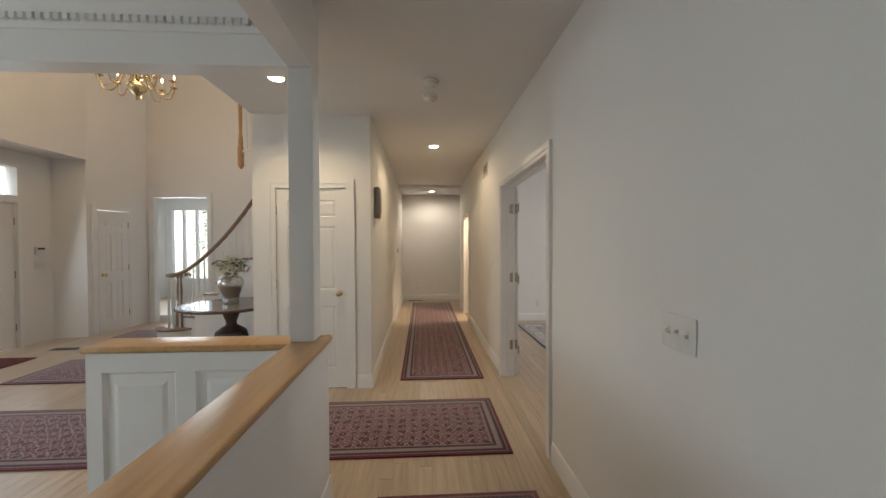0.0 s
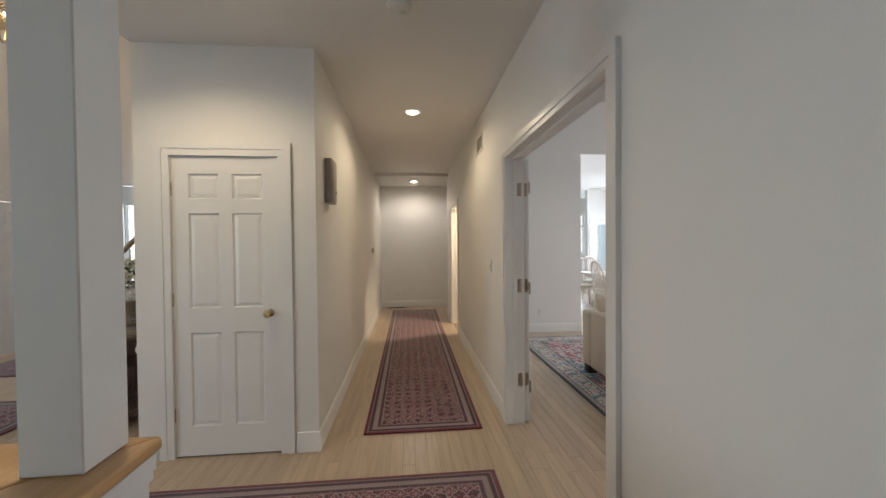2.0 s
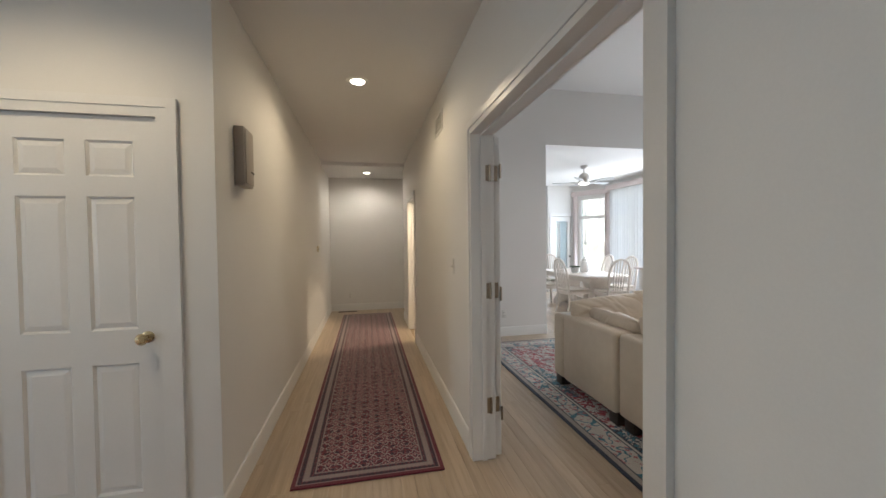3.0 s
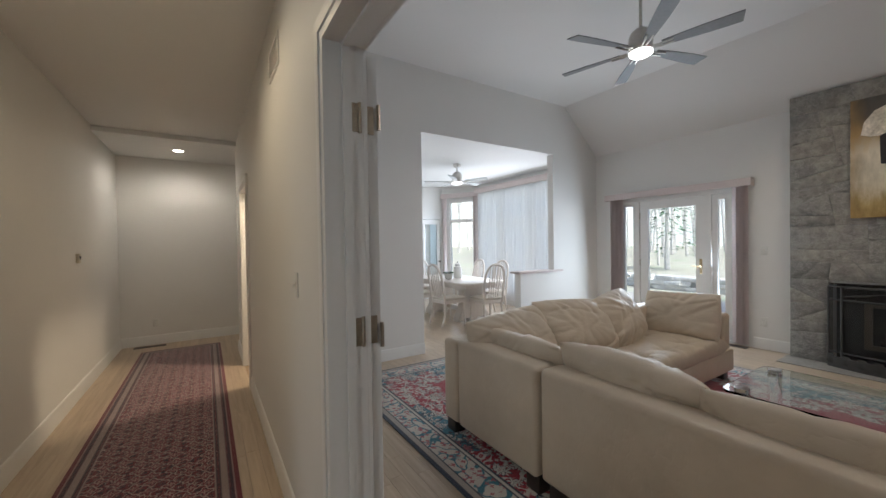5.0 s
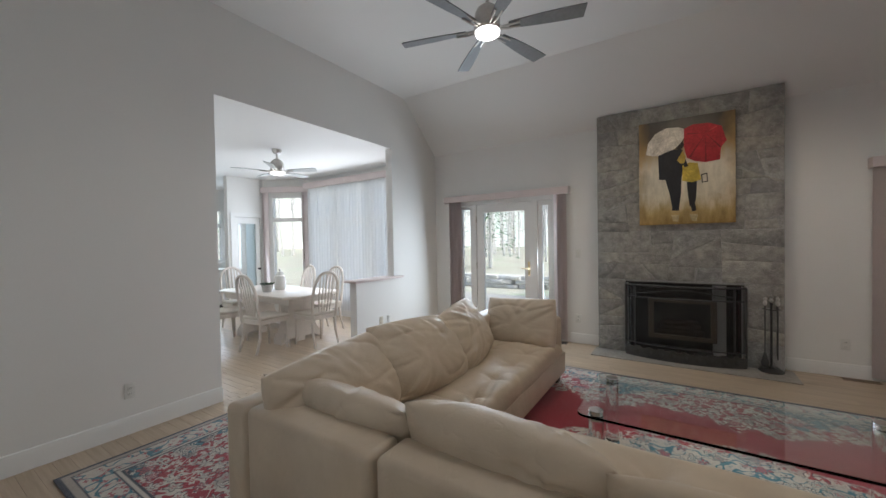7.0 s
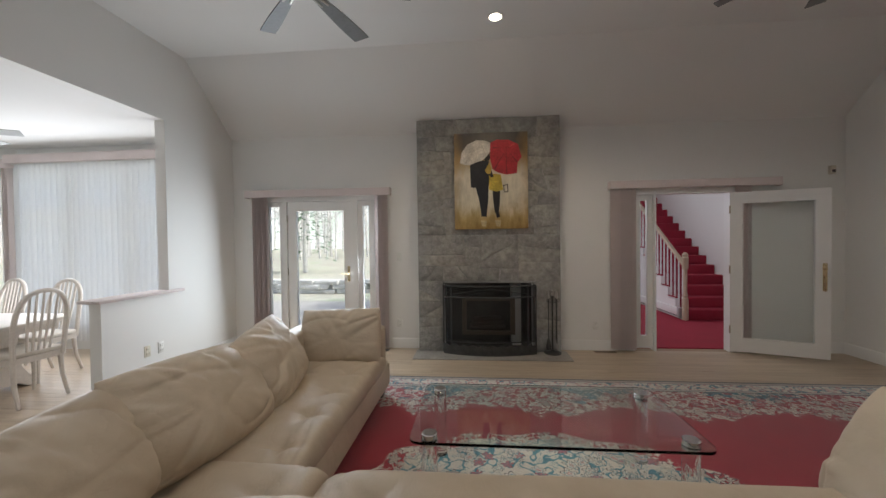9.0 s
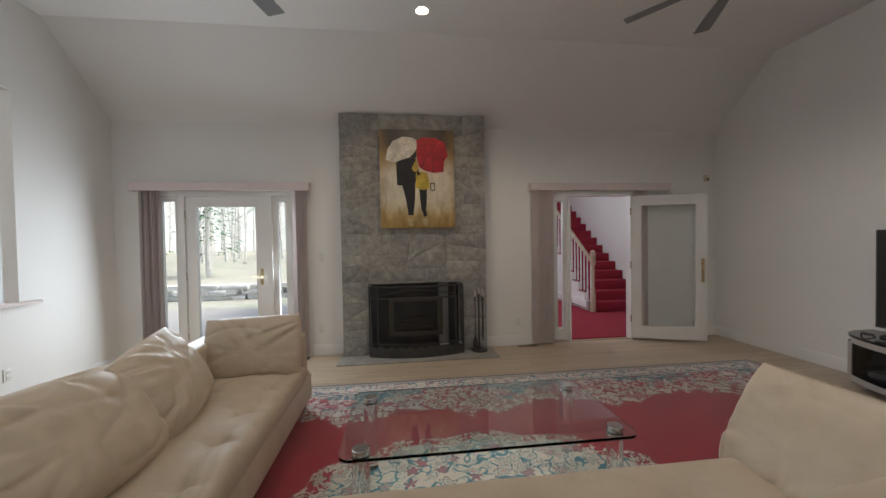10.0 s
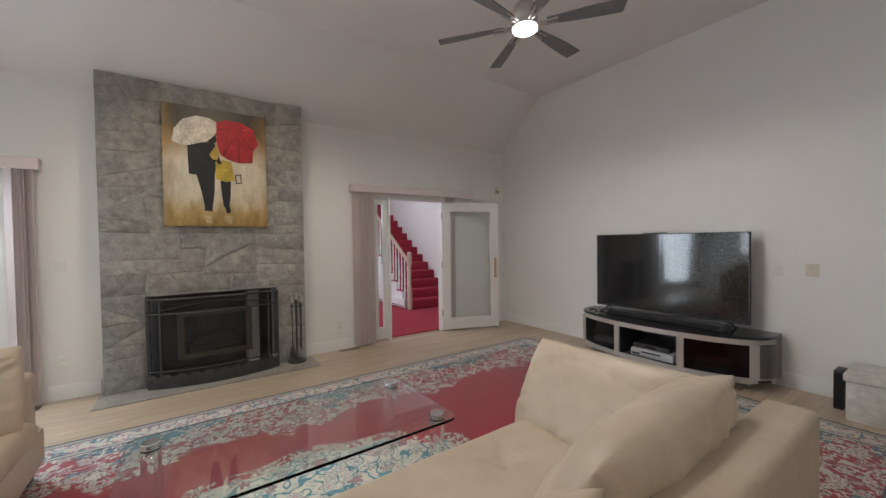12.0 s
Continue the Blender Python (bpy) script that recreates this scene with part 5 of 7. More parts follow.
def window_unit(name, m, width, z0, z1, transom, label, bars=0, thick=0.12):
    """A framed window in the local xz plane, x from 0 to width."""
    t = thing(name, m, label, "window", kind="structure")
    bm = bmesh.new()
    f = 0.05
    rows = [(z0, z1)] if transom is None else [(z0, transom - 0.03), (transom + 0.03, z1)]
    box(bm, 0, 0, z0, f, thick, z1)
    box(bm, width - f, 0, z0, width, thick, z1)
    box(bm, f, 0, z0, width - f, thick, z0 + f)
    box(bm, f, 0, z1 - f, width - f, thick, z1)
    if transom is not None:
        box(bm, f, 0, transom - 0.04, width - f, thick, transom + 0.04)
    part("window_frame", bm, TRIM, t)
    part("window_sill", cube(-0.03, -0.05, z0 - 0.03, width + 0.03, 0.0, z0 - 0.001, 0.004), TRIM, t)
    for lo, hi in ((z0 + f, (transom - 0.04) if transom else z1 - f), ((transom + 0.04) if transom else None, z1 - f)):
        if lo is None:
            continue
        p = part("pane", cube(f, thick * 0.5 - 0.003, lo, width - f, thick * 0.5 + 0.003, hi), PANE, t, "clear glass pane")
        p.visible_shadow = False
    for k in range(bars):
        x = width * (k + 1) / (bars + 1)
        part("mullion", cube(x - 0.024, 0.01, z0 + f, x + 0.024, thick - 0.01, z1 - f), TRIM, t)
    return t


for k, y in enumerate((8.42, 9.32, 10.22)):
    window_unit("window_%d" % (k + 1), Matrix.Translation((6.46, y, 0)) @ Matrix.Rotation(radians(-90), 4, "Z"), 0.80, 0.28, 2.60, 1.98, "tall white dining room window with a transom light")
bay = Vector((0.5, -0.9)).normalized()
window_unit("window_4", Matrix.Translation((5.95 + bay.x * 0.16, 11.2 + bay.y * 0.16, 0)) @ Matrix.Rotation(math.atan2(bay.y, bay.x), 4, "Z"), 0.74, 0.28, 2.50, 1.98, "tall white bay window with a transom light")
window_unit("window_5", pose(5.50, 13.30, 0), 0.66, 1.05, 2.35, 1.95, "kitchen window above the counter")
window_unit("window_6", pose(-6.75, 11.0, 0), 1.40, 0.45, 2.45, None, "wide white bay window of the front room", bars=3)
window_unit("window_7", Matrix.Translation((-5.50, -0.9, 0)) @ Matrix.Rotation(radians(90), 4, "Z"), 2.20, 0.80, 2.30, None, "wide white window beside the panelled room", bars=1)
# casings of the visible windows
for ya, yb in ((7.62, 8.42), (8.52, 9.32), (9.42, 10.22)):
    part("window_casing", box(box(bmesh.new(), 6.435, ya - 0.045, 0.28, 6.4495, ya, 2.65), 6.435, yb, 0.28, 6.4495, yb + 0.045, 2.65), TRIM, bpy.data.objects["window_1"])

SHEER = sheer("sheer_blind", (0.86, 0.86, 0.86), 0.55)
t = thing("vertical_blind", (0, 0, 0), "closed sheer white vertical blinds over the dining room windows", "blinds", "dining blinds")
part("valance", cube(6.27, 7.40, 2.60, 6.30, 10.28, 2.72, 0.003, 1), MAUVE, t, "pale mauve valance")
part("head_rail", cube(6.34, 7.42, 2.60, 6.38, 10.26, 2.64), PLASTIC, t)
n = 34
for i in range(n):
    y = 7.45 + (10.24 - 7.45) * (i + 0.5) / n
    bm = bmesh.new()
    prof = [(-0.046, 0.010), (-0.02, 0.0), (0.0, -0.003), (0.02, 0.0), (0.046, 0.010)]
    a = [bm.verts.new((x, dy, 0.0)) for x, dy in prof]
    b = [bm.verts.new((x, dy, 2.46)) for x, dy in prof]
    for k in range(4):
        bm.faces.new((a[k], a[k + 1], b[k + 1], b[k]))
    part("slat", bm, SHEER, t, at=Matrix.Translation((6.36, y, 0.14)) @ Matrix.Rotation(radians(-74 + 9 * math.sin(i * 1.7)), 4, "Z"), sharp=80)
t = thing("vertical_blind", (0, 0, 0), "sheer blinds drawn aside at the bay window", "blinds", "dining blinds")
wx, wy = 5.95 + bay.x * 0.53, 11.2 + bay.y * 0.53
part("valance", cube(-0.52, -0.12, 2.55, 0.52, -0.10, 2.67, 0.003, 1), MAUVE, t, "pale mauve valance", at=Matrix.Translation((wx, wy, 0)) @ Matrix.Rotation(math.atan2(bay.y, bay.x), 4, "Z"))
for i in range(8):
    s = -0.47 + 0.018 * i if i < 4 else 0.40 + 0.018 * (i - 4)
    part("slat", cube(-0.043, -0.001, 0, 0.043, 0.001, 2.42), MAUVE, t, at=Matrix.Translation((wx, wy, 0.14)) @ Matrix.Rotation(math.atan2(bay.y, bay.x), 4, "Z") @ Matrix.Translation((s, -0.06, 0)) @ Matrix.Rotation(radians(62), 4, "Z"))
# half wall cap
solid("trim", cube(4.74, 7.17, 0.921, 5.72, 7.224, 0.95, 0.006), MAUVE, "narrow mauve-grey cap on the half wall", "trim", kind="structure")
solid("trim", cube(4.74, 7.2255, 0.921, 5.55, 7.40, 0.95, 0.006), MAUVE, "narrow mauve-grey cap on the half wall", "trim", kind="structure")
# glazed back door of the dining room
door = thing("door_7", (0, 0, 0), "white back door with a dark glazed panel, closed", "door", kind="structure")
bm = bmesh.new()
for a, b, lo, hi in ((5.33, 5.42, 0.01, 2.02), (5.78, 5.87, 0.01, 2.02), (5.42, 5.78, 0.01, 0.35), (5.42, 5.78, 1.90, 2.02)):
    box(bm, a, 11.22, lo, b, 11.26, hi)
part("leaf", bm, TRIM, door)
p = part("pane", cube(5.42, 11.237, 0.35, 5.78, 11.243, 1.90), PANE, door, "clear glass pane")
p.visible_shadow = False
part("curtain", cube(5.60, 11.27, 0.3, 5.78, 11.275, 1.92), sheer("pale_curtain", (0.75, 0.8, 0.82), 0.5), door, "pale sheer curtain")
part("knob", lathe([(0.02, 0), (0.01, 0.02), (0.025, 0.05), (0.004, 0.06)], 14), BLACK, door, at=Matrix.Translation((5.83, 11.219, 0.95)) @ Matrix.Rotation(radians(90), 4, "X"))
casing("trim", "x", 5.33, 5.87, 11.2, -1, 2.03, width=0.08)

# ---- ceiling fans ----
FAN_GLASS = glow("fan_light_glass", (1.0, 0.96, 0.90), 1.5)
BLADE = surface("grey_fan_blade", (0.20, 0.205, 0.21), 0.45, vary=0.08, scale=6, grain=40, grain_vary=0.08, bump=0.05)


def ceiling_fan(at, drop, radius, blades, first, label, watts, blade_mat, metal):
    """A fan whose light's underside is at the given height; drop is the distance up to the ceiling."""
    t = thing("ceiling_fan", at, label, "ceiling fan", "ceiling fans")
    part("canopy", lathe([(0.012, drop - 0.07), (0.05, drop - 0.06), (0.068, drop - 0.02), (0.070, drop - 0.001)], 24), metal, t)
    part("downrod", lathe([(0.013, 0.20), (0.013, drop - 0.06)], 14), metal, t)
    part("motor", lathe([(0.02, 0.235), (0.045, 0.225), (0.075, 0.20), (0.092, 0.165), (0.095, 0.10), (0.085, 0.075), (0.098, 0.070), (0.100, 0.045), (0.09, 0.035)], 32), metal, t)
    part("light", lathe([(0.092, 0.034), (0.090, 0.016), (0.07, 0.004), (0.035, 0.0), (0.003, 0.0)], 32), FAN_GLASS, t, "glowing round light")
    for k in range(blades):
        turn = Matrix.Rotation(radians(first + 360 * k / blades), 4, "Z")
        bm = bmesh.new()
        n = 10
        prof = []
        for i in range(n + 1):
            u = i / n
            r = 0.16 + (radius - 0.16) * u
            prof.append((r, 0.031 + 0.026 * math.sin(u * 1.8)))
        lo, hi = [], []
        for z, store in ((-0.004, lo), (0.004, hi)):
            for r, w in prof:
                store.append((bm.verts.new((r, -w, z)), bm.verts.new((r - 0.02 * (r > radius - 0.01), w, z))))
        for i in range(n):
            bm.faces.new((hi[i][0], hi[i + 1][0], hi[i + 1][1], hi[i][1]))
            bm.faces.new((lo[i][1], lo[i + 1][1], lo[i + 1][0], lo[i][0]))
            bm.faces.new((lo[i][0], lo[i + 1][0], hi[i + 1][0], hi[i][0]))
            bm.faces.new((hi[i][1], hi[i + 1][1], lo[i + 1][1], lo[i][1]))
        bm.faces.new((lo[0][0], hi[0][0], hi[0][1], lo[0][1]))
        bm.faces.new((hi[n][0], lo[n][0], lo[n][1], hi[n][1]))
        blade = part("blade", placed(bm, Matrix.Rotation(radians(-12), 4, "X")), blade_mat, t, at=turn @ Matrix.Translation((0, 0, 0.056)))
        bm = bmesh.new()
        for s in (-0.02, 0.02):
            tube([(0.09, s * 0.6, -0.005), (0.15, s, -0.012), (0.24, s * 1.2, -0.006)], 0.008, 6, bm)
        part("bracket", bm, metal, blade, "metal blade bracket")
    spot_lamp("fan_lamp", (at[0], at[1], at[2] - 0.04), watts, (1.0, 0.92, 0.82), 178, 0.08, 0.42)
    return t


ceiling_fan((3.885, 4.838, 2.956), 0.70, 0.69, 6, 45, "brushed nickel ceiling fan with six grey blades and a lit globe", 30, BLADE, NICKEL)
ceiling_fan((3.86, 1.775, 2.96), 0.70, 0.69, 6, 36, "brushed nickel ceiling fan with six grey blades and a lit globe", 62, BLADE, NICKEL)
ceiling_fan((4.62, 8.62, 2.47), 0.37, 0.60, 5, 10, "small nickel ceiling fan with five pale blades over the dining table", 10, surface("pale_fan_blade", (0.45, 0.46, 0.46), 0.4, vary=0.05), NICKEL)

# ---- television and its console ----
SCREEN = surface("tv_screen", (0.020, 0.020, 0.021), 0.10, vary=0.0, bump=0.0, rough_vary=0.02, coat=0.45)
tv = thing("television", (3.955, -0.52, 0.502), "large flat-screen television, switched off, on the curved console", "television")
part("housing", cube(-0.80, -0.035, 0.062, 0.80, -0.002, 0.962, 0.006), BLACK, tv)
part("screen", cube(-0.788, -0.0018, 0.078, 0.788, 0.003, 0.952), SCREEN, tv, "glossy black screen")
part("bezel", rounded(box(box(box(box(bmesh.new(), -0.80, -0.001, 0.062, 0.80, 0.005, 0.077), -0.80, -0.001, 0.953, 0.80, 0.005, 0.962), -0.80, -0.001, 0.077, -0.789, 0.005, 0.953), 0.789, -0.001, 0.077, 0.80, 0.005, 0.953), 0.001, 1), BLACK, tv)
part("sensor_bar", cube(-0.05, -0.03, 0.9625, 0.22, 0.0, 0.974, 0.003), BLACK, tv, "small black sensor bar")
for s in (-0.64, 0.64):
    bm = tube([(s, -0.015, 0.07), (s + 0.02, 0.05, 0.02), (s + 0.04, 0.13, 0.006)], 0.010, 8)
    tube([(s, -0.015, 0.07), (s - 0.01, -0.06, 0.02), (s - 0.02, -0.10, 0.006)], 0.010, 8, bm)
    part("foot", bm, BLACK, tv)

CONSOLE = surface("silver_grey_lacquer", (0.52, 0.49, 0.455), 0.36, 0.35, vary=0.06, scale=5, bump=0.02)
DARK_END = surface("dark_grey_lacquer", (0.13, 0.12, 0.115), 0.3, 0.2, vary=0.06, scale=5, bump=0.02)
SMOKE = pane_mat("smoked_glass", (0.42, 0.42, 0.42), 0.02)
BLACK_GLASS = surface("black_glass", (0.022, 0.022, 0.023), 0.12, vary=0.0, bump=0.0)
console = thing("tv_console", (3.93, -0.695, 0.0), "curved silver-grey media console with smoked glass doors and a black top", "tv stand")
RB, XH = 0.60, 0.97


def front(x, inset=0.0):
    """Depth of the console's bowed front at x."""
    return 0.20 + (RB - 0.20) * math.sqrt(max(0.0, 1 - (x / XH) ** 2)) ** 0.9 - inset


def bowed(z0, z1, x0=-XH, x1=XH, inset=0.0, n=40, back=0.0):
    xs = [x0 + (x1 - x0) * i / n for i in range(n + 1)]
    pts = [(x0, back), (x1, back)] + [(x, front(x, inset)) for x in reversed(xs)]
    return prism(pts, z0, z1)


def bowed_strip(x0, x1, z0, z1, thick=0.025, inset=0.0, n=16):
    xs = [x0 + (x1 - x0) * i / n for i in range(n + 1)]
    pts = [(x, front(x, inset + thick)) for x in xs] + [(x, front(x, inset)) for x in reversed(xs)]
    return prism(pts, z0, z1)


part("top", bowed(0.475, 0.50), BLACK_GLASS, console, "glossy black top")
part("upper_rail", bowed_strip(-XH, XH, 0.425, 0.474), CONSOLE, console)
part("lower_rail", bowed_strip(-XH, XH, 0.075, 0.125), CONSOLE, console)
part("bottom_shelf", bowed(0.08, 0.10, -0.95, 0.95, 0.03), BLACK, console)
part("back_panel", cube(-0.95, 0.0, 0.10, 0.95, 0.015, 0.474), BLACK, console)
for x0, x1 in ((-0.36, -0.30), (0.30, 0.36), (-0.90, -0.84), (0.84, 0.90)):
    part("post", bowed_strip(x0, x1, 0.126, 0.424, n=4), CONSOLE, console)
for x in (-0.345, 0.315):
    part("partition", cube(x, 0.016, 0.101, x + 0.03, front(x, 0.04), 0.474), BLACK, console)
for x0, x1 in ((-XH, -0.90), (0.90, XH)):
    part("end_panel", bowed_strip(x0, x1, 0.126, 0.424, n=10), DARK_END, console, "dark grey curved end panel")
for x in (-XH + 0.004, XH - 0.016):
    part("end_cheek", cube(x, 0.0, 0.10, x + 0.012, 0.19, 0.474), DARK_END, console)
for x0, x1 in ((-0.838, -0.362), (0.362, 0.838)):
    d = part("glass_door", bowed_strip(x0, x1, 0.127, 0.423, 0.006, 0.010), SMOKE, console, "smoked glass door")
    d.visible_shadow = False
for x, y in ((-0.80, 0.30), (-0.33, 0.52), (0.33, 0.52), (0.80, 0.30), (-0.6, 0.05), (0.6, 0.05)):
    part("foot", lathe([(0.022, 0), (0.022, 0.01), (0.014, 0.02), (0.014, 0.079)], 14, (x, y, 0)), NICKEL, console, "small metal foot")
SILVER = surface("silver_plastic", (0.62, 0.62, 0.62), 0.4, 0.2, vary=0.04, bump=0.0)
dvd = thing("disc_player", (3.93, -0.42, 0.101), "silver disc player on the console's open shelf", "media player")
part("body", cube(-0.22, -0.14, 0.006, 0.22, 0.20, 0.085, 0.004), SILVER, dvd)
part("tray", cube(-0.10, 0.2005, 0.05, 0.10, 0.204, 0.065), BLACK, dvd)
part("display", cube(0.12, 0.2005, 0.02, 0.20, 0.204, 0.04), BLACK, dvd)
box_ = thing("cable_box", (3.95, -0.42, 0.187), "black cable box stacked on the silver player", "media player")
part("body", cube(-0.19, -0.13, 0.0, 0.19, 0.17, 0.055, 0.004), BLACK, box_)
part("display", cube(-0.06, 0.1705, 0.02, 0.06, 0.173, 0.04), SCREEN, box_)
for k, z in enumerate((0.101, 0.165, 0.255)):
    u = solid("game_case", cube(4.38, -0.42 + 0.02 * k, z, 4.62, -0.25 + 0.01 * k, z + 0.05, 0.004), SILVER if k == 1 else BLACK, "small stacked electronic box behind the smoked door", "media player", "boxes in the console")
for k in range(2):
    solid("game_case", cube(3.25 + 0.02 * k, -0.45, 0.101 + 0.061 * k, 3.52, -0.25, 0.16 + 0.061 * k, 0.004), surface("dark_case", (0.05, 0.035, 0.03), 0.5), "dark electronic box behind the smoked glass door", "media player", "boxes in the console")
bar = thing("soundbar", (3.90, -0.36, 0.501), "long black soundbar in front of the television", "speaker")
part("body", cube(-0.60, -0.05, 0.0, 0.60, 0.05, 0.062, 0.012, 3), BLACK, bar)
part("grille", cube(-0.57, 0.0502, 0.008, 0.57, 0.053, 0.055), surface("speaker_cloth", (0.02, 0.02, 0.021), 0.9, grain=300, grain_vary=0.3, bump=0.4), bar)
cable = solid("cable", tube(smooth_path([(4.78, -0.40, 0.512), (4.72, -0.34, 0.53), (4.66, -0.36, 0.507), (4.72, -0.44, 0.506), (4.80, -0.42, 0.507)]), 0.006, 6), BLACK, "black cable curled on the console top", "cable")
spk = thing("loudspeaker", (2.556, -0.50, 0.0), "small black floor loudspeaker against the wall", "speaker")
part("cabinet", cube(-0.03, -0.10, 0.0, 0.03, 0.07, 0.315, 0.006), BLACK, spk)
part("grille", cube(-0.025, 0.0705, 0.015, 0.025, 0.076, 0.30), surface("black_cloth", (0.015, 0.015, 0.016), 0.9, bump=0.3, grain=300), spk)

CREAM = surface("distressed_cream_paint", (0.62, 0.595, 0.55), 0.6, vary=0.12, scale=6, grain=25, grain_vary=0.12, bump=0.15)
trunk = thing("storage_trunk", (2.05, -0.46, 0.0), "cream painted wooden trunk with a worn finish, by the wall", "trunk")
part("body", cube(-0.44, -0.22, 0.0, 0.44, 0.22, 0.295, 0.006), CREAM, trunk)
part("lid", cube(-0.455, -0.232, 0.296, 0.455, 0.232, 0.355, 0.012, 3), CREAM, trunk)
for x in (-0.3, 0.0, 0.3):
    part("batten", cube(x - 0.13, 0.2205, 0.03, x + 0.13, 0.228, 0.265, 0.003), CREAM, trunk)
part("hasp", cube(-0.03, 0.2325, 0.255, 0.03, 0.242, 0.32, 0.003), BRASS, trunk, "dull brass hasp")


# ---- outlets, switches, vents, alarms ----
def wall_plate(name, m, w, h, kind, label, mat=None):
    """A cover plate in the local xz plane, facing -y."""
    t = thing(name, m, label, "switch" if kind != "outlet" else "outlet", "wall plates")
    part("plate", cube(-w / 2, -0.006, -h / 2, w / 2, -0.0005, h / 2, 0.0025, 2), mat or PLASTIC, t)
    if kind == "outlet":
        for z in (-0.022, 0.022):
            s = part("socket", cube(-0.016, -0.009, z - 0.014, 0.016, -0.0062, z + 0.014, 0.003), mat or PLASTIC, t)
            for x in (-0.006, 0.006):
                part("slot", cube(x - 0.001, -0.0098, z - 0.004, x + 0.001, -0.0092, z + 0.006), BLACK, s)
    elif isinstance(kind, int):
        for k in range(kind):
            x = (k - (kind - 1) / 2) * 0.046
            part("slot", cube(x - 0.0055, -0.0072, -0.013, x + 0.0055, -0.0062, 0.013), ALMOND, t)
            part("toggle", placed(cube(-0.0035, -0.014, -0.005, 0.0035, 0.0, 0.006, 0.0015, 1), Matrix.Rotation(radians(22 if k != 1 else -22), 4, "X")), PLASTIC, t, at=pose(x, -0.006, 0))
    return t


def facing(x, y, z, way):
    """Pose of a plate on a wall whose face looks in the plan direction."""
    return Matrix.Translation((x, y, z)) @ Matrix.Rotation(math.atan2(way[1], way[0]) + math.pi / 2, 4, "Z")


wall_plate("light_switch", facing(1.115, 1.56, 1.17, (-1, 0)), 0.165, 0.12, 3, "white three-gang toggle light switch on the wall")
wall_plate("outlet", facing(6.70, 4.855, 0.345, (-1, 0)), 0.072, 0.115, "outlet", "white double wall outlet")
wall_plate("light_switch", facing(6.70, 4.85, 1.25, (-1, 0)), 0.072, 0.115, 1, "white single light switch beside the chimney")
wall_plate("outlet", facing(6.70, 2.253, 0.33, (-1, 0)), 0.072, 0.115, "outlet", "white double wall outlet")
wall_plate("outlet", facing(5.262, 7.225, 0.345, (0, -1)), 0.072, 0.115, "outlet", "almond wall outlet on the half wall", ALMOND)
wall_plate("outlet", facing(5.43, 7.225, 0.342, (0, -1)), 0.072, 0.115, "outlet", "white wall outlet on the half wall")
wall_plate("outlet", facing(2.42, 7.225, 0.33, (0, -1)), 0.072, 0.115, "outlet", "white double wall outlet")
wall_plate("light_switch", facing(3.0, -0.72, 1.10, (0, 1)), 0.072, 0.115, 1, "white single light switch beside the television")
wall_plate("outlet", facing(2.765, -0.72, 1.105, (0, 1)), 0.09, 0.115, "outlet", "almond wall plate beside the television", ALMOND)
wall_plate("light_switch", facing(1.115, 4.92, 1.22, (-1, 0)), 0.072, 0.115, 1, "white single light switch in the hallway")
wall_plate("outlet", facing(0.12, 9.90, 0.32, (0, -1)), 0.072, 0.115, "outlet", "white double wall outlet")
th = thing("thermostat", facing(-0.28, 7.95, 1.315, (1, 0)), "small beige thermostat on the hallway wall", "thermostat")
part("case", cube(-0.035, -0.025, -0.045, 0.035, -0.0005, 0.045, 0.005), ALMOND, th)
part("dial", cube(-0.022, -0.028, -0.01, 0.022, -0.0252, 0.022), BLACK, th)
chime = thing("door_chime", facing(-0.28, 4.50, 1.92, (1, 0)), "grey-brown door chime box on the hallway wall", "door chime")
part("case", cube(-0.085, -0.055, -0.17, 0.085, -0.0005, 0.17, 0.006), CHIME, chime)
part("cover", cube(-0.07, -0.062, -0.155, 0.07, -0.0552, 0.155, 0.004), CHIME, chime)
part("badge", cube(0.02, -0.065, -0.085, 0.07, -0.0622, -0.075), BLACK, chime)
sensor = thing("motion_sensor", facing(6.70, -0.55, 2.265, (-1, 0)), "small white motion sensor high on the wall", "sensor")
part("case", cube(-0.03, -0.045, -0.05, 0.03, -0.0005, 0.05, 0.008), ALMOND, sensor)
part("lens", cube(-0.02, -0.049, -0.035, 0.02, -0.0452, 0.0, 0.002), BLACK, sensor)
for sx, sy, r in ((0.315, 3.63, 0.068), (0.32, 3.33, 0.06)):
    sm = thing("smoke_alarm", (sx, sy, 2.77), "round white smoke alarm on the hallway ceiling", "smoke alarm", "smoke alarms")
    part("base", lathe([(r, -0.0005), (r + 0.004, -0.010), (r, -0.016)], 28), PLASTIC, sm)
    part("cover", lathe([(r - 0.006, -0.0165), (r - 0.008, -0.032), (r * 0.6, -0.042), (0.01, -0.044)], 28), PLASTIC, sm)
    part("button", lathe([(0.014, -0.0445), (0.010, -0.048)], 14, (0.02, 0.0, 0.0)), ALMOND, sm)
vent = thing("wall_vent", facing(1.115, 5.42, 2.48, (-1, 0)), "white wall vent grille near the ceiling", "vent")
part("frame", box(box(box(box(bmesh.new(), -0.16, -0.008, -0.09, 0.16, -0.0005, -0.07), -0.16, -0.008, 0.07, 0.16, -0.0005, 0.09), -0.16, -0.008, -0.07, -0.14, -0.0005, 0.07), 0.14, -0.008, -0.07, 0.16, -0.0005, 0.07), TRIM, vent)
part("backing", cube(-0.14, -0.0015, -0.07, 0.14, -0.0006, 0.07), CHIME, vent)
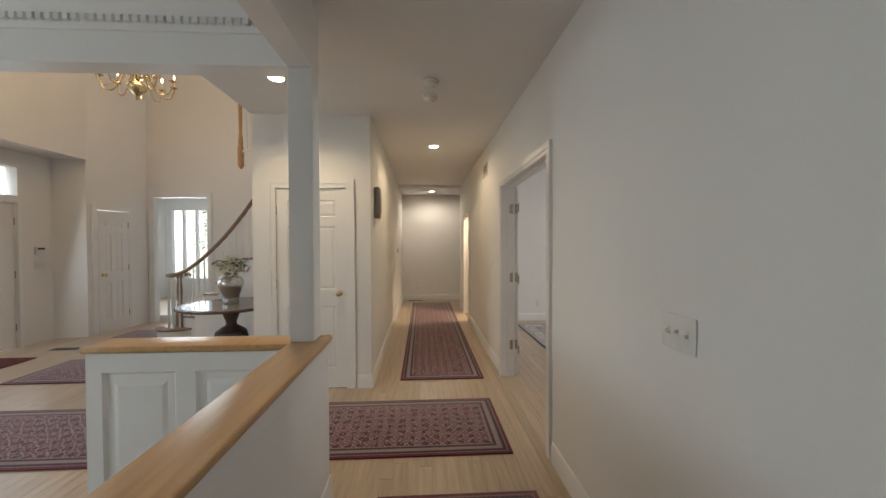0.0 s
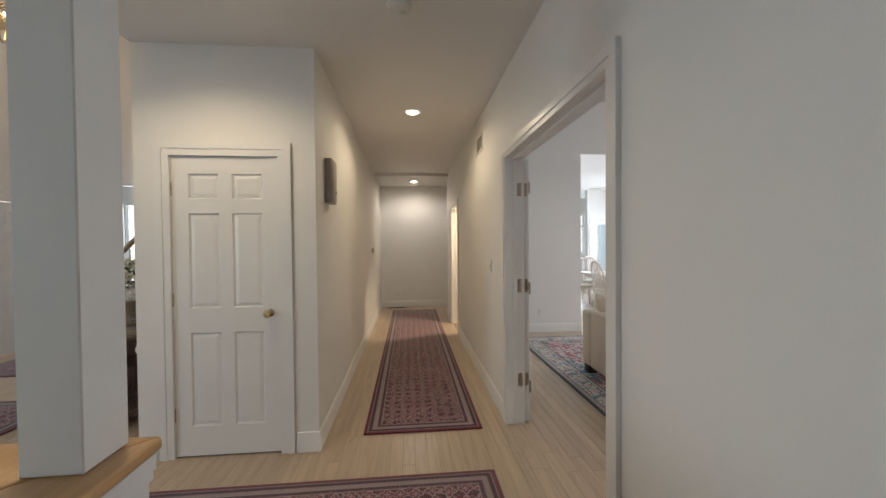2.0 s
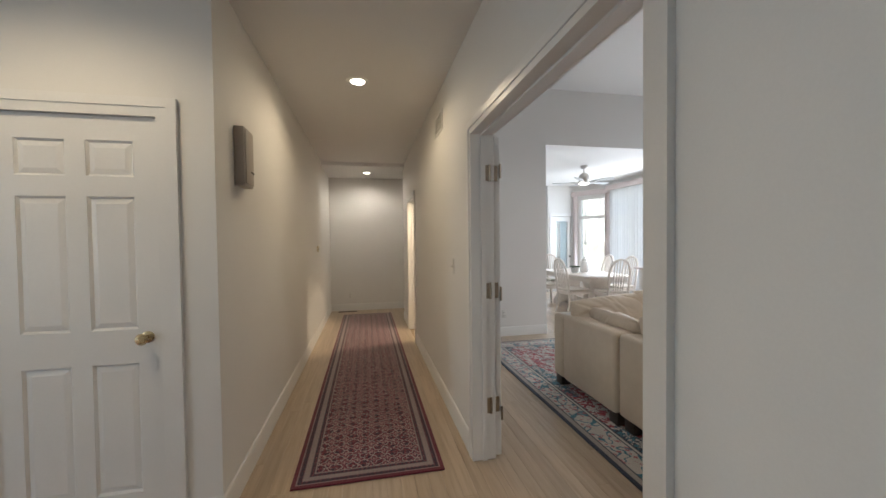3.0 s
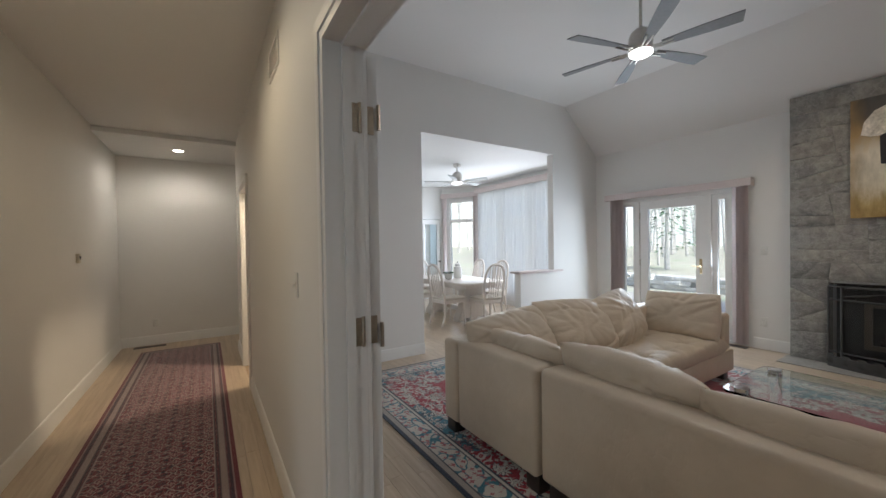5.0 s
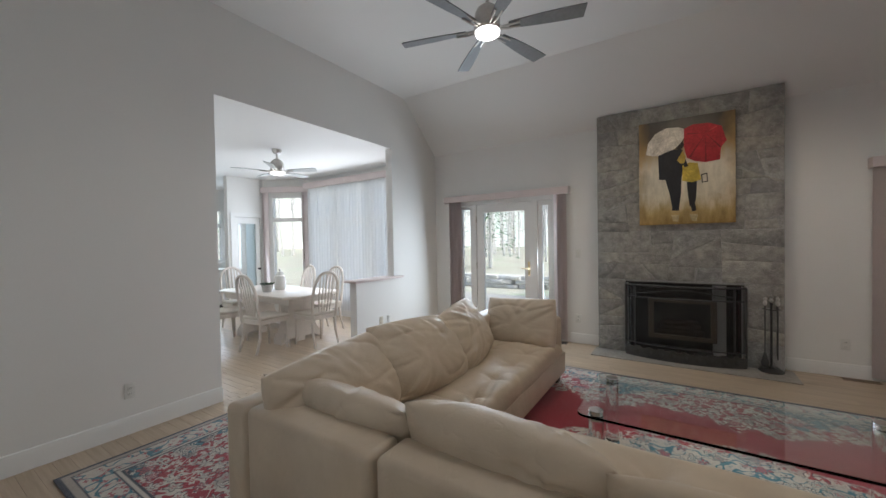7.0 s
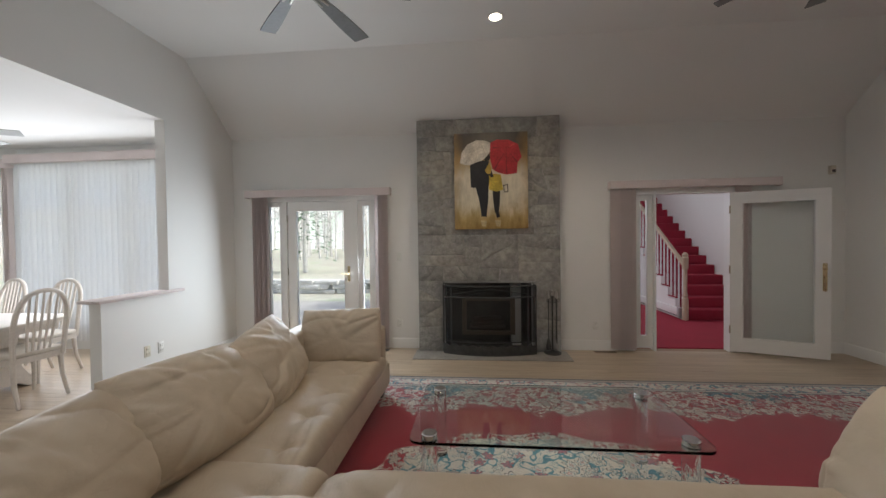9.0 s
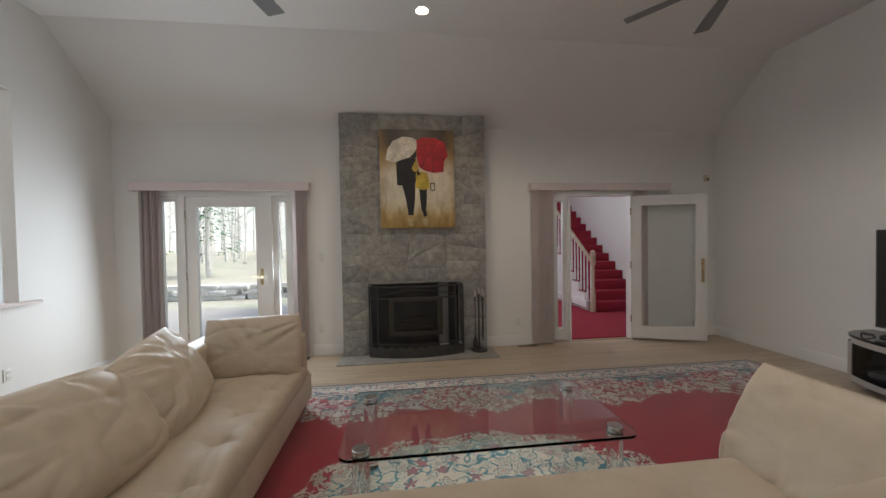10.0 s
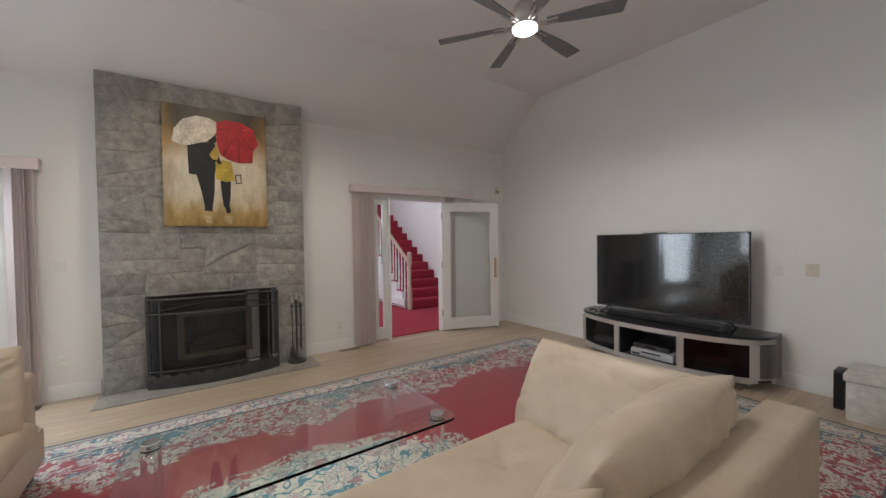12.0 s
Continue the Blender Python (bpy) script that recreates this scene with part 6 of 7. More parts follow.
for k in range(7):
    part("slat", placed(cube(-0.14, -0.006, -0.001, 0.14, 0.006, 0.001), Matrix.Rotation(radians(35), 4, "X")), TRIM, vent, at=pose(0, -0.007, -0.06 + 0.02 * k))


def floor_vent(x0, y0, x1, y1, n, mat, label):
    t = thing("floor_vent", (0, 0, 0), label, "vent", "floor vents")
    part("frame", cube(x0, y0, 0.0008, x1, y1, 0.005, 0.001, 1), mat, t)
    for k in range(n):
        if x1 - x0 > y1 - y0:
            x = x0 + (x1 - x0) * (k + 0.5) / n
            part("slot", cube(x - 0.004, y0 + 0.015, 0.0052, x + 0.004, y1 - 0.015, 0.0058), BLACK, t)
        else:
            y = y0 + (y1 - y0) * (k + 0.5) / n
            part("slot", cube(x0 + 0.015, y - 0.004, 0.0052, x1 - 0.015, y + 0.004, 0.0058), BLACK, t)


floor_vent(-0.12, 9.72, 0.24, 9.83, 16, surface("brown_vent", (0.06, 0.045, 0.035), 0.5, 0.5), "dark brown floor vent at the end of the hallway")
floor_vent(6.57, 2.03, 6.66, 2.30, 12, surface("tan_vent", (0.30, 0.22, 0.15), 0.5, 0.3), "tan floor vent by the fireplace wall")
floor_vent(6.52, 4.98, 6.63, 5.34, 14, surface("dark_vent", (0.09, 0.075, 0.06), 0.5, 0.4), "dark floor vent beside the patio door")
floor_vent(-4.95, 5.75, -4.6, 5.87, 14, surface("dark_vent_foyer", (0.07, 0.06, 0.05), 0.5, 0.4), "dark floor vent in the entrance hall")

# ---- dining room ----
WHITEWASH = surface("whitewashed_wood", (0.66, 0.60, 0.54), 0.35, vary=0.05, scale=5, grain=50, grain_vary=0.05, bump=0.05)
SEAT = surface("cream_seat_fabric", (0.62, 0.57, 0.50), 0.8, vary=0.05, scale=8, grain=200, grain_vary=0.08, bump=0.2)
dt = thing("dining_table", (4.85, 9.05, 0.0), "whitewashed dining table with clipped corners on two flared pedestals", "table")
c = 0.16
part("tabletop", rounded(prism([(-0.48 + c, -1.0), (0.48 - c, -1.0), (0.48, -1.0 + c), (0.48, 1.0 - c), (0.48 - c, 1.0), (-0.48 + c, 1.0), (-0.48, 1.0 - c), (-0.48, -1.0 + c)], 0.685, 0.725), 0.008, 2), WHITEWASH, dt)
part("apron", prism([(-0.38, -0.85), (0.38, -0.85), (0.38, 0.85), (-0.38, 0.85)], 0.60, 0.684), WHITEWASH, dt)
for y in (-0.5, 0.5):
    for sx in (-1, 1):
        bm = bmesh.new()
        pts = [(0.06, 0.06), (0.22, 0.06), (0.30, 0.01), (0.34, 0.0), (0.34, 0.08), (0.26, 0.20), (0.20, 0.40), (0.24, 0.599), (0.06, 0.599)]
        a = [bm.verts.new((sx * x, y - 0.09, z)) for x, z in pts]
        b = [bm.verts.new((sx * x, y + 0.09, z)) for x, z in pts]
        bm.faces.new(a)
        bm.faces.new(b[::-1])
        for i in range(len(pts)):
            j = (i + 1) % len(pts)
            bm.faces.new((a[i], a[j], b[j], b[i]))
        part("pedestal", bm, WHITEWASH, dt)
    part("pedestal_core", cube(-0.059, y - 0.09, 0.0, 0.059, y + 0.09, 0.599), WHITEWASH, dt)
part("stretcher", cube(-0.03, -0.409, 0.12, 0.03, 0.409, 0.20), WHITEWASH, dt)


def dining_chair(m):
    """Arched slat-back chair; it faces +y."""
    t = thing("dining_chair", m, "whitewashed dining chair with an arched slat back and cream seat", "chair", "dining chairs")
    part("seat", rounded(prism([(-0.20, -0.21), (0.20, -0.21), (0.23, 0.22), (-0.23, 0.22)], 0.44, 0.485), 0.016, 3), SEAT, t, "cream upholstered seat")
    part("seat_rail", prism([(-0.20, -0.205), (0.20, -0.205), (0.225, 0.215), (-0.225, 0.215)], 0.385, 0.4395), WHITEWASH, t)
    arch = smooth_path([(-0.185, -0.21, 0.40), (-0.195, -0.235, 0.65), (-0.185, -0.275, 0.86), (-0.12, -0.305, 1.00), (0.0, -0.315, 1.045), (0.12, -0.305, 1.00), (0.185, -0.275, 0.86), (0.195, -0.235, 0.65), (0.185, -0.21, 0.40)], 6)
    part("back_frame", tube(arch, 0.021, 8), WHITEWASH, t)
    for k in range(5):
        x = -0.105 + 0.0525 * k
        top = 1.035 - 0.9 * x * x * 2.6
        part("slat", tube([(x * 0.8, -0.205, 0.485), (x * 0.95, -0.245, 0.70), (x, -0.305, top)], [0.010, 0.012, 0.010], 6), WHITEWASH, t)
    for sx in (-1, 1):
        part("leg", tube([(sx * 0.195, 0.19, 0.385), (sx * 0.20, 0.195, 0.2), (sx * 0.205, 0.21, 0.0)], [0.024, 0.019, 0.016], 8), WHITEWASH, t)
        part("leg", tube([(sx * 0.175, -0.19, 0.40), (sx * 0.18, -0.205, 0.2), (sx * 0.185, -0.265, 0.0)], [0.022, 0.019, 0.016], 8), WHITEWASH, t)
    return t


chair = dining_chair(pose(4.84, 8.10, 0, 0, 0, -6))
for x, y, a in ((4.30, 8.50, -86), (4.22, 9.40, -93), (5.42, 8.66, 92), (5.48, 9.48, 86), (4.86, 10.18, 178)):
    copy_thing(chair, pose(x, y, 0, 0, 0, a))
pot = thing("potted_plant", (4.62, 8.95, 0.726), "small succulent in a grey pot on the dining table", "plant")
part("pot", lathe([(0.055, 0), (0.07, 0.02), (0.085, 0.11), (0.088, 0.115), (0.078, 0.115), (0.07, 0.10)], 24), surface("grey_ceramic", (0.50, 0.49, 0.47), 0.4, vary=0.1), pot)
part("soil", lathe([(0.072, 0.095), (0.02, 0.10)], 16), surface("potting_soil", (0.04, 0.03, 0.02), 0.95), pot)
LEAFG = surface("dark_leaf", (0.05, 0.085, 0.045), 0.5, vary=0.25, scale=20)
for k in range(14):
    a, r = k * 2.4, 0.02 + 0.045 * (k / 14)
    part("leaf", tube([(0, 0, 0), (0.03, 0, 0.028), (0.055, 0, 0.04)], [0.012, 0.016, 0.002], 6), LEAFG, pot, at=Matrix.Translation((r * math.cos(a), r * math.sin(a), 0.10)) @ Matrix.Rotation(a, 4, "Z"))
jar = thing("glass_jar", (4.90, 9.05, 0.726), "white lidded ginger jar on the dining table", "jar")
PORCELAIN = surface("white_porcelain", (0.74, 0.73, 0.70), 0.2, vary=0.03, bump=0.0)
part("jar", lathe([(0.07, 0), (0.085, 0.02), (0.09, 0.12), (0.075, 0.22), (0.05, 0.24), (0.055, 0.25)], 24), PORCELAIN, jar)
part("lid", lathe([(0.06, 0.2505), (0.05, 0.28), (0.012, 0.30), (0.020, 0.32), (0.004, 0.34)], 20), PORCELAIN, jar)
cab = thing("kitchen_counter", (5.6, 12.95, 0.0), "white kitchen base cabinet with a pale worktop under the window", "cabinet")
part("body", cube(-1.2, -0.28, 0.08, 0.6, 0.34, 0.86), TRIM, cab)
part("plinth", cube(-1.2, -0.22, 0.0, 0.6, 0.34, 0.079), BLACK, cab)
for k in range(3):
    d = part("door", cube(-1.18 + 0.55 * k, -0.30, 0.10, -0.66 + 0.55 * k, -0.2805, 0.84, 0.003), TRIM, cab)
    part("handle", tube([(-0.72 + 0.55 * k, -0.302, 0.70), (-0.72 + 0.55 * k, -0.325, 0.72), (-0.72 + 0.55 * k, -0.325, 0.78), (-0.72 + 0.55 * k, -0.302, 0.80)], 0.005, 6), NICKEL, d)
part("worktop", cube(-1.22, -0.32, 0.861, 0.62, 0.34, 0.90, 0.006), surface("pale_worktop", (0.55, 0.53, 0.50), 0.3, vary=0.1, grain=60, grain_vary=0.1), cab)

# ---- stair hall behind the glazed doors ----
stairs = thing("staircase", (8.62, 0, 0), "straight carpeted staircase with crimson treads and white sides", "stairs", kind="structure")
RISE, RUN, STEPS = 0.182, 0.262, 15
for k in range(STEPS):
    x = k * RUN
    part("step", rounded(cube(x - 0.02, -0.998, k * RISE + (0.006 if k == 0 else -0.05), x + RUN + 0.03, 0.10, (k + 1) * RISE), 0.018, 2), CARPET, stairs)
bm = bmesh.new()
prof = [(0, 0.004)] + [p for k in range(STEPS) for p in ((k * RUN, (k + 1) * RISE - 0.02), ((k + 1) * RUN, (k + 1) * RISE - 0.02))] + [(STEPS * RUN, 0.004)]
a = [bm.verts.new((x, 0.101, z)) for x, z in prof]
b = [bm.verts.new((x, 0.150, z)) for x, z in prof]
bm.faces.new(a)
bm.faces.new(b[::-1])
for i in range(len(prof)):
    j = (i + 1) % len(prof)
    bm.faces.new((a[i], a[j], b[j], b[i]))
part("stringer", bm, TRIM, stairs, "white stepped side board")
for k in range(STEPS):
    part("tread_end", cube(k * RUN - 0.03, 0.0, (k + 1) * RISE + 0.0005, (k + 1) * RUN - 0.005, 0.165, (k + 1) * RISE + 0.014, 0.004), CARPET, stairs)
newel = part("newel", lathe([(0.05, 0.0), (0.05, 0.36), (0.032, 0.40), (0.045, 0.43), (0.028, 0.50), (0.034, 0.80), (0.028, 0.88), (0.05, 0.92), (0.05, 1.08), (0.06, 1.10), (0.04, 1.12), (0.05, 1.16), (0.02, 1.20)], 20, (-0.02, 0.13, 0.006)), surface("pale_oak_rail", (0.52, 0.41, 0.30), 0.35, vary=0.08), stairs, "pale wooden newel post")
RAILWOOD = newel.data.materials[0]
for k in range(STEPS):
    for f in (0.25, 0.75):
        x = (k + f) * RUN
        z0, z1 = (k + 1) * RISE + 0.015, 0.92 + (x / RUN) * RISE + 0.04
        h = z1 - z0
        part("baluster", lathe([(0.018, 0), (0.018, h * 0.25), (0.012, h * 0.29), (0.017, h * 0.36), (0.010, h)], 8, (x, 0.125, z0)), TRIM, stairs)
part("handrail", rounded(placed(cube(0, -0.03, -0.025, math.hypot(STEPS * RUN, STEPS * RISE), 0.03, 0.03), Matrix.Rotation(-math.atan2(RISE, RUN), 4, "Y")), 0.01, 2), RAILWOOD, stairs, "pale wooden handrail", at=pose(0.0, 0.125, 0.965))
heater = thing("baseboard_heater", (0, 0, 0), "white baseboard heater along the stair side", "heater")
part("cover", rounded(cube(8.72, 0.152, 0.03, 10.9, 0.20, 0.20), 0.006, 2), TRIM, heater)
part("fin_gap", cube(8.74, 0.2005, 0.05, 10.88, 0.203, 0.065), BLACK, heater)
part("end_cap", cube(8.66, 0.152, 0.02, 8.719, 0.215, 0.215, 0.006), surface("grey_cap", (0.45, 0.45, 0.45), 0.4), heater)

# ---- panelled half wall, column, beam and cornice ----
solid("half_wall", box(box(bmesh.new(), -0.45, -2.0, 0.0, -0.302, 2.372, 0.908), -1.50, 2.372, 0.0, -0.302, 2.515, 0.908), WALL, "low cream-white half wall that turns a corner by the hallway", "wall", kind="structure")
bm = bmesh.new()
for x0, x1, z0, z1 in ((-1.50, -1.42, 0, 0.907), (-1.05, -0.95, 0.2, 0.81), (-0.58, -0.452, 0, 0.907), (-1.42, -0.58, 0.81, 0.907), (-1.42, -0.58, 0.0, 0.20)):
    box(bm, x0, 2.354, z0, x1, 2.3715, z1)
solid("wainscot", bm, TRIM, "white painted wainscot stiles and rails on the half wall", "panelling", kind="structure")
for x0, x1 in ((-1.42, -1.05), (-0.95, -0.58)):
    bm = bmesh.new()
    rings = []
    for d, y in ((0.0, 2.356), (0.014, 2.368), (0.05, 2.368), (0.075, 2.361)):
        rings.append([bm.verts.new(p) for p in ((x0 + d, y, 0.2 + d), (x1 - d, y, 0.2 + d), (x1 - d, y, 0.81 - d), (x0 + d, y, 0.81 - d))])
    for r0, r1 in zip(rings, rings[1:]):
        for i in range(4):
            bm.faces.new((r0[i], r0[(i + 1) % 4], r1[(i + 1) % 4], r1[i]))
    bm.faces.new(rings[-1])
    part("panel", bm, TRIM, bpy.data.objects["wainscot"], sharp=12)
cap = solid("half_wall_cap", rounded(prism([(-0.475, -2.0), (-0.285, -2.0), (-0.285, 2.545), (-0.475, 2.355)], 0.910, 0.944), 0.008, 3), OAK_CAP, "honey-coloured oak cap board on the half wall", "trim", kind="structure")
capb = part("cap_board", placed(rounded(prism([(2.350, 0.475), (2.545, 0.285), (2.545, 1.53), (2.350, 1.53)], 0.910, 0.944), 0.008, 3), Matrix.Rotation(radians(90), 4, "Z")), OAK_CAP, cap)
bm = box(box(bmesh.new(), -0.300, -2.0, 0.868, -0.290, 2.525, 0.909), -0.300, -2.0, 0.845, -0.294, 2.52, 0.868)
solid("trim", bm, TRIM, "white moulding under the oak cap", "trim", kind="structure")
col = thing("column", (-0.4075, 2.447, 0.945), "square white column standing on the oak-capped half wall", "column", kind="structure")
part("shaft", cube(-0.0645, -0.065, 0.0, 0.0645, 0.065, 1.474, 0.003, 1), WALL, col)
bm = box(bmesh.new(), -5.50, 2.385, 2.42, -0.472, 2.515, 2.768)
box(bm, -0.472, -2.0, 2.42, -0.342, 2.515, 2.768)
solid("beam", bm, TRIM, "white boxed ceiling beams over the half wall", "beam", kind="structure")
bm = bmesh.new()
prof = [(0.0, 2.585), (0.010, 2.585), (0.012, 2.60), (0.012, 2.655), (0.022, 2.66), (0.03, 2.68), (0.07, 2.72), (0.10, 2.745), (0.105, 2.767), (0.0, 2.767)]
a = [bm.verts.new((-5.5, 2.3845 - d, z)) for d, z in prof]
b = [bm.verts.new((-0.473, 2.3845 - d, z)) for d, z in prof]
bm.faces.new(a)
bm.faces.new(b[::-1])
for i in range(len(prof)):
    j = (i + 1) % len(prof)
    bm.faces.new((a[i], a[j], b[j], b[i]))
cornice = solid("cornice", bm, TRIM, "white crown moulding with a row of dentil blocks", "moulding", kind="structure", sharp=25)
dent = bpy.data.meshes.new("dentil")
bm = cube(-0.0125, -0.0225, -0.016, 0.0125, 0.0, 0.016)
bm.to_mesh(dent)
bm.free()
dent.materials.append(TRIM)
for k in range(70):
    d = new("dentil", dent)
    d.parent = cornice
    d.location = (-0.50 - 0.0425 * k, 2.372, 2.636)

# keypad on the entry wall
kp = thing("alarm_keypad", facing(-5.50, 6.22, 1.38, (1, 0)), "white alarm keypad with a dark display on the wall", "keypad")
part("case", cube(-0.075, -0.03, -0.06, 0.075, -0.0005, 0.06, 0.006), PLASTIC, kp)
part("display", cube(-0.05, -0.033, 0.015, 0.05, -0.0302, 0.042), BLACK, kp)
wall_plate("light_switch", facing(-5.50, 6.22, 1.17, (1, 0)), 0.165, 0.115, 3, "white three-gang light switch under the keypad")

# ---- round table with vase ----
MAHOG = surface("dark_mahogany", (0.10, 0.062, 0.045), 0.36, vary=0.25, scale=5, grain=60, grain_vary=0.15, bump=0.03, coat=0.0)
rt = thing("round_table", (-2.04, 4.88, 0.0), "round dark mahogany pedestal table with a polished top", "table")
part("tabletop", lathe([(0.50, 0.725), (0.53, 0.728), (0.555, 0.742), (0.555, 0.752), (0.545, 0.76), (0.02, 0.761)], 64), MAHOG, rt)
part("inlay", lathe([(0.47, 0.7612), (0.49, 0.7616), (0.47, 0.7618)], 64), surface("pale_inlay", (0.16, 0.10, 0.06), 0.25, coat=0.4), rt, "paler inlaid band")
part("pedestal", lathe([(0.16, 0.09), (0.12, 0.115), (0.07, 0.14), (0.06, 0.17), (0.10, 0.20), (0.135, 0.25), (0.163, 0.33), (0.172, 0.39), (0.162, 0.44), (0.11, 0.48), (0.06, 0.51), (0.055, 0.545), (0.075, 0.60), (0.10, 0.66), (0.13, 0.70), (0.13, 0.724)], 40), MAHOG, rt, "turned urn-shaped pedestal")
for k in range(18):
    a = 2 * math.pi * k / 18
    part("gadroon", tube([(0.132 * math.cos(a), 0.132 * math.sin(a), 0.245), (0.172 * math.cos(a), 0.172 * math.sin(a), 0.37), (0.160 * math.cos(a), 0.160 * math.sin(a), 0.438)], [0.006, 0.013, 0.006], 6), MAHOG, rt)
bm = bmesh.new()
pts = []
for k in range(48):
    a = 2 * math.pi * k / 48
    r = 0.33 + 0.09 * math.cos(4 * a)
    pts.append((r * math.cos(a), r * math.sin(a)))
part("platform", rounded(prism(pts, 0.05, 0.09), 0.008, 2), MAHOG, rt)
for k in range(4):
    a = math.pi / 2 * k
    f = part("foot", tube(smooth_path([(0.30, 0, 0.04), (0.36, 0, 0.065), (0.42, 0, 0.055), (0.455, 0, 0.022)]), [0.035] * 8 + [0.04] * 8 + [0.024] * 9, 10), MAHOG, rt, "carved scroll foot", at=Matrix.Rotation(a, 4, "Z"))
    part("acanthus", tube(smooth_path([(0.14, 0, 0.13), (0.22, 0, 0.12), (0.30, 0, 0.095)]), [0.02 + 0.012 * math.sin(i) ** 2 for i in range(17)], 8), MAHOG, rt, at=Matrix.Rotation(a, 4, "Z"))
MERCURY = surface("mercury_glass", (0.62, 0.61, 0.58), 0.18, 0.9, vary=0.25, scale=30, grain=70, grain_vary=0.2, bump=0.35, dist=0.006)
vase = thing("vase", (-2.05, 4.90, 0.763), "silvered glass ginger-jar vase filled with white flowers", "vase")
part("body", lathe([(0.085, 0), (0.09, 0.01), (0.085, 0.05), (0.10, 0.12), (0.135, 0.20), (0.145, 0.25), (0.125, 0.30), (0.085, 0.33), (0.08, 0.345), (0.095, 0.36), (0.085, 0.362), (0.07, 0.345)], 36), MERCURY, vase)
PETAL = surface("cream_petals", (0.66, 0.64, 0.50), 0.7, vary=0.15, scale=25, grain=120, grain_vary=0.1, bump=0.1)
STALK = surface("flower_leaf", (0.06, 0.11, 0.04), 0.5, vary=0.3, scale=20)
rng = random.Random(3)
for k in range(11):
    a, r, h = k * 2.39, 0.03 + 0.015 * k, 0.50 - 0.010 * k + rng.uniform(-0.02, 0.03)
    cx, cy = r * math.cos(a), r * math.sin(a)
    part("stem", tube([(cx * 0.2, cy * 0.2, 0.34), (cx * 0.7, cy * 0.7, 0.42), (cx, cy, h)], 0.004, 5), STALK, vase)
    bm = bmesh.new()
    for j in range(34):
        u, v = rng.uniform(-1, 1), rng.uniform(0, 2 * math.pi)
        d = Vector((math.sqrt(1 - u * u) * math.cos(v), math.sqrt(1 - u * u) * math.sin(v), u))
        p = Vector((cx, cy, h)) + d * 0.056
        s1 = d.orthogonal().normalized() * 0.016
        s2 = d.cross(s1).normalized() * 0.016
        q = [bm.verts.new(p + s1), bm.verts.new(p + s2 + d * 0.006), bm.verts.new(p - s1), bm.verts.new(p - s2 + d * 0.006)]
        top = bm.verts.new(p - d * 0.004)
        for i in range(4):
            bm.faces.new((q[i], q[(i + 1) % 4], top))
    part("flower", bm, PETAL, vase, "cream hydrangea head", sharp=80)
for k in range(26):
    a, r = k * 2.4, 0.06 + 0.08 * rng.random()
    h = 0.40 + 0.10 * rng.random()
    bm = bmesh.new()
    n = 5
    left, right = [], []
    for i in range(n + 1):
        u = i / n
        w = 0.026 * math.sin(math.pi * min(0.98, u * 0.9 + 0.08))
        p = Vector((0.10 * u, 0, 0.035 * math.sin(u * 2.6)))
        left.append(bm.verts.new(p + Vector((0, w, 0.006))))
        right.append(bm.verts.new(p + Vector((0, -w, 0.006))))
    mid = [bm.verts.new((0.10 * i / n, 0, 0.035 * math.sin(i / n * 2.6) - 0.003)) for i in range(n + 1)]
    for i in range(n):
        bm.faces.new((left[i], mid[i], mid[i + 1], left[i + 1]))
        bm.faces.new((mid[i], right[i], right[i + 1], mid[i + 1]))
    part("leaf", bm, STALK, vase, at=Matrix.Translation((r * 0.7 * math.cos(a), r * 0.7 * math.sin(a), h)) @ Matrix.Rotation(a, 4, "Z") @ Matrix.Rotation(rng.uniform(-0.5, 0.3), 4, "Y"), sharp=80)

# ---- curved staircase of the entrance hall ----
inner = smooth_path([(-3.64, 6.36, 0), (-3.18, 6.18, 0), (-2.62, 6.07, 0), (-2.10, 6.03, 0), (-1.58, 6.12, 0)], 20)
dist = [0.0]
for p, q in zip(inner, inner[1:]):
    dist.append(dist[-1] + (q - p).length)


def along(s):
    s = max(0.0, min(s, dist[-1] - 1e-6))
    i = max(k for k in range(len(dist) - 1) if dist[k] <= s)
    u = (s - dist[i]) / (dist[i + 1] - dist[i])
    p = inner[i].lerp(inner[i + 1], u)
    way = (inner[i + 1] - inner[i]).normalized()
    return p, Vector((-way.y, way.x, 0))


def rail_height(u):
    """Height of the handrail, level at the newel and steeper further up."""
    return 0.985 + 0.55 * u + 1.80 * u * u


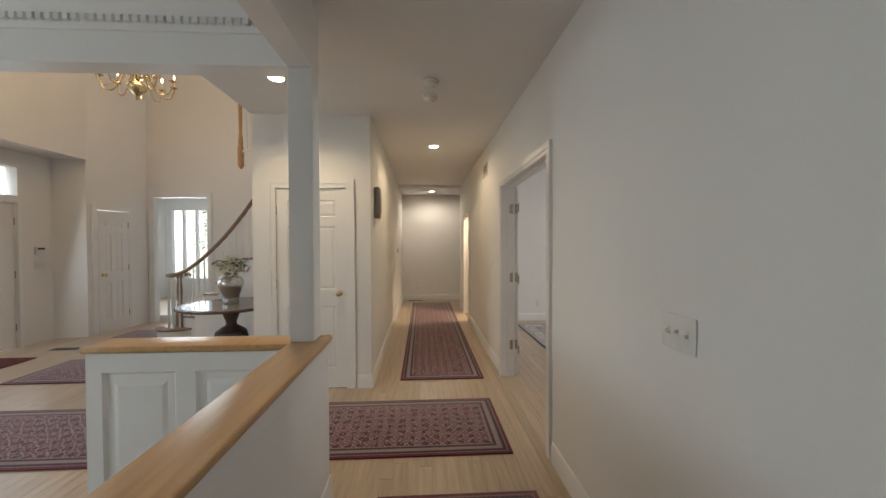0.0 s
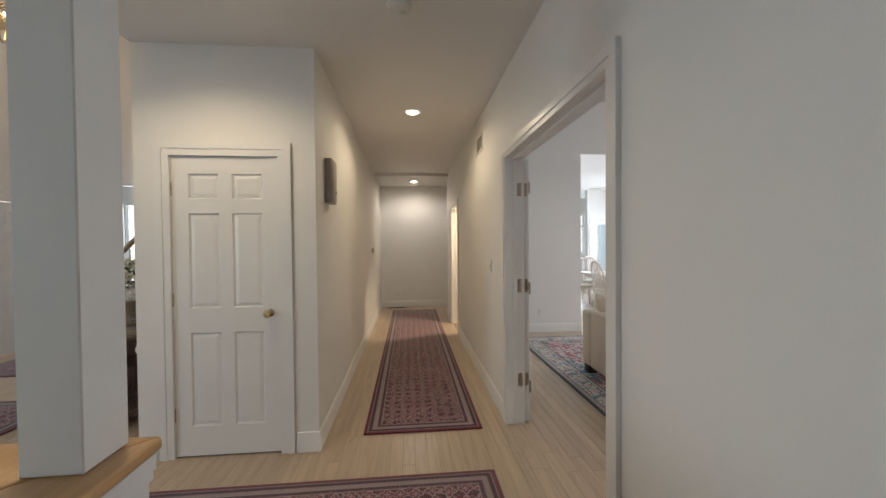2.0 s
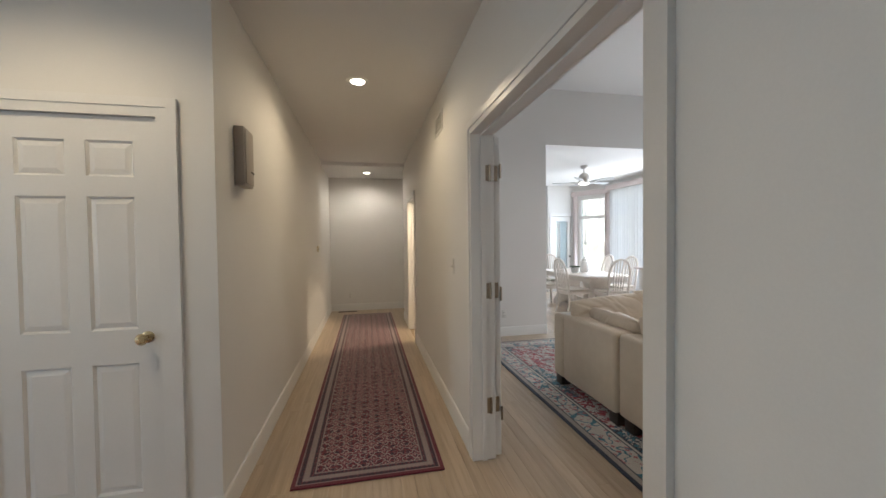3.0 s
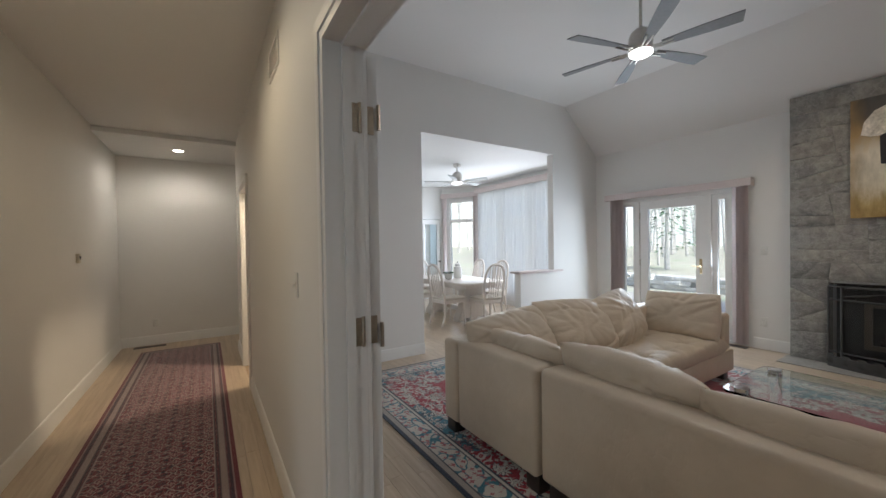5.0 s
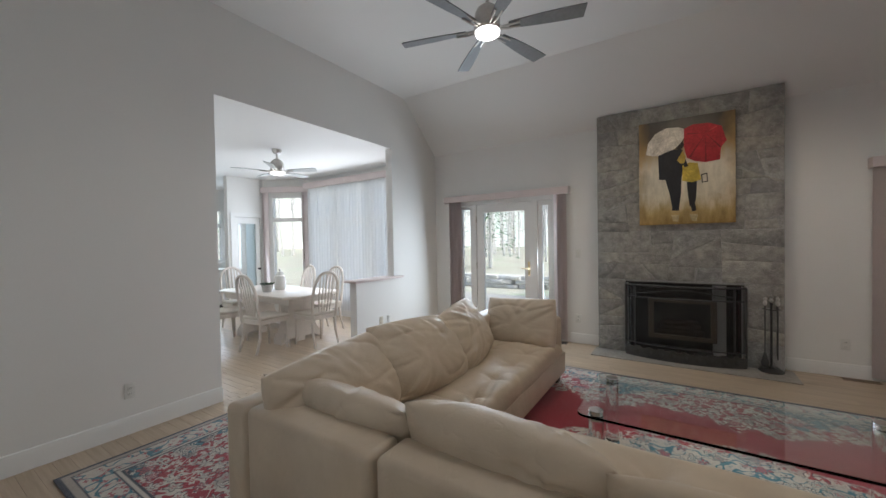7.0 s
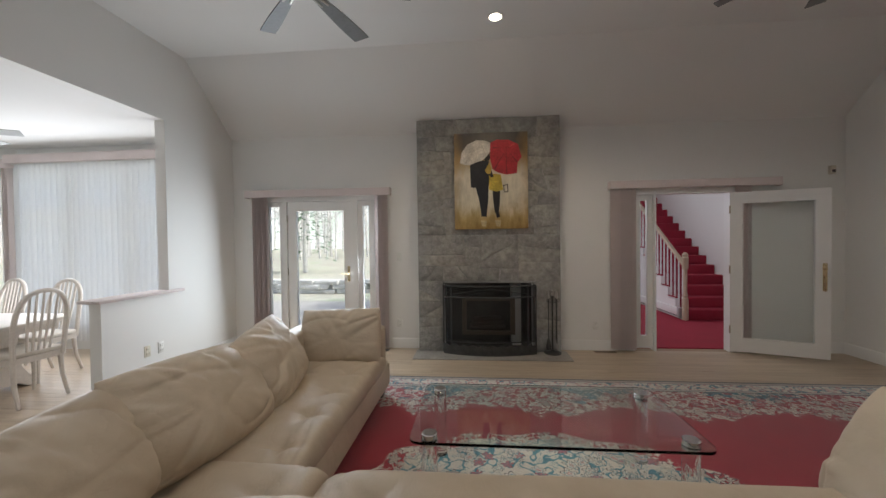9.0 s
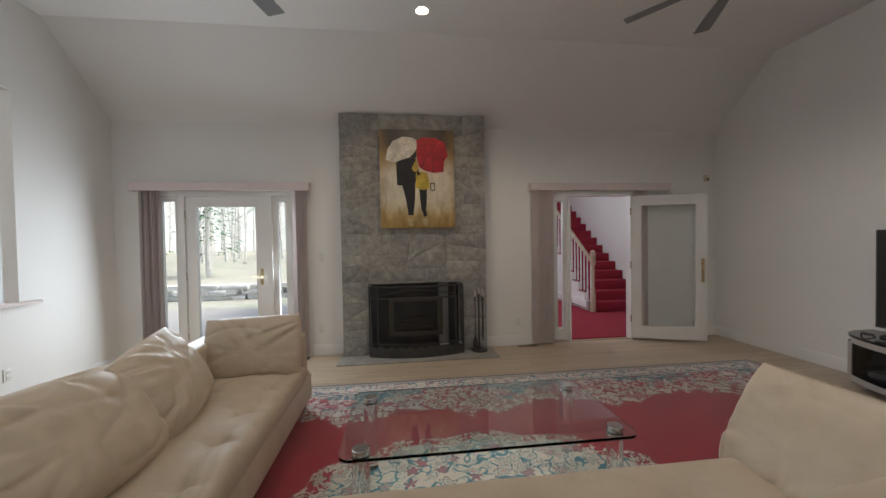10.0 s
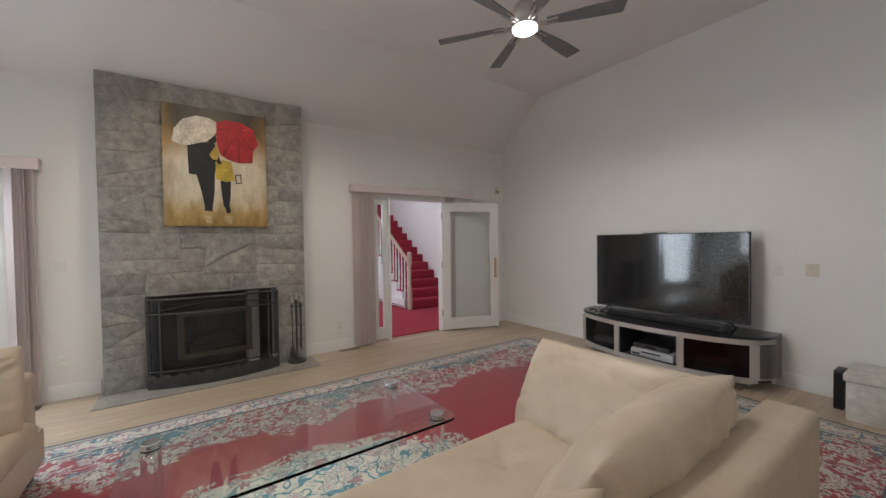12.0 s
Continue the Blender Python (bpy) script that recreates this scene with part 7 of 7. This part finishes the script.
stair = thing("curved_staircase", (0, 0, 0), "curved staircase with oak treads, white risers and slender balusters", "stairs", kind="structure")
N, R = 10, 0.18
TREAD = oak_mat("tread_oak", (0.30, 0.205, 0.135), rough=0.35)
for k in range(N):
    s0, s1 = dist[-1] * k / N, dist[-1] * (k + 1) / N
    (p0, n0), (p1, n1) = along(s0), along(s1)
    q0, q1 = p0 + n0 * 1.0, p1 + n1 * 1.0
    q0.y, q1.y = min(q0.y, 7.56), min(q1.y, 7.56)
    top = R * (k + 1)
    part("riser_block", prism([(p0.x, p0.y), (p1.x, p1.y), (q1.x, q1.y), (q0.x, q0.y)], 0.001, top - 0.026), TRIM, stair, "white riser and side")
    e0, e1 = p0 - n0 * 0.03, p1 - n1 * 0.03
    back = (p0 - p1).normalized() * 0.03
    part("tread", rounded(prism([((e0 + back).x, (e0 + back).y), (e1.x, e1.y), (q1.x, q1.y), ((q0 + back).x, (q0 + back).y)], top - 0.025, top), 0.006, 2), TREAD, stair, "oak tread")
    for f in (0.25, 0.75):
        pb, nb = along(s0 + (s1 - s0) * f)
        z1 = rail_height((s0 + (s1 - s0) * f) / dist[-1]) - 0.02
        part("baluster", lathe([(0.014, 0), (0.014, 0.12), (0.010, 0.15), (0.014, 0.22), (0.008, z1 - top)], 8, (pb.x + nb.x * 0.03, pb.y + nb.y * 0.03, top)), TRIM, stair)
part("bullnose_step", rounded(prism([(-3.58 + 0.30 * math.cos(a), 6.40 + 0.30 * math.sin(a)) for a in (2 * math.pi * i / 28 for i in range(28))], 0.001, 0.154), 0.004, 1), TRIM, stair, "round white starting step")
part("bullnose_tread", rounded(prism([(-3.58 + 0.33 * math.cos(a), 6.40 + 0.33 * math.sin(a)) for a in (2 * math.pi * i / 28 for i in range(28))], 0.155, 0.1795), 0.006, 2), TREAD, stair, "round oak starting tread")
newel_top = [(0.055, 0), (0.055, 0.24), (0.036, 0.27), (0.05, 0.30), (0.032, 0.36), (0.042, 0.55), (0.028, 0.74), (0.045, 0.77), (0.034, 0.80)]
part("newel", lathe(newel_top, 20, (-3.58, 6.38, 0.18)), TREAD, stair, "turned oak newel post")
for k in range(7):
    a = radians(150 + 38 * k)
    part("baluster", lathe([(0.014, 0), (0.014, 0.14), (0.010, 0.17), (0.014, 0.24), (0.008, 0.79)], 8, (-3.58 + 0.15 * math.cos(a), 6.38 + 0.15 * math.sin(a), 0.18)), TRIM, stair)
rail = [(-3.58 + 0.15 * math.cos(radians(a)), 6.38 + 0.15 * math.sin(radians(a)), 0.985) for a in range(-90, -330, -30)][::-1]
rail = [(-3.58, 6.38, 0.985)] + rail
for i in range(2, 21):
    s = dist[-1] * i / 20
    p, nrm = along(s)
    rail.append((p.x + nrm.x * 0.03, p.y + nrm.y * 0.03, rail_height(i / 20)))
part("handrail", tube(smooth_path(rail, 3), 0.028, 10), TREAD, stair, "brown oak handrail")

# guard of the upper landing, that hangs into the hall
guard = thing("landing_guard", (0, 0, 0), "oak drop newel and white balusters of the upper landing", "railing", kind="structure")
part("drop_newel", lathe([(0.012, 2.40), (0.036, 2.44), (0.036, 2.66), (0.022, 2.69), (0.030, 2.72), (0.018, 2.85), (0.026, 3.3), (0.02, 3.5), (0.036, 3.55), (0.036, 3.75)], 18, (-2.0, 5.08, 0)), OAK_CAP, guard, "honey oak drop newel")
part("bottom_rail", tube([(-2.0, 5.08, 2.62), (-1.451, 5.0, 2.66)], 0.020, 8), TRIM, guard)
part("top_rail", tube([(-2.0, 5.08, 3.62), (-1.451, 5.0, 3.66)], 0.028, 8), TREAD, guard)
for k in range(5):
    u = (k + 0.8) / 5.6
    part("baluster", lathe([(0.012, 2.64), (0.010, 3.0), (0.010, 3.62)], 8, (-2.0 + 0.549 * u, 5.08 - 0.08 * u, 0.01)), TRIM, guard)

# ---- chandelier ----
FLAME = glow("candle_bulb", (1.0, 0.80, 0.50), 5.0)
ch = thing("chandelier", (-3.19, 5.04, 3.21), "polished brass two-tier chandelier with candle lamps, lit", "chandelier")
part("shaft", lathe([(0.004, 0), (0.02, 0.02), (0.012, 0.05), (0.05, 0.075), (0.10, 0.13), (0.105, 0.16), (0.06, 0.22), (0.03, 0.25), (0.05, 0.29), (0.045, 0.33), (0.025, 0.36), (0.05, 0.40), (0.02, 0.46), (0.035, 0.52), (0.02, 0.58), (0.012, 0.60), (0.012, 1.96), (0.06, 1.97), (0.065, 1.989)], 28), BRASS, ch)
for tier, (count, reach, z, turn) in enumerate(((10, 0.375, 0.22, 0.2), (7, 0.24, 0.44, 0.6))):
    for k in range(count):
        m = Matrix.Rotation(turn + 2 * math.pi * k / count, 4, "Z")
        arm = part("arm", tube(smooth_path([(0.04, 0, z + 0.05), (0.12, 0, z + 0.09), (0.17, 0, z - 0.02), (reach * 0.68, 0, z - 0.12), (reach * 0.9, 0, z - 0.10), (reach, 0, z), (reach, 0, z + 0.03)], 5), 0.008, 8), BRASS, ch, at=m)
        part("drip_pan", lathe([(0.012, 0), (0.035, 0.012), (0.042, 0.018), (0.03, 0.016), (0.014, 0.02)], 16, (reach, 0, z + 0.028)), BRASS, arm)
        part("candle", lathe([(0.012, 0), (0.012, 0.10), (0.006, 0.102)], 12, (reach, 0, z + 0.048)), surface("ivory_candle", (0.70, 0.64, 0.50), 0.5, bump=0.0) if k == 0 and tier == 0 else bpy.data.materials["ivory_candle"], arm, "ivory candle sleeve")
        part("bulb", lathe([(0.006, 0), (0.013, 0.018), (0.010, 0.035), (0.002, 0.055)], 10, (reach, 0, z + 0.151)), FLAME, arm, "glowing flame bulb")
point_lamp("chandelier_lamp", (-3.19, 5.04, 4.15), 27, (1.0, 0.70, 0.42), 0.25)


# ---- outside ----


def ground_mat():
    m, nt, b = node_mat("leaf_litter_ground")
    co = nt.nodes.new("ShaderNodeTexCoord").outputs["Object"]
    a, c, f = noise_of(nt, 0.35, 4, co), noise_of(nt, 3, 5, co), noise_of(nt, 40, 3, co)
    col = ramp(nt, a, (0.3, (0.44, 0.40, 0.32)), (0.55, (0.50, 0.49, 0.40)), (0.75, (0.36, 0.44, 0.26)))
    col = mixc(nt, 1.0, col, ramp(nt, c, (0.3, (0.75, 0.75, 0.75)), (0.7, (1.1, 1.1, 1.1))), "MULTIPLY")
    nt.links.new(col, b.inputs["Base Color"])
    b.inputs["Roughness"].default_value = 0.95
    bumped(nt, b, f, 0.6, 0.03)
    return m


bm = bmesh.new()
bmesh.ops.create_grid(bm, x_segments=60, y_segments=60, size=400)
for v in bm.verts:
    far = max(0.0, v.co.length - 40)
    v.co.z = -0.35 + 0.9 * noise.noise(v.co * 0.02) * min(1, far / 60) + far * 0.03
solid("ground", bm, ground_mat(), "pale leaf-covered ground with patches of grass", "ground", kind="structure")
PAVE = surface("patio_stone", (0.42, 0.40, 0.37), 0.85, vary=0.12, scale=2, grain=60, grain_vary=0.12, bump=0.2)
solid("patio", cube(6.86, 3.35, -0.349, 11.5, 10.5, -0.14), PAVE, "pale stone patio outside the glazed door", "patio", kind="structure")
DRY = surface("dry_stone", (0.62, 0.61, 0.58), 0.9, vary=0.2, scale=3, grain=30, grain_vary=0.2, bump=0.4, dist=0.02)
rng = random.Random(21)
gw = thing("garden_wall", (0, 0, -0.36), "low dry-stone garden wall at the edge of the woods", "wall")
for row in range(3):
    y = 1.0 + rng.uniform(0, 0.3)
    while y < 20:
        w = rng.uniform(0.3, 0.7)
        bm = cube(-0.22, -w / 2, 0, 0.22, w / 2, 0.17, 0.05, 2)
        for v in bm.verts:
            v.co += Vector((rng.uniform(-0.02, 0.02), rng.uniform(-0.02, 0.02), rng.uniform(-0.015, 0.015)))
        part("stone", bm, DRY, gw, at=pose(15.0 + 0.4 * math.sin(y * 0.5) + rng.uniform(-0.04, 0.04), y, 0.165 * row, 0, 0, rng.uniform(-8, 8)))
        y += w + 0.02
BARK = surface("grey_bark", (0.60, 0.58, 0.55), 0.9, vary=0.15, scale=3, grain=20, grain_vary=0.25, bump=0.5, dist=0.03)
NEEDLE = surface("hemlock_needles", (0.12, 0.20, 0.11), 0.7, vary=0.3, scale=3)


def bare_tree(x, y, height, rng):
    t = thing("tree", (x, y, -0.5), "bare grey woodland tree with thin branches", "tree", "woodland trees")
    base = 0.02 + height * 0.007
    lean = Vector((rng.uniform(-0.04, 0.04), rng.uniform(-0.04, 0.04), 1))
    pts, radii = [], []
    for i in range(9):
        u = i / 8
        pts.append(lean * height * u + Vector((rng.uniform(-0.12, 0.12), rng.uniform(-0.12, 0.12), 0)) * u)
        radii.append(base * (1 - 0.88 * u))
    part("trunk", tube(pts, radii, 8), BARK, t)
    bm = bmesh.new()
    for k in range(26):
        u = rng.uniform(0.22, 0.97)
        i = min(7, int(u * 8))
        p = pts[i].lerp(pts[i + 1], u * 8 - i)
        a, up = rng.uniform(0, 6.28), rng.uniform(0.3, 1.0)
        length = height * (1 - u) * 0.45 + rng.uniform(0.5, 1.2)
        d = Vector((math.cos(a), math.sin(a), up)).normalized()
        q = p + d * length * 0.5 + Vector((0, 0, 0.1))
        e = p + d * length + Vector((0, 0, 0.35 * length * 0.5))
        r = base * (1 - 0.88 * u) * 0.45 + 0.006
        tube([p, q, e], [r, r * 0.6, 0.004], 4, bm)
        for s in range(4):
            f = rng.uniform(0.3, 1.0)
            o = p.lerp(e, f)
            w = Vector((rng.uniform(-1, 1), rng.uniform(-1, 1), rng.uniform(0, 1.2))).normalized() * length * rng.uniform(0.2, 0.45)
            tube([o, o + w * 0.5 + Vector((0, 0, 0.03)), o + w], [r * 0.4, r * 0.28, 0.003], 3, bm)
    part("crown", bm, BARK, t, "thin leafless branches")


def evergreen(x, y, height, rng):
    t = thing("tree", (x, y, -0.5), "green hemlock with drooping boughs", "tree", "woodland evergreens")
    part("trunk", tube([(0, 0, 0), (0.05, 0, height * 0.5), (0, 0, height)], [0.16, 0.10, 0.015], 8), BARK, t)
    bm = bmesh.new()
    for k in range(1500):
        u = rng.random() ** 0.8
        z = height * (0.16 + 0.84 * u)
        reach = (1 - u) * height * 0.24 * rng.uniform(0.25, 1.0) + 0.1
        a = rng.uniform(0, 6.28)
        p = Vector((reach * math.cos(a), reach * math.sin(a), z - 0.25 * reach))
        d = Vector((math.cos(a + rng.uniform(-0.6, 0.6)), math.sin(a + rng.uniform(-0.6, 0.6)), rng.uniform(-0.5, 0.1)))
        s = Vector((-d.y, d.x, 0)) * rng.uniform(0.05, 0.10)
        length = rng.uniform(0.2, 0.42)
        v = [bm.verts.new(q) for q in (p - s * 0.4, p + d * length * 0.4 - s, p + d * length, p + d * length * 0.4 + s, p + s * 0.4)]
        bm.faces.new(v)
    part("crown", bm, NEEDLE, t, "drooping green boughs")


rng = random.Random(8)
for k in range(26):
    bare_tree(rng.uniform(25, 44), rng.uniform(0, 38), rng.uniform(9, 16), rng)
for k in range(8):
    bare_tree(rng.uniform(-12, 8), rng.uniform(24, 36), rng.uniform(9, 14), rng)
for x, y, h in ((21.0, 19.5, 11), (25.0, 23.0, 13), (24.0, 14.5, 9), (-8.5, 17.0, 7), (-6.0, 19.0, 8), (9.0, 22.0, 9)):
    evergreen(x, y, h, rng)
# the woods behind, past counting
bm = bmesh.new()
for k in range(420):
    a = radians(rng.uniform(-25, 130))
    r = rng.uniform(36, 75)
    p = Vector((6 + r * math.cos(a), 6 + r * math.sin(a), -0.8 + max(0.0, r - 36) * 0.025))
    h = rng.uniform(9, 17)
    tube([p, p + Vector((rng.uniform(-0.5, 0.5), rng.uniform(-0.5, 0.5), h * 0.6)), p + Vector((rng.uniform(-1, 1), rng.uniform(-1, 1), h))], [0.17, 0.10, 0.02], 5, bm)
    for s in range(5):
        z = h * rng.uniform(0.35, 0.95)
        w = Vector((rng.uniform(-1, 1), rng.uniform(-1, 1), rng.uniform(0.3, 1.2))) * rng.uniform(0.8, 2.2)
        tube([p + Vector((0, 0, z)), p + Vector((0, 0, z)) + w], [0.05, 0.01], 3, bm)
solid("woods", bm, BARK, "distant bare grey woods", "woods", kind="stuff")


def painted_haze_mat():
    m, nt, b = node_mat("woods_painted_haze")
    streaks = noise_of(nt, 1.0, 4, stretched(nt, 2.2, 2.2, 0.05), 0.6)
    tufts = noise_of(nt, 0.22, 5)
    # bright outdoor haze is painted in as pale, low-contrast trunk streaks
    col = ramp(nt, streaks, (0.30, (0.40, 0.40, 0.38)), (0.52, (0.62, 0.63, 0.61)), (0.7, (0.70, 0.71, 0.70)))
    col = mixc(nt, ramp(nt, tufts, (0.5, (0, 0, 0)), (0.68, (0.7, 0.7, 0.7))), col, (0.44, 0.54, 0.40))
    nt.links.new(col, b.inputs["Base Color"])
    # added glow in the same colours brightens the woods; no lamp there
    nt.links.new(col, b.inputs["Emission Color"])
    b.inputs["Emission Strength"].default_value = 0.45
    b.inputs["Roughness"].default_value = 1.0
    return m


bm = bmesh.new()
n = 60
lo, hi = [], []
for i in range(n + 1):
    a = 2 * math.pi * i / n
    lo.append(bm.verts.new((72 * math.cos(a), 6 + 72 * math.sin(a), -3)))
    hi.append(bm.verts.new((72 * math.cos(a), 6 + 72 * math.sin(a), 17 + 3 * noise.noise(Vector((i * 0.7, 0, 0))))))
for i in range(n):
    bm.faces.new((lo[i], lo[i + 1], hi[i + 1], hi[i]))
solid("backdrop", bm, painted_haze_mat(), "distant bare woods with pale haze painted in and an added glow", "backdrop", kind="structure")

# ---- floor boards ----
BOARD = 0.0826


def board_rows(x0, x1, y0, y1, rng):
    out = []
    n = int(math.ceil((x1 - x0) / BOARD - 1e-6))
    for i in range(n):
        a, b = x0 + i * BOARD, min(x0 + (i + 1) * BOARD, x1)
        y = y0 - rng.uniform(0, 1.2)
        while y < y1:
            length = rng.uniform(0.7, 1.9)
            p, q = max(y, y0), min(y + length, y1)
            if q - p > 0.03:
                out.append((a, b, p, q))
            y += length
    return out


rng = random.Random(11)
boards = []
for region in ((-5.50, -1.45, 2.5, 7.58), (-1.45, -0.28, 2.5, 4.145), (-0.28, 1.115, -2.0, 9.90), (1.115, 1.24, 2.875, 4.36), (1.24, 6.70, -0.72, 7.225), (3.095, 4.80, 7.225, 7.345), (2.67, 6.45, 7.345, 11.2), (-5.5, -0.28, -2.0, 2.5), (-7.4, -2.8, 7.58, 11.0), (3.2, 5.95, 11.2, 13.3), (1.24, 2.55, 7.345, 8.73), (1.115, 2.55, 8.85, 9.9)):
    boards += board_rows(*region, rng)
near, rest = [], []
for b in boards:
    cx, cy = (b[0] + b[1]) / 2, (b[2] + b[3]) / 2
    (near if len(near) < 300 and ((-0.28 < cx < 1.115 and 2.4 < cy < 9.9) or (1.1 < cx < 1.95 and 2.0 < cy < 7.0) or (4.6 < cx < 6.7 and 0.0 < cy < 5.4)) else rest).append(b)


def board_faces(a, b, p, q):
    g, c, d = 0.0005, 0.0009, 0.010
    lo = [(a + g, p + g, -d), (b - g, p + g, -d), (b - g, q - g, -d), (a + g, q - g, -d)]
    mid = [(x, y, -c) for x, y, _ in lo]
    top = [(a + g + c, p + g + c, 0), (b - g - c, p + g + c, 0), (b - g - c, q - g - c, 0), (a + g + c, q - g - c, 0)]
    vs = lo + mid + top
    fs = [(8, 9, 10, 11)]
    for base in (0, 4):
        for i in range(4):
            j = (i + 1) % 4
            fs.append((base + i, base + j, base + 4 + j, base + 4 + i))
    return vs, fs


verts, faces = [], []
for b in rest:
    vs, fs = board_faces(*b)
    k = len(verts)
    verts += vs
    faces += [tuple(i + k for i in f) for f in fs]
me = bpy.data.meshes.new("floor_boards")
me.from_pydata(verts, [], faces)
me.materials.append(OAK_JOINED)
ob = new("floor_boards", me)
ob.parent = bpy.data.objects["floor"]
tagged(ob, "pale oak floor boards", kind="stuff")
for b in near:
    cx, cy = (b[0] + b[1]) / 2, (b[2] + b[3]) / 2
    vs, fs = board_faces(b[0] - cx, b[1] - cx, b[2] - cy, b[3] - cy)
    me = bpy.data.meshes.new("board")
    me.from_pydata(vs, [], fs)
    me.materials.append(OAK)
    ob = new("board", me)
    ob.parent = bpy.data.objects["floor"]
    ob.location = (cx, cy, 0)
